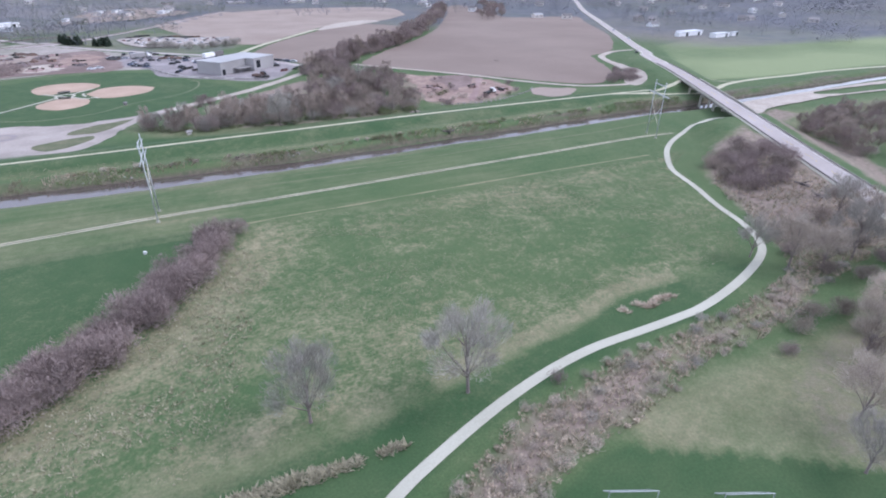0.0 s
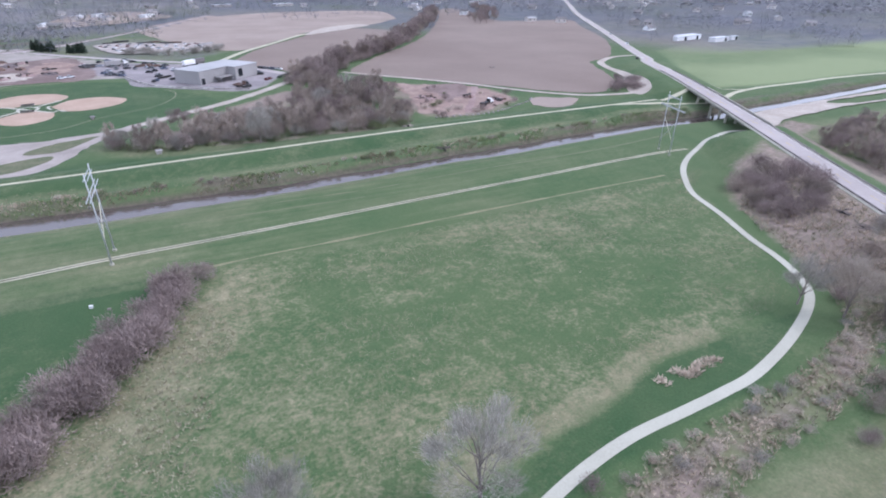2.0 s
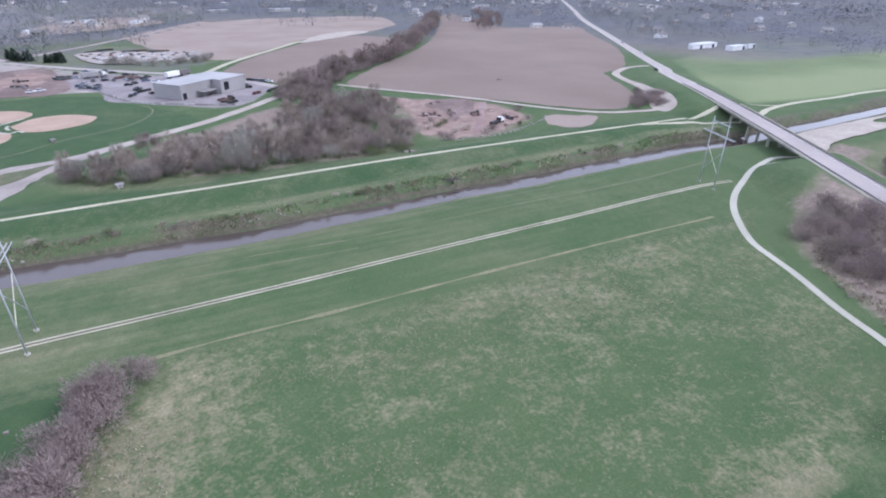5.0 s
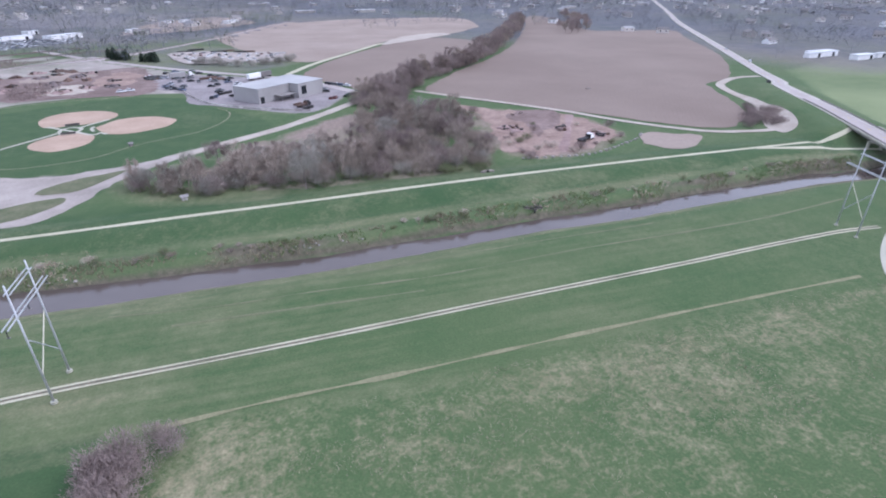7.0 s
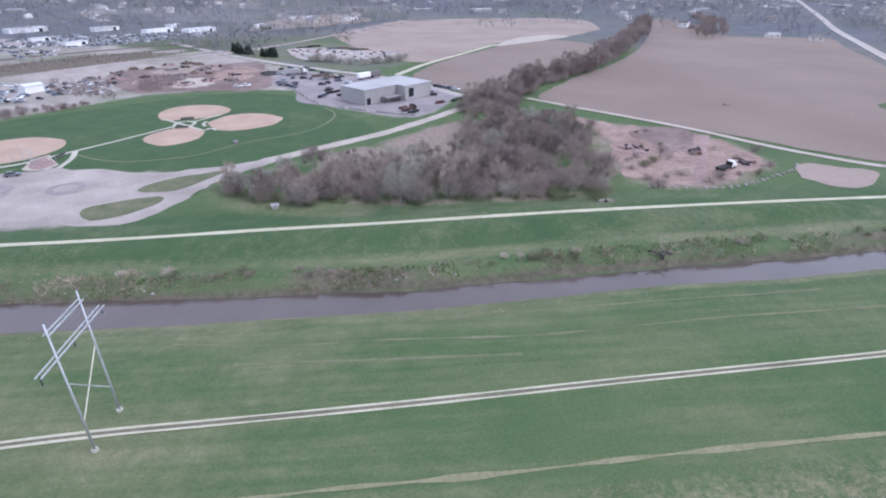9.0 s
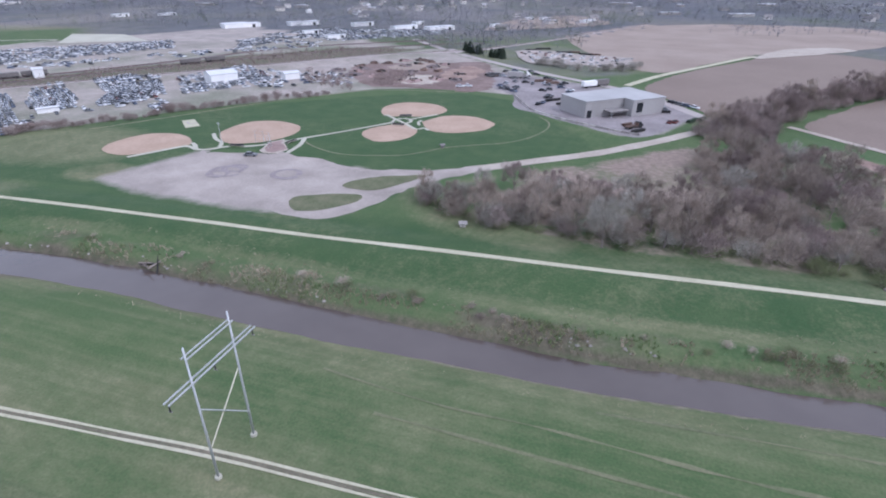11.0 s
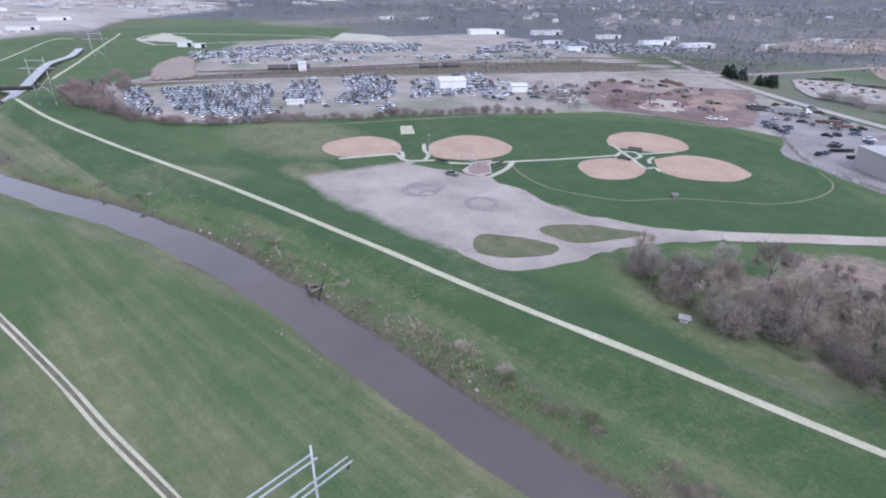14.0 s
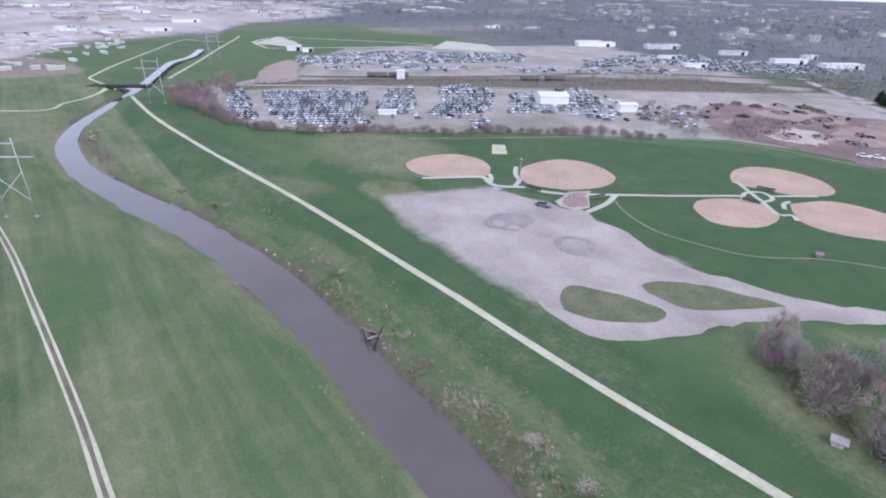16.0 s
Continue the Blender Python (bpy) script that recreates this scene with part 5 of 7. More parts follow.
front = [(-5.9, 94.6), (4, 88.9), (15.7, 85.1), (25.6, 86.6), (37.2, 85.5), (46.1, 83.7), (56.7, 87.3), (68.3, 87.5), (81.6, 86.7), (94, 86.8), (103, 89)]
for n, (x, y) in enumerate(along_line(front, 3.0, 3.0, 9)):
    plant(BUSHES if n % 3 else SLIM, n, ("brown", "grey", "mauve", "brown", "grey", "brown")[n % 6], x, y + 1.5, rng.uniform(0.9, 1.5) if n % 3 else rng.uniform(0.65, 0.85), "bare_shrub" if n % 3 else "bare_tree",
          "leafless brown growth along the wood's edge", "shrub" if n % 3 else "tree", "edge of the wood")
for n, (x, y) in enumerate(inside([(-2.3, 98.9), (19.3, 89.5), (54.9, 90.8), (101, 92.1), (114.8, 106.2), (112.2, 133), (106.3, 166.5), (93.3, 179.3), (71.9, 167.4), (65.2, 141.9), (75.9, 116.1), (54.9, 111.8), (28.3, 115.1), (8.7, 110.8)], 92, 4.8, 10)):
    plant((GROVE, BUSHES, GROVE)[n % 3], n, ("brown", "grey", "mauve", "brown", "brown", "brown", "mauve")[n % 7], x, y, rng.uniform(0.6, 1.05) if n % 3 != 1 else rng.uniform(0.9, 1.5), "bare_shrub" if n % 3 == 1 else "bare_tree",
          "leafless grey-brown growth inside the wood", "shrub" if n % 3 == 1 else "tree", "wood beside the levee")
thicket("undergrowth", [(x, y, rng.uniform(0.75, 1.2)) for x, y in inside([(0, 97), (19, 90), (55, 91), (101, 92), (113, 106), (111, 133), (104, 166), (92, 178), (74, 166), (67, 142), (77, 116), (55, 111), (28, 114), (9, 110)], 64, 5.4, 77)], "brown", "tangled leafless undergrowth of the wood")
for n, (x, y) in enumerate(along_line(front, 3.4, 2.0, 78)):
    plant(LOW, n, "bud", x, y - 1.0, rng.uniform(0.7, 1.3), "low_brush", "low budding green brush at the foot of the wood", "brush", "green edge of the wood")
plant(TREES, 3, "grey", 42.5, 81.1, 0.9, "bare_tree", "pale leafless tree standing before the wood", "tree")
plant(TREES, 4, "grey", -2.3, 92.5, 0.55, "bare_tree", "small grey leafless tree at the wood's corner", "tree")
plant(BUSHES, 2, "bud", 98.5, 81.1, 0.8, "budding_shrub", "dark green budding shrub over a culvert", "shrub")
plant(BUSHES, 1, "bud", 87, 83.2, 0.9, "budding_shrub", "yellow-green budding shrub at the wood's edge", "shrub")
for n, (x, y) in enumerate(along_line([(78.5, 193.8), (94.5, 206.4), (119.1, 248.8), (149.2, 282), (188, 328.9), (255.9, 440.5), (328.2, 576.1), (363.2, 656.1)], 5.0, 8, 11)):
    plant(GROVE, n, "mauve" if n % 3 else "brown", x, y, rng.uniform(0.75, 1.2), "bare_tree", "leafless grey tree in the belt between two fields", "tree", "tree belt between the fields")
for n, (x, y) in enumerate(inside([(338, 450), (376, 486), (440, 596), (470, 700), (440, 690), (400, 565), (355, 530)], 26, 9, 91)):
    plant(GROVE, n, "mauve" if n % 3 else "brown", x, y, rng.uniform(0.8, 1.2), "bare_tree", "leafless dark tree in a grove beside the ploughed field", "tree", "grove at the head of the field")
thicket("shrub_belt", [(x, y, rng.uniform(1.0, 1.6)) for x, y in along_line([(80, 195), (96, 208), (120, 249), (150, 283), (189, 330), (226, 392)], 3.2, 5, 67)], "mauve", "dense leafless shrubs in the belt between two fields")
for n, (x, y) in enumerate(inside([(70, 188.4), (87.2, 185.3), (103.9, 203.6), (96.8, 215.9), (84.3, 208.5)], 16, 5, 12)):
    plant(BUSHES, n, "mauve", x, y, rng.uniform(0.9, 1.5), "bare_shrub", "leafless shrub at the head of the tree belt", "shrub", "tree belt between the fields")
for n, (x, y) in enumerate(inside([(229.3, 105.8), (247.6, 105.7), (259.4, 123.8), (255.6, 133.9), (239.4, 117.5)], 16, 4, 13)):
    plant(BUSHES, n, "mauve", x, y, rng.uniform(0.8, 1.1), "bare_shrub", "leafless brown shrub in the corner of the field lane", "shrub", "shrubs by the field lane")
thicket("fence_hedge", [(x, y, rng.uniform(0.35, 1.05) * (1.75 if x < -236 else 1.35 if x < -215 else 1.0)) for x, y in along_line([(-297.8, 67.9), (-274.7, 63.9), (-248.9, 67.7), (-227.9, 70.7), (-204.1, 77.5), (-191.5, 90.2), (-180, 107.9), (-168.6, 125.7), (-156.1, 140.3), (-145.8, 159.1), (-132.4, 177.5), (-116, 199.4), (-102.3, 212.5)], 3.0, 2.2, 14)], "mauve", "leafless purple-brown shrubs along the scrap yard fence")
for n, (x, y) in enumerate(inside([(-309.4, 67.9), (-265.4, 59.1), (-252.3, 70), (-287.7, 95.6), (-315.5, 96.3)], 18, 5, 15)):
    plant(GROVE, n, "mauve", x, y, rng.uniform(0.5, 0.75), "bare_tree", "leafless brown tree in the yard's corner", "tree", "thicket at the railway")
for n, (x, y) in enumerate(along_line([(-15.1, 347.8), (2.2, 341.8), (19.7, 332.2), (37.9, 337.1), (52.3, 356.4)], 6, 4, 16)):
    plant(BUSHES, n, "grey", x, y, rng.uniform(0.9, 1.4), "bare_shrub", "grey leafless shrub along the storage lot", "shrub", "shrubs by the storage lot")


def conifer(x, y, tall, seed):
    r = random.Random(seed)
    t = thing("evergreen_tree", x, y)
    part("trunk", Shape().rod((0, 0, -0.2), (0, 0, tall), 0.22, 0.04, 6), M_BARK, t)
    s = Shape()
    for k in range(260):
        f = r.random() ** 0.8
        a, l = r.uniform(0, 6.283), tall * 0.46 * (1 - f) ** 0.6 + 0.25
        p = Vector((0, 0, tall * (0.08 + 0.9 * f)))
        q = p + Vector((math.cos(a) * l, math.sin(a) * l, -0.25 * l + r.uniform(-0.2, 0.2)))
        w = Vector((-math.sin(a), math.cos(a), 0)) * l * 0.22
        s.add([p, p.lerp(q, 0.6) + w, q, p.lerp(q, 0.6) - w, p.lerp(q, 0.5) - Vector((0, 0, 0.25))], [(0, 1, 4), (1, 2, 4), (2, 3, 4), (3, 0, 4), (0, 3, 2, 1)])
    part("crown", s, M_PINE, t)
    return tagged(t, "dark green conifer beside the yard road", "tree", "conifers by the yard road")


for n, (x, y) in enumerate(((-79, 389), (-75.5, 386), (-72, 384), (-69, 387), (-76, 391), (-66, 383), (-54, 371), (-50.5, 368.5), (-47, 371), (-44.5, 367), (-49, 373))):
    conifer(x, y, rng.uniform(6, 8.5), n)


# ---- tall grass ----
def tufts(name, places, tall, wide, blades, material, label, category):
    """A mass of small tufts, each of a few leaning blades with thickness."""
    r = random.Random(len(places))
    s = Shape()
    arr = np.array(places)
    zs = height(arr[:, 0], arr[:, 1])
    for (x, y), z in zip(places, zs):
        size = r.uniform(0.6, 1.3)
        for _ in range(blades):
            a, h = r.uniform(0, 6.283), tall * size * r.uniform(0.6, 1.1)
            u, w = Vector((math.cos(a), math.sin(a), 0)), wide * size
            b = Vector((x, y, z - 0.03)) + u * r.uniform(0, wide)
            n = Vector((-u.y, u.x, 0)) * w * 0.28
            s.add([b + n, b - n, b + u * w * 0.3, b + u * w * r.uniform(0.6, 1.6) + Vector((0, 0, h))], [(0, 1, 3), (1, 2, 3), (2, 0, 3)])
    return tagged(part(name, s, material), label, category, kind="stuff")


def scatter(poly, count, seed, keep):
    r = np.random.RandomState(seed)
    a = np.array(poly)
    x = r.uniform(a[:, 0].min(), a[:, 0].max(), count)
    y = r.uniform(a[:, 1].min(), a[:, 1].max(), count)
    k = (sdf(poly, x, y) > 0.5) & keep(x, y)
    return list(zip(x[k].tolist(), y[k].tolist()))


tufts("dead_grass", scatter(MEADOW, 60000, 1, lambda x, y: (fbm(x * 0.6, y * 1.2, 9, 40) + 0.5 * fbm(x, y, 26, 11)) > 0.76), 0.20, 0.17, 2, M_STRAW, "scattered pale tufts of dead grass in the meadow", "grass")
tufts("creek_reeds", scatter(BRUSH, 9000, 2, lambda x, y: fbm(x, y, 8, 33) > 0.40), 0.8, 0.45, 3, M_STRAW, "tan dead reeds along the creek", "reeds")
tufts("reed_strip", scatter([(-2, -89.9), (9.6, -89.9), (18, -89.6), (26.9, -90.2), (31.7, -90), (33.9, -90.6), (33.7, -91.8), (27.8, -92.3), (20.3, -92.6), (12, -92.6), (-2, -92)], 1500, 3, lambda x, y: fbm(x, y, 4, 4) > 0.36), 0.6, 0.5, 4, M_STRAW, "narrow strip of pale dead reeds in mown grass", "reeds")
tufts("reed_patch", scatter([(79.5, -76.5), (83.3, -79.3), (89.8, -78.6), (95.4, -77.6), (95.4, -76), (87.9, -75.3), (83.2, -75.9)], 700, 4, lambda x, y: fbm(x, y, 4, 3) > 0.42), 0.45, 0.5, 4, M_REED, "small patch of dead reeds in mown grass", "reeds")
STUBBLE = [(13.1, -18.5), (18.7, -22.1), (22.5, -37.1), (16.9, -56.1), (11.2, -79.3), (-30.2, -91), (-53, -85.4), (-43.5, -76.2), (-11.8, -62.5), (1.7, -47), (9.3, -29.8)]
tufts("stubble", scatter(STUBBLE, 12000, 5, lambda x, y: fbm(x, y, 9, 13) > 0.45), 0.35, 0.28, 3, M_STRAW, "pale dead stalks beside the hedgerow", "grass")
BANK = [(p[0], p[1] + 7) for p in RIVER if -250 < p[0] < 250] + [(p[0], p[1] + 17) for p in reversed(RIVER) if -250 < p[0] < 250]
tufts("bank_reeds", scatter(BANK, 9000, 6, lambda x, y: (dist(RIVER, x, y) > 6.4) & (fbm(x, y, 12, 21) > 0.60)), 0.4, 0.22, 4, M_STRAW, "dead reeds and weeds on the river bank", "reeds")
tufts("bank_grass", scatter(BANK, 9000, 9, lambda x, y: (dist(RIVER, x, y) > 5.4) & (dist(RIVER, x, y) < 9.5) & (fbm(x, y, 12, 21) < 0.56)), 0.55, 0.45, 3, M_GRASS, "coarse green grass on the river bank", "grass")
SOUTH = [(p[0], p[1] - 6.2) for p in RIVER if -250 < p[0] < 250] + [(p[0], p[1] - 10.5) for p in reversed(RIVER) if -250 < p[0] < 250]
tufts("shore_reeds", scatter(SOUTH, 9000, 7, lambda x, y: (dist(RIVER, x, y) > 5.8) & (fbm(x, y, 9, 23) > 0.45)), 0.28, 0.2, 3, M_STRAW, "fringe of dead reeds along the near shore", "reeds")

for n, (x, y) in enumerate(scatter(BANK, 900, 17, lambda x, y: (dist(RIVER, x, y) > 5.0) & (dist(RIVER, x, y) < 11) & (fbm(x, y, 16, 27) > 0.45))[:130]):
    plant(LOW, n, ("bud", "pale", "bud", "brown", "pale")[n % 5], x, y, rng.uniform(0.6, 1.25), "low_brush", "low scrubby brush on the river bank", "brush", "brush on the river bank")


# ---- stones and drift on the river bank ----
def stones(name, places, size, material, label):
    r = random.Random(3)
    s = Shape()
    for x, y in places:
        c, k = Vector((x, y, hz(x, y))), size * r.uniform(0.5, 1.5)
        pts = [c + Vector((a * k * r.uniform(0.6, 1.1), b * k * r.uniform(0.6, 1.1), d * k * r.uniform(0.5, 0.9))) for a, b, d in
               ((-1, 0, 0), (0, -1, 0), (1, 0, 0), (0, 1, 0), (-0.4, -0.3, 0.9), (0.5, 0.2, 0.8), (0, 0, -0.6))]
        s.add(pts, [(0, 1, 4), (1, 2, 5), (1, 5, 4), (2, 3, 5), (3, 4, 5), (3, 0, 4), (1, 0, 6), (2, 1, 6), (3, 2, 6), (0, 3, 6)])
    return tagged(part(name, s, material), label, "rocks", kind="stuff")


NORTH = [(p[0], p[1] + 4.8) for p in RIVER if -140 < p[0] < 140] + [(p[0], p[1] + 9) for p in reversed(RIVER) if -140 < p[0] < 140]
stones("riprap", scatter(NORTH, 1500, 8, lambda x, y: (dist(RIVER, x, y) > 4.4) & (dist(RIVER, x, y) < 6.6) & (fbm(x, y, 15, 5) > 0.40)), 0.38, M_ROCK, "pale broken stones along the water's edge")


def drift(x, y, seed, name="driftwood_pile", label="heap of dark driftwood logs at the water's edge", count=12):
    r = random.Random(seed)
    t = thing(name, x, y)
    for _ in range(count):
        a, e = r.uniform(0, 6.283), r.uniform(-0.1, 0.5)
        p = Vector((r.uniform(-1.6, 1.6), r.uniform(-1.2, 1.2), r.uniform(0.1, 0.5)))
        d = Vector((math.cos(a), math.sin(a), e)) * r.uniform(1, 2.4)
        part("log", Shape().rod(p - d, p + d, r.uniform(0.1, 0.25), r.uniform(0.06, 0.15), 6), M_BARK if r.random() > 0.4 else M_DARK, t)
    return tagged(t, label, "driftwood")


drift(102.4, 49.6, 1)
drift(-52.6, 43.4, 2, label="small snag of pale driftwood on the bank", count=7)
drift(161.4, -60.3, 3, "fallen_logs", "fallen grey logs in the thicket below the road", 6)
drift(166.4, -52.7, 4, "fallen_logs", "fallen grey logs in the thicket below the road", 6)
culvert = thing("culvert_headwall", 99.5, 78.1)
part("headwall", Shape().box(0, 0, -0.2, 3.4, 0.4, 0.9), M_DUST, culvert)
part("wing_wall", Shape().box(-1.9, -0.6, -0.2, 0.3, 1.4, 0.7, 0.5), M_BARK, culvert)
part("wing_wall", Shape().box(1.9, -0.6, -0.2, 0.3, 1.4, 0.7, -0.5), M_BARK, culvert)
part("pipe", Shape().rod((0, -0.7, 0.35), (0, 0.3, 0.35), 0.4, sides=14), M_DARK, culvert, "dark pipe mouth")
tagged(culvert, "low tan culvert headwall under a shrub", "culvert")


def goal(x, y, turn):
    t = thing("football_goal", x, y, None, turn)
    w, h, d = 6.0, 2.2, 1.8
    for a in (-w / 2, w / 2):
        part("post", Shape().rod((a, 0, 0), (a, 0, h), 0.05, sides=8), M_STEEL, t)
        part("stay", Shape().rod((a, 0, h), (a, d, 0.05), 0.04, sides=6), M_STEEL, t)
    part("crossbar", Shape().rod((-w / 2, 0, h), (w / 2, 0, h), 0.05, sides=8), M_STEEL, t)
    part("ground_bar", Shape().rod((-w / 2, d, 0.05), (w / 2, d, 0.05), 0.04, sides=6), M_STEEL, t)
    return tagged(t, "grey tubular football goal on mown grass", "goal", "goals")


goal(55, -110.3, -22)
goal(67.6, -116.1, -22)
marker = thing("utility_marker", -2.2, -17.3)
part("cabinet", Shape().box(0, 0, 0, 0.6, 0.4, 0.5), M_WHITE, marker)
part("lid", Shape().box(0, 0, 0.503, 0.68, 0.48, 0.08), M_WHITE, marker)
tagged(marker, "small white utility cabinet in the grass", "utility box")
dark_box = thing("valve_box", 0.9, -19.2)
part("box", Shape().box(0, 0, 0, 0.6, 0.45, 0.25), M_BARK, dark_box)
tagged(dark_box, "small brown valve box in the grass", "utility box")
tractor = thing("field_drain_heap", 206.2, 198.2)
part("heap", Shape().rod((-1.6, 0, 0), (1.6, 0, 0.1), 0.9, 0.6, 9), M_BARK, tractor)
tagged(tractor, "dark heap of brush lying in the ploughed field", "heap")

# ---- cars ----
PROFILE = [(-2.2, 0.32), (-2.25, 0.75), (-2.05, 0.92), (-1.2, 0.98), (1.0, 0.95), (1.95, 0.86), (2.22, 0.66), (2.22, 0.32)]
CABIN = [(-1.75, 0.96), (-1.25, 1.42), (0.25, 1.45), (0.95, 0.95)]


def slab(outline, half, taper=1.0):
    s, n = Shape(), len(outline)
    top = max(z for _, z in outline)
    low = min(z for _, z in outline)
    k = [half * (1 - (1 - taper) * (z - low) / (top - low)) for _, z in outline]
    pts = [(x, -w, z) for (x, z), w in zip(outline, k)] + [(x, w, z) for (x, z), w in zip(outline, k)]
    return s.add(pts, [tuple(range(n)), tuple(reversed(range(n, 2 * n)))] + [((i + 1) % n, i, n + i, n + (i + 1) % n) for i in range(n)])


CAR_BODY = [slab(PROFILE, 0.88, 0.92).mesh("body") for _ in M_PAINTS]
for mesh, paint in zip(CAR_BODY, M_PAINTS):
    mesh.materials.append(paint)
CAR_GLASS = slab(CABIN, 0.78, 0.8).mesh("cabin")
CAR_ROOF = []
for paint in M_PAINTS:
    CAR_ROOF.append(Shape().box(-0.5, 0, 1.40, 1.6, 1.25, 0.08).mesh("roof"))
    CAR_ROOF[-1].materials.append(paint)
WHEEL = Shape().rod((0, -0.1, 0), (0, 0.1, 0), 0.32, sides=10).mesh("wheel")
NAMES = ("white", "silver", "black", "dark blue", "red", "grey")


def car(x, y, turn, colour, where, group, z=None, size=1.0):
    t = thing("car", x, y, z, turn)
    t.scale = (size, size, size)
    part("body", CAR_BODY[colour], M_PAINTS[colour], t)
    part("cabin", CAR_GLASS, M_GLASS, t)
    part("roof", CAR_ROOF[colour], M_PAINTS[colour], t)
    for a in (-1.35, 1.35):
        for b in (-0.82, 0.82):
            w = part("wheel", WHEEL, M_DARK, t)
            w.location = (a, b, 0.32)
    return tagged(t, NAMES[colour] + " car " + where, "car", group)


LOTS = [[(-294, 91), (-293, 100), (-237, 86), (-224, 85), (-224, 74), (-238, 73)], [(-285, 106), (-275, 122), (-268, 140), (-253, 157), (-209, 129), (-195, 119), (-186, 99), (-206, 92), (-227, 90), (-254, 97)],
        [(-251, 167), (-251, 185), (-212, 162), (-196, 146), (-204, 133), (-224, 144)], [(-194, 153), (-211, 178), (-240, 195), (-235, 214), (-215, 218), (-180, 185), (-180, 168), (-185, 155)], [(-168, 159), (-167, 171), (-153, 159), (-157, 152)], [(-200, 95), (-198, 114), (-181, 106), (-187, 94)],
        [(-194, 269), (-157, 248), (-156, 224), (-159, 206), (-172, 187), (-211, 224), (-197, 247)]]
ahead = Vector((0.52, 0.854))
aside = Vector((0.854, -0.52))
spots = []
r = random.Random(12)
for row in range(-20, 30):
    for k in range(-10, 150):
        p = Vector((-300.9, 84.6)) + ahead * (k * 1.95) + aside * (row // 2 * 9.0 + row % 2 * 4.1)
        lot = [float(sdf(poly, np.array([p.x]), np.array([p.y]))[0]) > 0.3 for poly in LOTS]
        if not any(lot) or r.random() < (0.35 if lot[6] else 0.05) or (lot[5] and r.random() < 0.5):
            continue
        spots.append((p.x + r.uniform(-0.2, 0.2), p.y + r.uniform(-0.3, 0.3), r.choice((0, 1, 1, 5, 1, 0, 0, 5, 2, 1, 3)) if r.random() > 0.02 else 4))
spots.sort(key=lambda q: (q[0] - 16) ** 2 + (q[1] - 8) ** 2)
SIDE = math.degrees(math.atan2(aside.y, aside.x))
for x, y, c in spots[:230]:
    car(x, y, SIDE + r.uniform(-4, 4), c, "parked in the rows of the scrap yard", "cars in the scrap yard", size=0.88)


def car_mass(name, places, label):
    """Cars too far off to pick apart, each still with body, cabin and wheels' line."""
    groups = [Shape() for _ in M_PAINTS]
    glass = Shape()
    for x, y, turn, c in places:
        z, cs, sn = hz(x, y), math.cos(turn), math.sin(turn)
        for outline, half, target in ((PROFILE, 0.88, groups[c]), (CABIN, 0.76, glass)):
            s = slab(outline, half, 0.9)
            target.add([(x + (a * cs - b * sn) * 0.88, y + (a * sn + b * cs) * 0.88, z + h * 0.88) for a, b, h in s.v], s.f)
        groups[c].box(x - 0.44 * cs, y - 0.44 * sn, z + 1.23, 1.5, 1.1, 0.07, turn)
    t = thing(name, 0, 0, 0)
    for g, paint in zip(groups, M_PAINTS):
        if g.v:
            part("cars_of_one_colour", g, paint, t)
    part("car_windows", glass, M_GLASS, t)
    return tagged(t, label, "cars", kind="stuff")


car_mass("parked_car_rows", [(x, y, radians(SIDE), c) for x, y, c in spots[230:]], "rows of old cars filling the scrap yard")
FARLOTS = [[(-376, 166), (-430, 189), (-418, 271), (-345, 371), (-308, 334), (-348, 227)], [(-310, 409), (-264, 522), (-230, 512), (-145, 572), (-135, 505), (-192, 438), (-254, 342)]]
more = []
for n, poly in enumerate(FARLOTS):
    for x, y in scatter(poly, 2600, 20 + n, lambda x, y: fbm(x, y, 30, 9) > 0.36)[:900]:
        more.append((x, y, radians(SIDE) + r.choice((0, 1.57)), r.choice((0, 1, 1, 3, 5, 5, 0))))
loose = []
for n, (poly, count) in enumerate((([(-168, 192), (-150, 208), (-122, 228), (-98, 246), (-124, 274), (-152, 262), (-186, 272), (-205, 232)], 130), ([(-345, 172), (-300, 240), (-250, 320), (-200, 380), (-215, 395), (-275, 330), (-330, 240), (-360, 182)], 260), ([(-232, 98), (-200, 118), (-196, 142), (-180, 164), (-166, 186), (-176, 150), (-190, 118)], 40))):
    for x, y in scatter(poly, count * 4, 90 + n, lambda x, y: fbm(x, y, 14, 19) > 0.42)[:count]:
        loose.append((x, y, radians(SIDE) + r.choice((0, 0.4, 1.57, 1.2)), r.choice((0, 0, 1, 1, 5, 2, 3))))
car_mass("scattered_cars", loose, "old cars and wrecks scattered through the scrap yard")
STORE = [(-38, 402), (-17, 410), (10, 397), (32, 396), (40, 390), (38, 366), (29, 349), (14, 357), (-9, 352), (-24, 362)]
car_mass("stored_vehicles", [(x, y, 0.6 + 1.57 * (n % 2), (0, 1, 5, 2, 0, 4)[n % 6]) for n, (x, y) in enumerate(inside(STORE, 48, 6.0, 83))], "vehicles and machines standing in the far storage lot")
car_mass("distant_car_lots", more, "distant lots packed with old cars beyond the tracks")
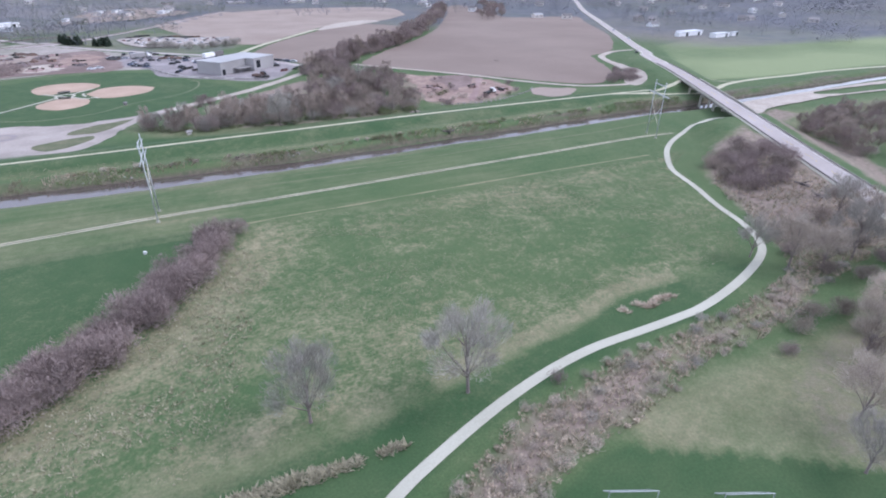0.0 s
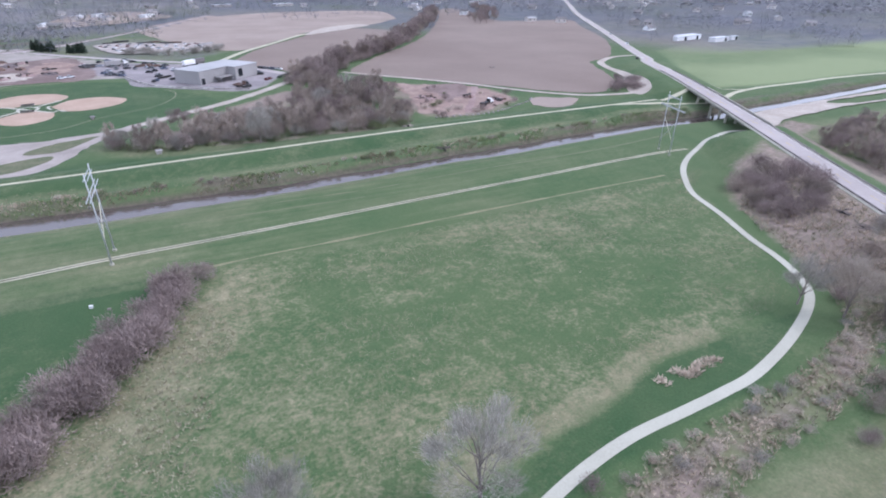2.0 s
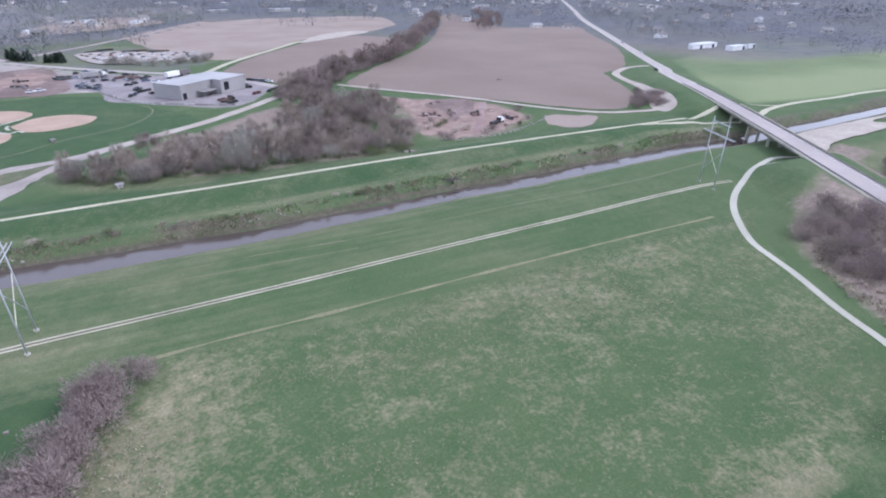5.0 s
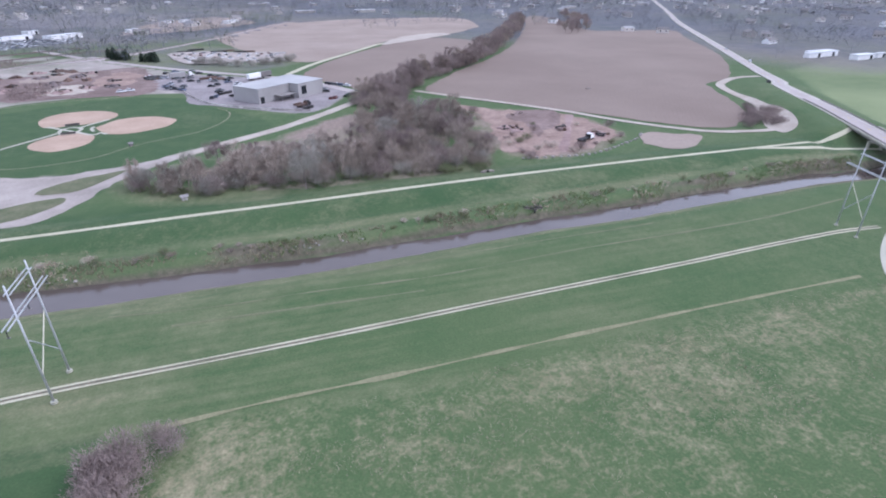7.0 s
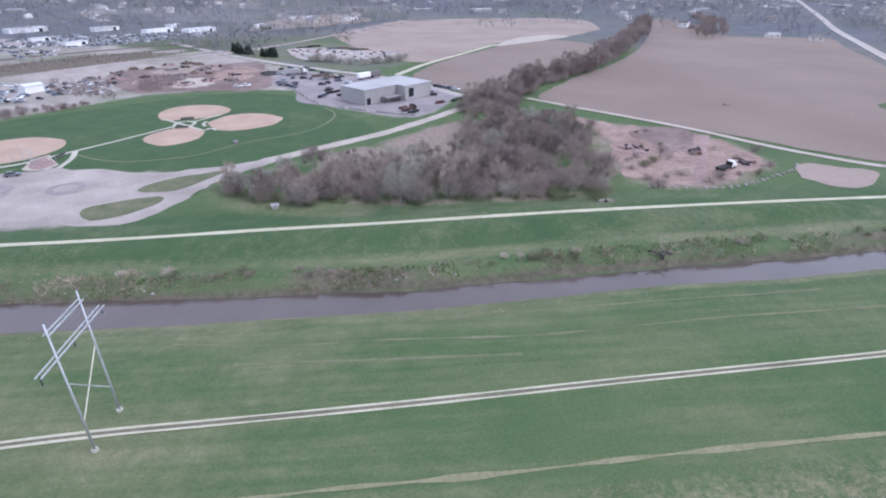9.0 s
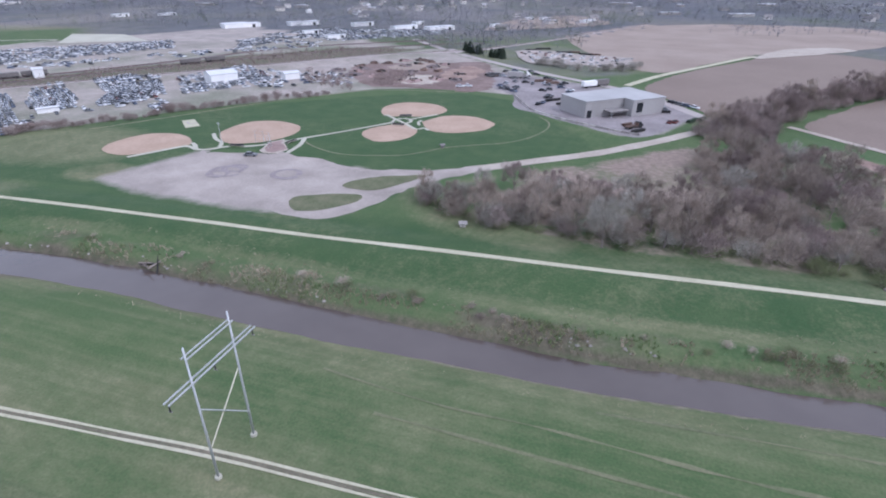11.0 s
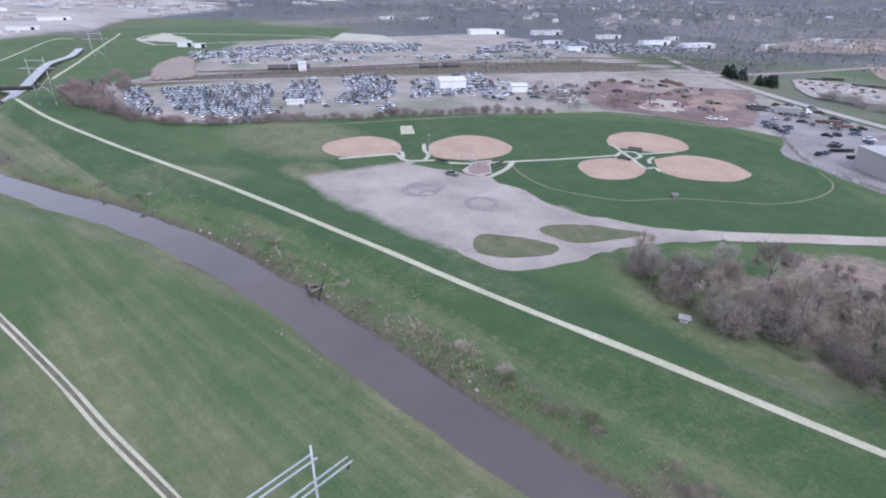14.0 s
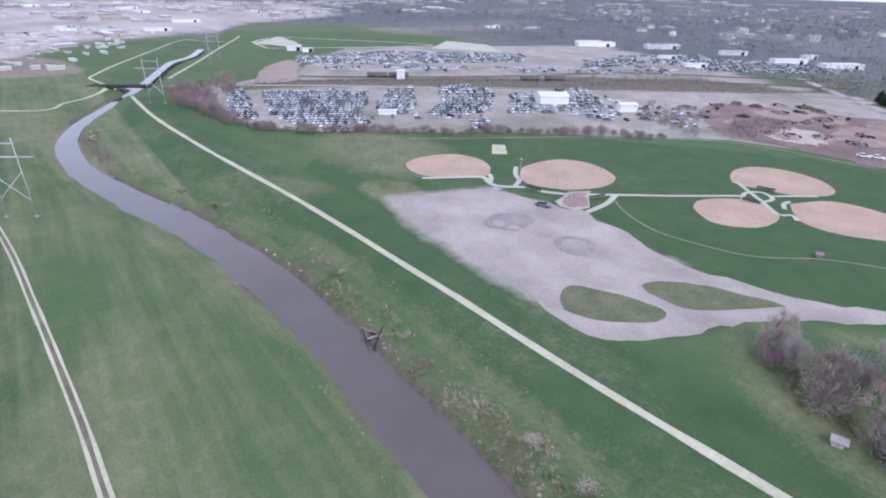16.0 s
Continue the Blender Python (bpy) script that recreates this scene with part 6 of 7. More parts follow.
for x, y, turn, c in ((65.8, 250, -36, 2), (69.2, 246.4, -36, 5), (72.5, 244, -36, 3), (75.6, 241.6, -36, 0), (67.5, 248.2, -36, 2), (71, 245.2, -36, 1), (63.2, 208.6, 70, 4), (65.4, 209.9, 70, 4), (6.7, 241.2, 40, 2), (6.9, 245.3, 30, 5), (6.3, 228.4, 80, 3), (4.5, 224.9, 80, 2),
                      (-13.2, 290.9, 20, 5), (-20.2, 308.5, 20, 0), (-25.2, 316.4, 20, 3), (-9.9, 306.3, 30, 2), (-14.8, 315.8, 30, 5), (-2, 296, 20, 2), (2.5, 292, 20, 5), (-30, 311, 70, 2), (-22, 302, 50, 5), (-43.4, 254.3, 10, 0), (-39.4, 256.6, 10, 0), (-16.6, 255, -30, 2), (-20.1, 256.2, -30, 5), (-12.9, 251.1, -30, 3),
                      (-77, 113, 20, 5)) + tuple((x, y, (n * 67) % 180, (2, 5, 1, 3, 2, 0, 5)[n % 7]) for n, (x, y) in enumerate(inside([(-30, 268), (-10, 250), (8, 250), (20, 262), (10, 285), (-14, 298), (-40, 303)], 22, 5, 79))):
    car(x, y, turn, c, "standing on open gravel", "vehicles on the gravel")
for x, y, turn, c in ((301.4, 167.7, 56, 2), (353.8, 236, 55, 0), (387.5, 295.8, 235, 1)):
    car(x, y, turn, c, "on the highway", "cars on the highway", 4.62)


def truck(x, y, turn, cab, bed, label):
    """A flatbed truck with a cab, a bed with stakes and six wheels."""
    t = thing("flatbed_truck", x, y, None, turn)
    front = part("cab", slab([(1.9, 0.6), (1.9, 2.5), (3.2, 2.55), (3.7, 1.7), (4.5, 1.5), (4.6, 0.6)], 1.15, 0.9), cab, t)
    part("windscreen", slab([(3.28, 1.75), (3.0, 2.45), (3.25, 2.5), (3.72, 1.78)], 1.0, 0.95), M_GLASS, front)
    part("bed", Shape().box(-1.3, 0, 0.95, 6.2, 2.4, 0.28), bed, t)
    part("headboard", Shape().box(1.7, 0, 1.23, 0.15, 2.3, 1.0), bed, t)
    part("chassis", Shape().box(0, 0, 0.6, 8.0, 0.9, 0.34), M_DARK, t)
    for a in (-3.2, -2.1, 3.4):
        for b in (-1.05, 1.05):
            w = part("wheel", Shape().rod((0, -0.15, 0), (0, 0.15, 0), 0.48, sides=12), M_DARK, t)
            w.location = (a, b, 0.48)
    return tagged(t, label, "truck", "trucks in the yards")


truck(151, 105.5, 28, M_WHITE, M_DARK, "white flatbed truck parked on bare clay ground")
truck(-16.5, 299, 25, M_WHITE, M_SHINGLE, "white flatbed truck in the works yard")
truck(58.9, 228.2, 5, M_PAINTS[5], M_DARK, "grey flatbed truck beside the works building")
truck(48.4, 195, 48, M_PAINTS[2], M_RUST, "dark flatbed truck with a rusty bed in the yard")


def stack(x, y, turn, l, w, material, label):
    """Lengths of stock lying in layers on bearers."""
    t = thing("material_stack", x, y, None, turn)
    rr = random.Random(int(x * 7 + y))
    for a in (-l * 0.3, l * 0.3):
        part("bearer", Shape().box(a, 0, 0, 0.2, w, 0.2), M_BRACE, t)
    n = max(3, int(w / 0.45))
    for layer in range(3):
        for k in range(n - layer):
            s = l * rr.uniform(0.85, 1.0)
            part("beam", Shape().box(rr.uniform(-0.3, 0.3), (k - (n - layer - 1) / 2) * w / n, 0.203 + layer * 0.33, s, w / n * 0.85, 0.3), material, t)
    return tagged(t, label, "stack", "stacks of material in the yard")


for x, y, turn, l, w, which in ((50.3, 189.6, 50, 7, 2.2, 0), (46, 198.5, 45, 5, 2, 1), (72.5, 214.6, 60, 8, 2.4, 2), (77, 219.5, 60, 8, 2.4, 2), (62.3, 227.6, 0, 4, 2, 0), (-2.5, 286.1, 30, 11, 3, 1), (3, 281, 30, 9, 3, 1), (-31.1, 417.3, 20, 12, 3, 0), (-24.3, 428.3, 20, 12, 3, 0), (-5.8, 412.2, 10, 12, 3, 0),
                                (1.4, 416.4, 10, 10, 3, 1), (11.5, 406.8, 0, 10, 3, 0), (17.7, 407.4, 0, 10, 3, 1), (35.8, 379.6, 40, 12, 3, 3), (42.1, 390.9, 40, 10, 3, 3), (10, 236, 44, 9, 2.2, 0), (16, 230, 44, 9, 2.2, 0)):
    stack(x, y, turn, l, w, (M_DARK, M_RUST, M_PINE, M_WALL)[which], ("dark iron", "rusty", "dark green", "pale")[which] + " lengths stacked on bearers")


def boulder(x, y, size, seed):
    rr = random.Random(seed)
    s = Shape()
    rings = [(0.0, 0.9, -0.3), (0.0, 1.0, 0.25), (0.0, 0.7, 0.65)]
    for _, q, z in rings:
        for k in range(7):
            a = 6.283 * k / 7
            d = size * q * rr.uniform(0.75, 1.1)
            s.v.append((math.cos(a) * d * 1.25, math.sin(a) * d, z * size * rr.uniform(0.85, 1.1)))
    s.v.append((0, 0, 0.85 * size))
    s.f = [(g * 7 + k, g * 7 + (k + 1) % 7, (g + 1) * 7 + (k + 1) % 7, (g + 1) * 7 + k) for g in (0, 1) for k in range(7)] + [(14 + k, 14 + (k + 1) % 7, 21) for k in range(7)]
    ob = part("boulder", s, M_ROCK)
    ob.matrix_basis = pose(x, y, hz(x, y), 0, 0, seed * 50)
    return tagged(ob, "pale boulder in a row along the grass edge", "boulder", "row of boulders")


for n, p in enumerate(curve([(118, 91), (126, 90), (135, 89), (143, 89), (152, 92), (162, 97), (173, 103), (178, 108)], 3.1)):
    boulder(p.x, p.y, 0.55 + 0.25 * ((n * 7) % 5) / 5, n)


def trailer(x, y, turn, material, label, l=9.0):
    t = thing("box_trailer", x, y, None, turn)
    part("box", Shape().box(0, 0, 1.1, l, 2.5, 2.6), material, t)
    part("chassis", Shape().box(0, 0, 0.75, l * 0.95, 1.2, 0.3), M_DARK, t)
    for a in (-l * 0.35, -l * 0.25, l * 0.35):
        for b in (-1.0, 1.0):
            part("wheel", Shape().rod((a, b - 0.15, 0.5), (a, b + 0.15, 0.5), 0.5, sides=10), M_DARK, t)
    return tagged(t, label, "trailer", "trailers in the yards")


for n, (x, y, turn) in enumerate(((24.3, 276.2, 44), (30.5, 283.5, 44), (-20, 291, 20))):
    trailer(x, y, turn, (M_WHITE, M_SHINGLE, M_WALL, M_RUST)[n % 4], ("white", "dark grey", "pale grey", "rusty red")[n % 4] + " box trailer standing in the yard")


def heap(x, y, wide, tall, material, label, seed):
    s, n = Shape(), 14
    rr = random.Random(seed)
    pts = [(0, 0, tall)]
    for ring, f in ((1, 0.45), (2, 0.8), (3, 1.0)):
        for k in range(n):
            a = 6.283 * k / n
            q = wide * 0.5 * f * rr.uniform(0.8, 1.15)
            pts.append((math.cos(a) * q * 1.3, math.sin(a) * q, tall * (1 - f) * rr.uniform(0.7, 1.2) + (-0.2 if ring == 3 else rr.uniform(0, 0.4))))
    s.add(pts, [(0, 1 + k, 1 + (k + 1) % n) for k in range(n)] + [(1 + g * n + k, 1 + (g + 1) * n + k, 1 + (g + 1) * n + (k + 1) % n, 1 + g * n + (k + 1) % n) for g in (0, 1) for k in range(n)])
    t = thing("scrap_heap", x, y, None, seed * 40)
    part("mound", s, material, t)
    for k in range(7):
        a, d = rr.uniform(0, 6.283), wide * rr.uniform(0.1, 0.45)
        part("scrap_piece", Shape().box(math.cos(a) * d, math.sin(a) * d, tall * 0.2, rr.uniform(1, 3), rr.uniform(0.5, 1.2), rr.uniform(0.4, 1.2), rr.uniform(0, 3)), M_RUST if k % 2 else M_DARK, t)
    return tagged(t, label, "heap", "heaps in the scrap yard")


for n, (x, y) in enumerate(inside([(-136, 282.2), (-112.7, 264.4), (-85.7, 250), (-53.3, 249.3), (-41.5, 265), (-62.1, 316.4), (-96.9, 339.6), (-120.1, 324.7)], 26, 9, 31)):
    heap(x, y, rng.uniform(5, 12), rng.uniform(0.8, 2.2), (M_SCRUB, M_RUST, M_SOIL)[n % 3], ("dark brown overgrown heap of earth", "rusty red heap of scrap and earth", "reddish heap of bare earth")[n % 3], n)
heap(-34.4, 296, 13, 1.6, M_DARK, "dark heap of coal-black gravel in the works yard", 52)
for n, (x, y) in enumerate(((129, 131), (151, 124), (160, 112), (131, 127))):
    heap(x, y, rng.uniform(6, 11), rng.uniform(0.5, 1.1), M_SOIL, "low heap of reddish dug earth", n + 40)
for n, (x, y) in enumerate(inside(CLAY, 26, 5.5, 33, lambda x, y: fbm(x, y, 14, 58) > 0.47)):
    plant(LOW, n, ("mauve", "pale", "mauve", "bud")[n % 4], x, y, rng.uniform(0.9, 2.0), "low_brush", "low brown scrub on bare clay ground", "brush", "scrub on the clay ground")


# ---- railway ----
def track(name, points, lift):
    t = thing(name, 0, 0, 0)
    line = curve(points, 8)
    for side in (-0.72, 0.72):
        s = Shape()
        q = [(p.x - (b - a).normalized().y * side, p.y + (b - a).normalized().x * side) for a, p, b in zip([line[0]] + line[:-1], line, line[1:] + [line[-1]])]
        zz = height(np.array([a for a, _ in q]), np.array([b for _, b in q])) + lift
        if name.endswith("bridge"):
            zz = np.maximum(zz, 1.5 + lift)
        for (a, b), (c, d), z0, z1 in zip(q, q[1:], zz, zz[1:]):
            s.rod((a, b, z0), (c, d, z1), 0.09, sides=4)
        part("rail", s, M_RUST, t)
    return tagged(t, "pair of rusty rails on a low embankment", "railway track", kind="structure")


ribbon("rail_bed", [p for p in RAIL if p[1] > 45], 6, 0.1, M_ASPHALT, "dark ballast bed of the railway", "rail bed")
ribbon("rail_bed_2", [p for p in RAIL if p[1] < -2], 6, 0.1, M_ASPHALT, "dark ballast bed of the railway", "rail bed")
SECOND = [(-347.8, 118.3), (-305.2, 177.4), (-259.2, 267.9), (-228.1, 354.5), (-175.1, 413.6), (-111.3, 470.3)]
THIRD = [(-319.1, 117.4), (-285.5, 185.5), (-238.4, 269.9), (-198.1, 338.6), (-136.2, 410.9), (-79.4, 449.2)]
ribbon("rail_bed_3", SECOND, 7, 0.15, M_SCRUB, "brown ballast bed of the rail yard", "rail bed")
ribbon("rail_bed_4", THIRD, 6, 0.15, M_SCRUB, "dark ballast bed of the rail yard", "rail bed")
track("railway_track", [p for p in RAIL if p[1] > 45], 0.3)
track("railway_track", SECOND, 0.35)
track("railway_track", THIRD, 0.35)
span = tagged(thing("railway_bridge", 0, 0, 0), "low dark steel railway bridge over the river", "bridge", kind="structure")
a, b = Vector((-341, 30)), Vector((-320.5, 67.5))
d = (b - a).normalized()
turn = math.atan2(d.y, d.x)
c = (a + b) / 2
part("deck", Shape().box(c.x, c.y, 1.0, (b - a).length, 4.4, 0.5, turn), M_DARK, span)
for off in (-2.3, 2.3):
    q = c + Vector((-d.y, d.x)) * off
    part("girder", Shape().box(q.x, q.y, 0.6, (b - a).length, 0.35, 1.2, turn), M_DARK, span)
for k in (0.33, 0.67):
    q = a.lerp(b, k)
    part("pier", Shape().box(q.x, q.y, -5, 1.2, 4.4, 6.0, turn), M_CONCRETE, span)


def wagon(x, y, turn, material, label):
    t = thing("freight_wagon", x, y, None, turn)
    part("body", Shape().box(0, 0, 1.2, 13, 2.8, 2.2), material, t)
    part("underframe", Shape().box(0, 0, 0.85, 13.4, 2.4, 0.3), M_DARK, t)
    for a in (-4.4, 4.4):
        part("bogie", Shape().box(a, 0, 0.3, 2.6, 2.2, 0.7), M_DARK, t)
    return tagged(t, label, "freight wagon", "freight train")


for line, first_k, count in ((SECOND, 6, 2), (THIRD, 11, 2)):
    pts = curve(line, 15)
    for k in range(count):
        p, q = pts[(first_k + k) % (len(pts) - 1)], pts[(first_k + k) % (len(pts) - 1) + 1]
        which = (1, 1, 0, 2, 1)[k % 5]
        wagon(p.x, p.y, math.degrees(math.atan2(q.y - p.y, q.x - p.x)), (M_RUST, M_RAIL, M_WALL)[which], ("rusty red", "black", "pale grey")[which] + " freight wagon standing on the tracks")

# ---- town and distance ----


def open_ground(x, y):
    """True where houses and woods may stand."""
    ok = (dist(RIVER, x, y) > 60) & (dist(ROAD, x, y) > 22) & (dist(RAIL, x, y) > 14)
    for poly in ([(111.1, 215.3), (134.6, 187.6), (221.4, 99.1), (290.6, 189.4), (388.5, 309.7), (456.4, 428), (411.5, 513.6), (321, 640.3), (254.9, 447.2), (120.9, 250)], [(51.1, 282), (90.3, 208.2), (187.4, 330.6), (299.6, 578.5), (222.6, 502.5), (43.4, 706.5), (-8.6, 570.2), (19.6, 380.6)],
                 [(-60, 325), (-50, 430), (20, 445), (70, 410), (70, 340), (20, 310)], [(-430, 150), (-500, 130), (-660, 190), (-700, 330), (-520, 430), (-360, 370), (-420, 260)], BALLPARK, YARD, FARLOTS[0], FARLOTS[1], [(278, 90.1), (348.9, 196.1), (453.9, 203.7), (607, 160.1), (843.5, 63.2), (843.7, -56.1), (286.3, 4.8)], [(-457.1, 64.5), (-656.8, 115.1), (-766, 236.2), (-593.5, 347.7), (-423.2, 318.2), (-349.7, 150.6)]):
        ok &= sdf(poly, x, y) < -4
    return ok


def house(x, y, turn, n):
    t = thing("house", x, y, None, turn)
    wall_ob = gabled(t, rng.uniform(9, 15), rng.uniform(7, 9), rng.uniform(2.8, 5.2), rng.uniform(1.6, 2.8), M_WHITE if n % 7 == 0 else M_SIDING, M_SHINGLE if n % 5 else M_GREYROOF, 3 if n % 2 else 2)
    return tagged(t, "small gabled house among bare trees", "house", "houses of the town")


HOMES = [(328.6, 268.4), (396.3, 305.2), (489.2, 257.4), (731.9, 315.3), (1500, 900), (1200, 1500), (600, 1500), (202.9, 835.1), (221.6, 526.5), (420, 526.6)]
for n, (x, y) in enumerate(p for p in scatter(HOMES, 1500, 40, open_ground)[:130]):
    house(x, y, rng.uniform(0, 180), n)
NORTHTOWN = [(-156.3, 557.3), (-50.1, 454.5), (3.6, 567.8), (52.8, 610), (76.4, 854.8), (-646.5, 1782.5), (-1397.2, 1672.6), (-631.7, 754.7)]
for n, (x, y) in enumerate(p for p in scatter(NORTHTOWN, 900, 41, open_ground)[:90]):
    house(x, y, rng.uniform(0, 180), n)


def warehouse(x, y, turn, l, w, h, n):
    t = thing("warehouse", x, y, None, turn)
    part("wall", Shape().box(0, 0, -0.4, l, w, h + 0.4), (M_WALL, M_WHITE, M_SIDING)[n % 3], t)
    part("roof", Shape().box(0, 0, h + 0.003, l + 0.6, w + 0.6, 0.35), M_ROOF if n % 3 else M_WALL, t)
    part("door", Shape().box(l * 0.3, -w / 2 - 0.03, 0, 3.2, 0.14, 3.0), M_GLASS, t)
    return tagged(t, "long low warehouse with a pale flat roof", "warehouse", "warehouses of the town")


INDUSTRY = [(-423.9, -31.8), (-595.3, 86.9), (-794.2, 214.3), (-946.7, 508), (-712.1, 582.3), (-2252, 1580.4), (-1500, 200), (-1245.7, -309), (-581, -176.1)]
for n, (x, y) in enumerate(inside(INDUSTRY, 40, 34, 42, lambda x, y: math.hypot(x, y) > 640 and bool(open_ground(np.array([x]), np.array([y]))[0]))):
    far = math.hypot(x, y) / 700
    warehouse(x, y, rng.choice((20, 110)) + rng.uniform(-6, 6), rng.uniform(10, 30) * far, rng.uniform(6, 12) * far, rng.uniform(2.6, 4), n)
for n, (x, y, l) in enumerate(((-250.9, 560.6, 26), (-190.6, 538.3, 30), (-152.9, 545.7, 34), (-260.9, 463.7, 16), (-217.5, 434.8, 18), (479.3, 252.7, 22), (503.6, 257, 10), (449.6, 270.4, 16), (-367.6, 497.2, 40), (-318.3, 544.9, 36), (464.3, 275.5, 30))):
    warehouse(x, y, 58 if x < 0 else 10, l, l * 0.3, 2.8 + l * 0.03, n * 3 + 1)


for n, (x, y, l) in enumerate(((-104, 598, 14), (-84, 707, 12), (-67, 720, 16), (-51, 673, 14), (-11, 695, 22), (-462, 200, 12), (-447, 206, 9))):
    warehouse(x, y, 62, l, l * 0.4, 3.2, 3 * n + 1)
for n, (x, y) in enumerate(((-743, 58), (-712, 139), (-841, 201), (-605, 561), (-568, 604), (-387, 510), (-197, 597))):
    warehouse(x, y, 64 + 7 * (n % 5), 10 + abs(x) * 0.02 + 5 * (n % 3), 7 + 2 * (n % 3), 2.6 + 0.3 * (n % 4), 3 * n + 1)


def low_roofs(name, poly, count, gap, seed, label, size=1.0):
    """Many far low halls, each with walls and a roof slab."""
    wall, top, other = Shape(), Shape(), Shape()
    rr = random.Random(seed)
    for x, y in inside(poly, count, gap, seed, lambda x, y: bool(open_ground(np.array([x]), np.array([y]))[0])):
        far = size * max(0.8, math.hypot(x, y) / 900)
        l, w, h, z, turn = rr.uniform(9, 40) * far, rr.uniform(6, 13) * far, rr.uniform(2.5, 4) * far ** 0.5, hz(x, y), rr.choice((0.35, 1.92)) + rr.uniform(-0.15, 0.15)
        wall.box(x, y, z - 0.5, l, w, h + 0.5, turn)
        (top if rr.random() < 0.7 else other).box(x, y, z + h + 0.003, l + 0.6, w + 0.6, 0.4, turn)
    t = thing(name, 0, 0, 0)
    part("walls", wall, M_SIDING, t)
    part("white_roofs", top, M_ROOF, t)
    part("grey_roofs", other, M_SHINGLE, t)
    return tagged(t, label, "buildings", kind="stuff")


low_roofs("industrial_roofs", [(-420, -60), (-560, 60), (-760, 190), (-900, 480), (-1500, 1100), (-3200, 1700), (-3600, -200), (-1900, -700), (-900, -420)], 560, 18, 61, "far low white-roofed halls of an industrial district")
low_roofs("yard_sheds", [(-385, -30), (-395, 10), (-440, 40), (-590, 118), (-700, 200), (-760, 60), (-640, -130), (-480, -110)], 110, 9, 63, "low white sheds and stacked goods in an industrial yard", 0.36)
low_roofs("town_roofs", [(-900, 700), (-300, 640), (300, 900), (900, 700), (1800, 900), (2600, 2600), (0, 3400), (-2600, 2600), (-2600, 1500)], 230, 36, 62, "far pale roofs scattered among the town's trees")


def woods(name, places, tall, material, label, pieces=26, grain=0.06, level=0.35):
    """Far woods: every tree a cloud of small twig clumps with gaps, on a stem."""
    r = np.random.RandomState(len(places))
    n = len(places)
    arr = np.array(places)
    z = height(arr[:, 0], arr[:, 1])
    size = r.uniform(0.6, 1.3, n) * tall
    c = r.normal(0, 1, (n, pieces, 3))
    c /= np.maximum(1.0, np.linalg.norm(c, axis=2, keepdims=True))
    c *= (size[:, None, None] * np.array([0.42, 0.42, 0.36]))
    c += np.stack([arr[:, 0], arr[:, 1], z + size * 0.6], -1)[:, None, :]
    tri = r.normal(0, 1, (n, pieces, 3, 3)) * (size[:, None, None, None] * grain) * np.array([1.15, 1.15, level])
    v = (c[:, :, None, :] + tri).reshape(-1, 3)
    stem = np.stack([np.stack([arr[:, 0] - 0.2, arr[:, 1], z], -1), np.stack([arr[:, 0] + 0.2, arr[:, 1], z], -1), np.stack([arr[:, 0], arr[:, 1], z + size * 0.7], -1)], 1).reshape(-1, 3)
    v = np.concatenate([v, stem])
    m = bpy.data.meshes.new(name)
    m.from_pydata(v.tolist(), [], np.arange(len(v)).reshape(-1, 3).tolist())
    m.materials.append(material)
    return tagged(new(name, m), label, "woods", kind="stuff")


def far_places(seed, count, lo, hi, clump):
    r = np.random.RandomState(seed)
    a, d = r.uniform(0.0, 3.6, count), np.exp(r.uniform(math.log(lo), math.log(hi), count))
    x, y = d * np.cos(a), d * np.sin(a)
    works = sdf([(-400, -60), (-595, 87), (-720, 230), (-946, 508), (-1500, 700), (-1900, 0), (-1250, -330), (-580, -180)], x, y) > 0
    k = open_ground(x, y) & (~works | (fbm(x, y, 50, 73) > 0.62)) & (fbm(x, y, 110, 71) > clump) & ~((d < 900) & (a > 2.6) & (fbm(x, y, 60, 72) < 0.56))
    return list(zip(x[k].tolist(), y[k].tolist()))


# M_FAR woods carry painted distance haze; the budding ones and evergreens don't.
woods("distant_woods", far_places(50, 7500, 330, 1300, 0.42), 11.5, M_FAR, "grey leafless woods spreading into the distance, haze in their colour", 46, 0.055)
woods("distant_budding_woods", far_places(57, 2600, 380, 1500, 0.48), 10, M_FARGREEN, "pale green budding trees scattered through the distance", 40, 0.06)
woods("distant_woods", far_places(51, 30000, 1000, 4500, 0.38), 13, M_FAR, "leafless woods on the horizon, bluish grey from painted haze", 9, 0.11)
woods("far_budding_grove", scatter([(-150, 560), (-125, 720), (-60, 850), (60, 780), (80, 690), (40, 640), (-20, 600), (-60, 540), (-120, 520)], 420, 94, lambda x, y: sdf([(-105, 563), (-108, 646), (-90, 740), (-39, 797), (16, 700), (-39, 611)], x, y) < -2), 9, M_FARGREEN, "olive budding trees round a far clearing", 40, 0.06)
woods("roadside_trees", scatter([(440, 505), (520, 495), (700, 560), (760, 760), (480, 745)], 420, 92, lambda x, y: (dist(ROAD, x, y) > 14) & (fbm(x, y, 60, 93) > 0.4)), 10, M_FAR, "grey leafless trees between the houses beside the road, haze in their colour", 46, 0.06)
woods("distant_evergreens", far_places(52, 900, 450, 2600, 0.5), 8, M_PINE, "scattered dark evergreens in the distance", 30, 0.08)
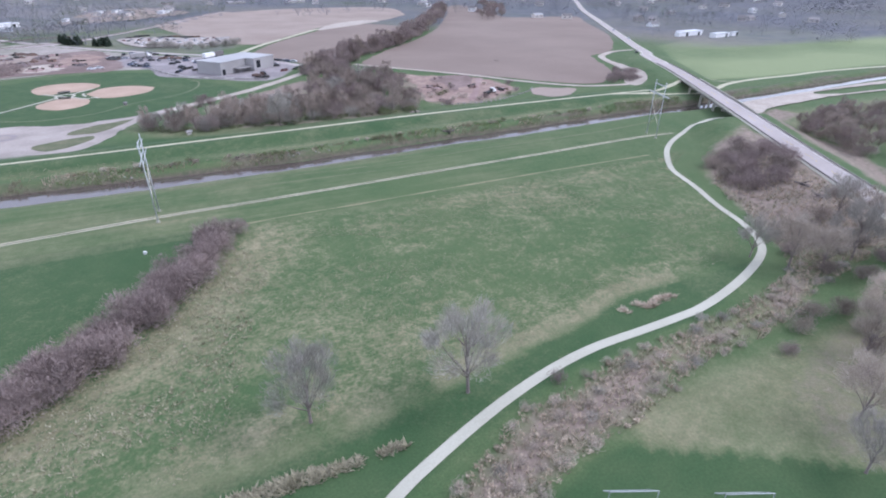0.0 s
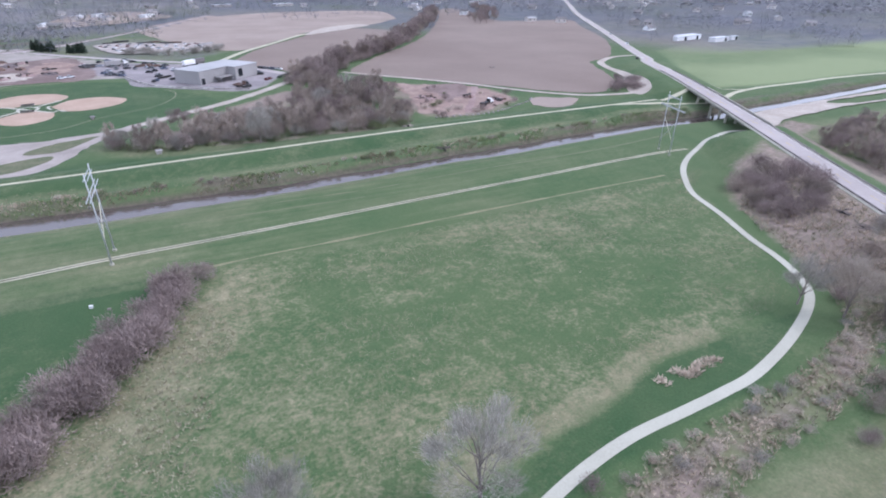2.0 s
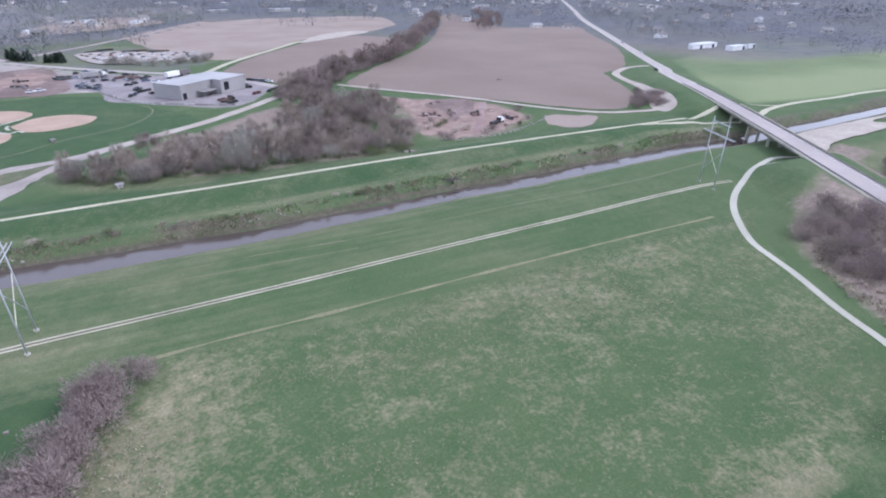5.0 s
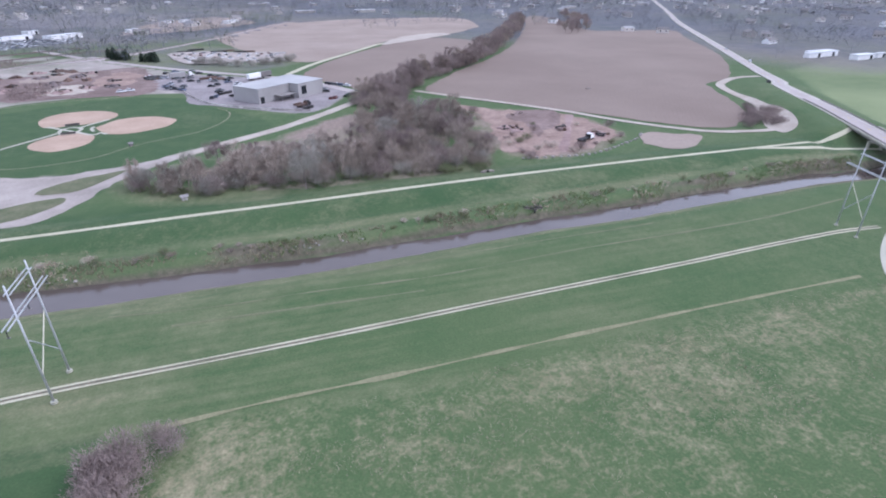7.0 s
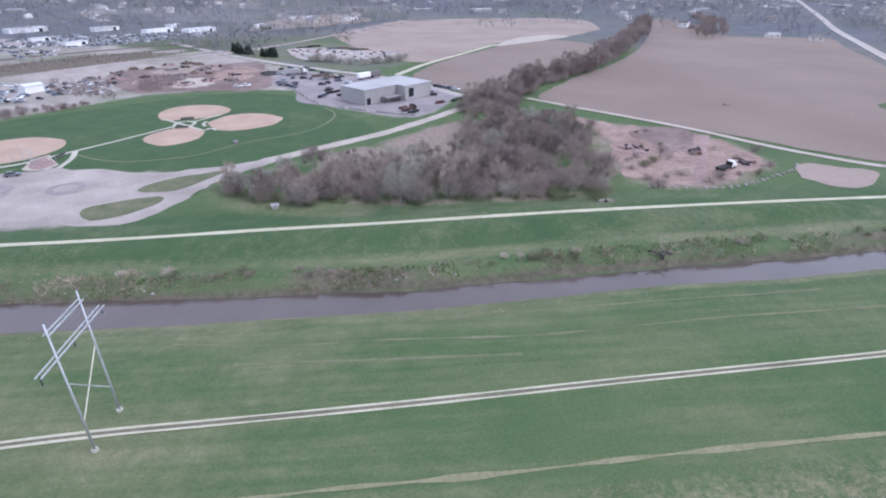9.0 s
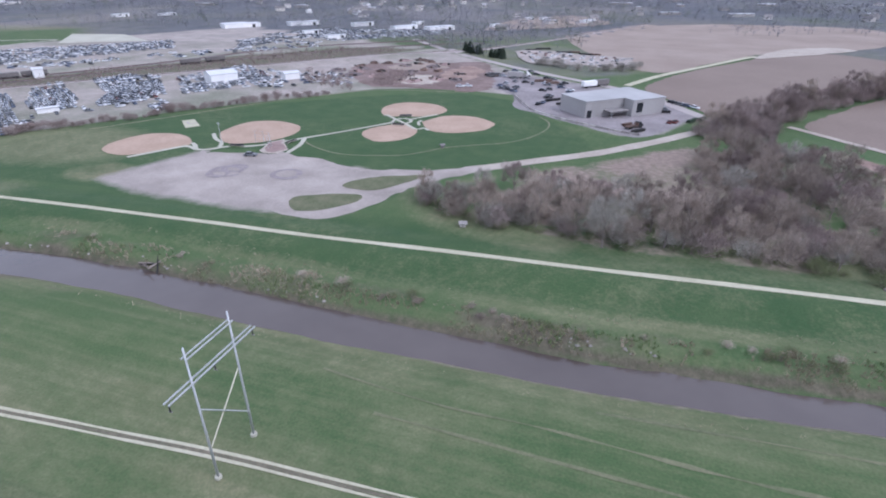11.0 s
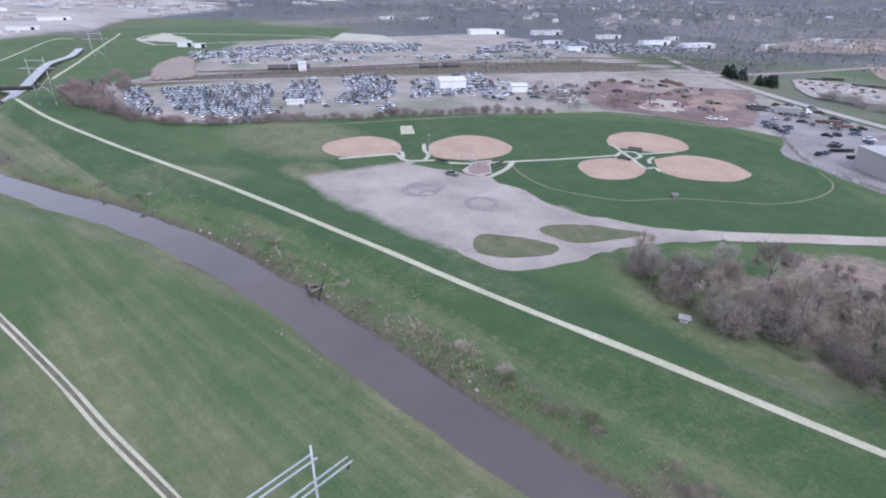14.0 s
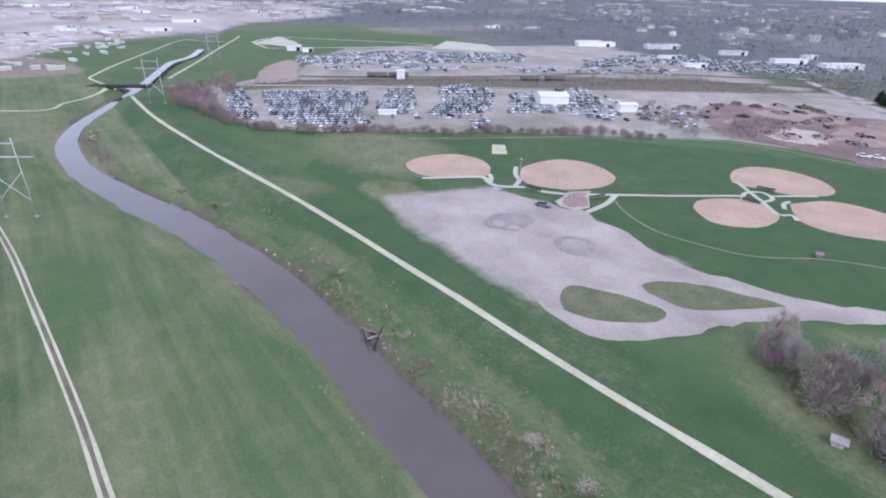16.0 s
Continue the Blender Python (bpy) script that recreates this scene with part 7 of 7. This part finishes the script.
woods("yard_thicket", scatter([(-131, 237), (-151, 272), (-133, 271), (-111, 256), (-93, 224), (-114, 230)], 260, 53, lambda x, y: x == x) + scatter([(-96, 248), (-102, 270), (-90, 288), (-77, 276), (-78, 248), (-86, 240)], 200, 54, lambda x, y: x == x),
      2.6, M_MAUVE, "low brown thicket between ball fields and scrap yard", 60, 0.055, 1.0)
low_bank = [(p[0], p[1] + 3.5) for p in RIVER if -290 < p[0] < 250] + [(p[0], p[1] + 13) for p in reversed(RIVER) if -290 < p[0] < 250]
woods("bank_scrub", scatter(low_bank, 40000, 56, lambda x, y: (dist(RIVER, x, y) > 4.4) & (dist(RIVER, x, y) < 7 + 6 * fbm(x, y, 17, 57)) & (fbm(x, y, 8, 58) > 0.52) & (fbm(x, y, 34, 87) > 0.42) & (x > -75))[:1800], 0.9, M_WEED, "tan dead weeds and scrub along the steep river bank", 34, 0.055, 1.0)
woods("bank_weeds", scatter(low_bank, 40000, 59, lambda x, y: (dist(RIVER, x, y) > 4.6) & (dist(RIVER, x, y) < 8 + 6 * fbm(x, y, 17, 57)) & (fbm(x, y, 11, 60) > 0.55) & (x > -75))[:2200], 0.95, M_OLIVE, "olive green weeds in lumps on the river bank", 34, 0.055, 0.9)
woods("bank_tussocks", scatter(low_bank, 40000, 61, lambda x, y: (dist(RIVER, x, y) > 5.4) & (dist(RIVER, x, y) < 7 + 7 * fbm(x, y, 17, 62)) & (fbm(x, y, 5, 63) > 0.55) & (fbm(x, y, 22, 64) > 0.48) & (x > -90))[:900], 0.8, M_REED, "pale tan tussocks of dead grass on the river bank", 34, 0.055, 0.8)
woods("creek_weeds", scatter(BRUSH, 16000, 68, lambda x, y: fbm(x, y, 6, 69) > 0.36)[:5600], 0.8, M_REED, "tan dead weeds choking the creek", 18, 0.10, 1.0)
woods("railway_scrub", scatter(RAILSTRIP, 2600, 55, lambda x, y: dist(RAIL, x, y) > 5), 2.4, M_MAUVE, "low grey-brown scrub along the railway", 16, 0.09, 1.0)
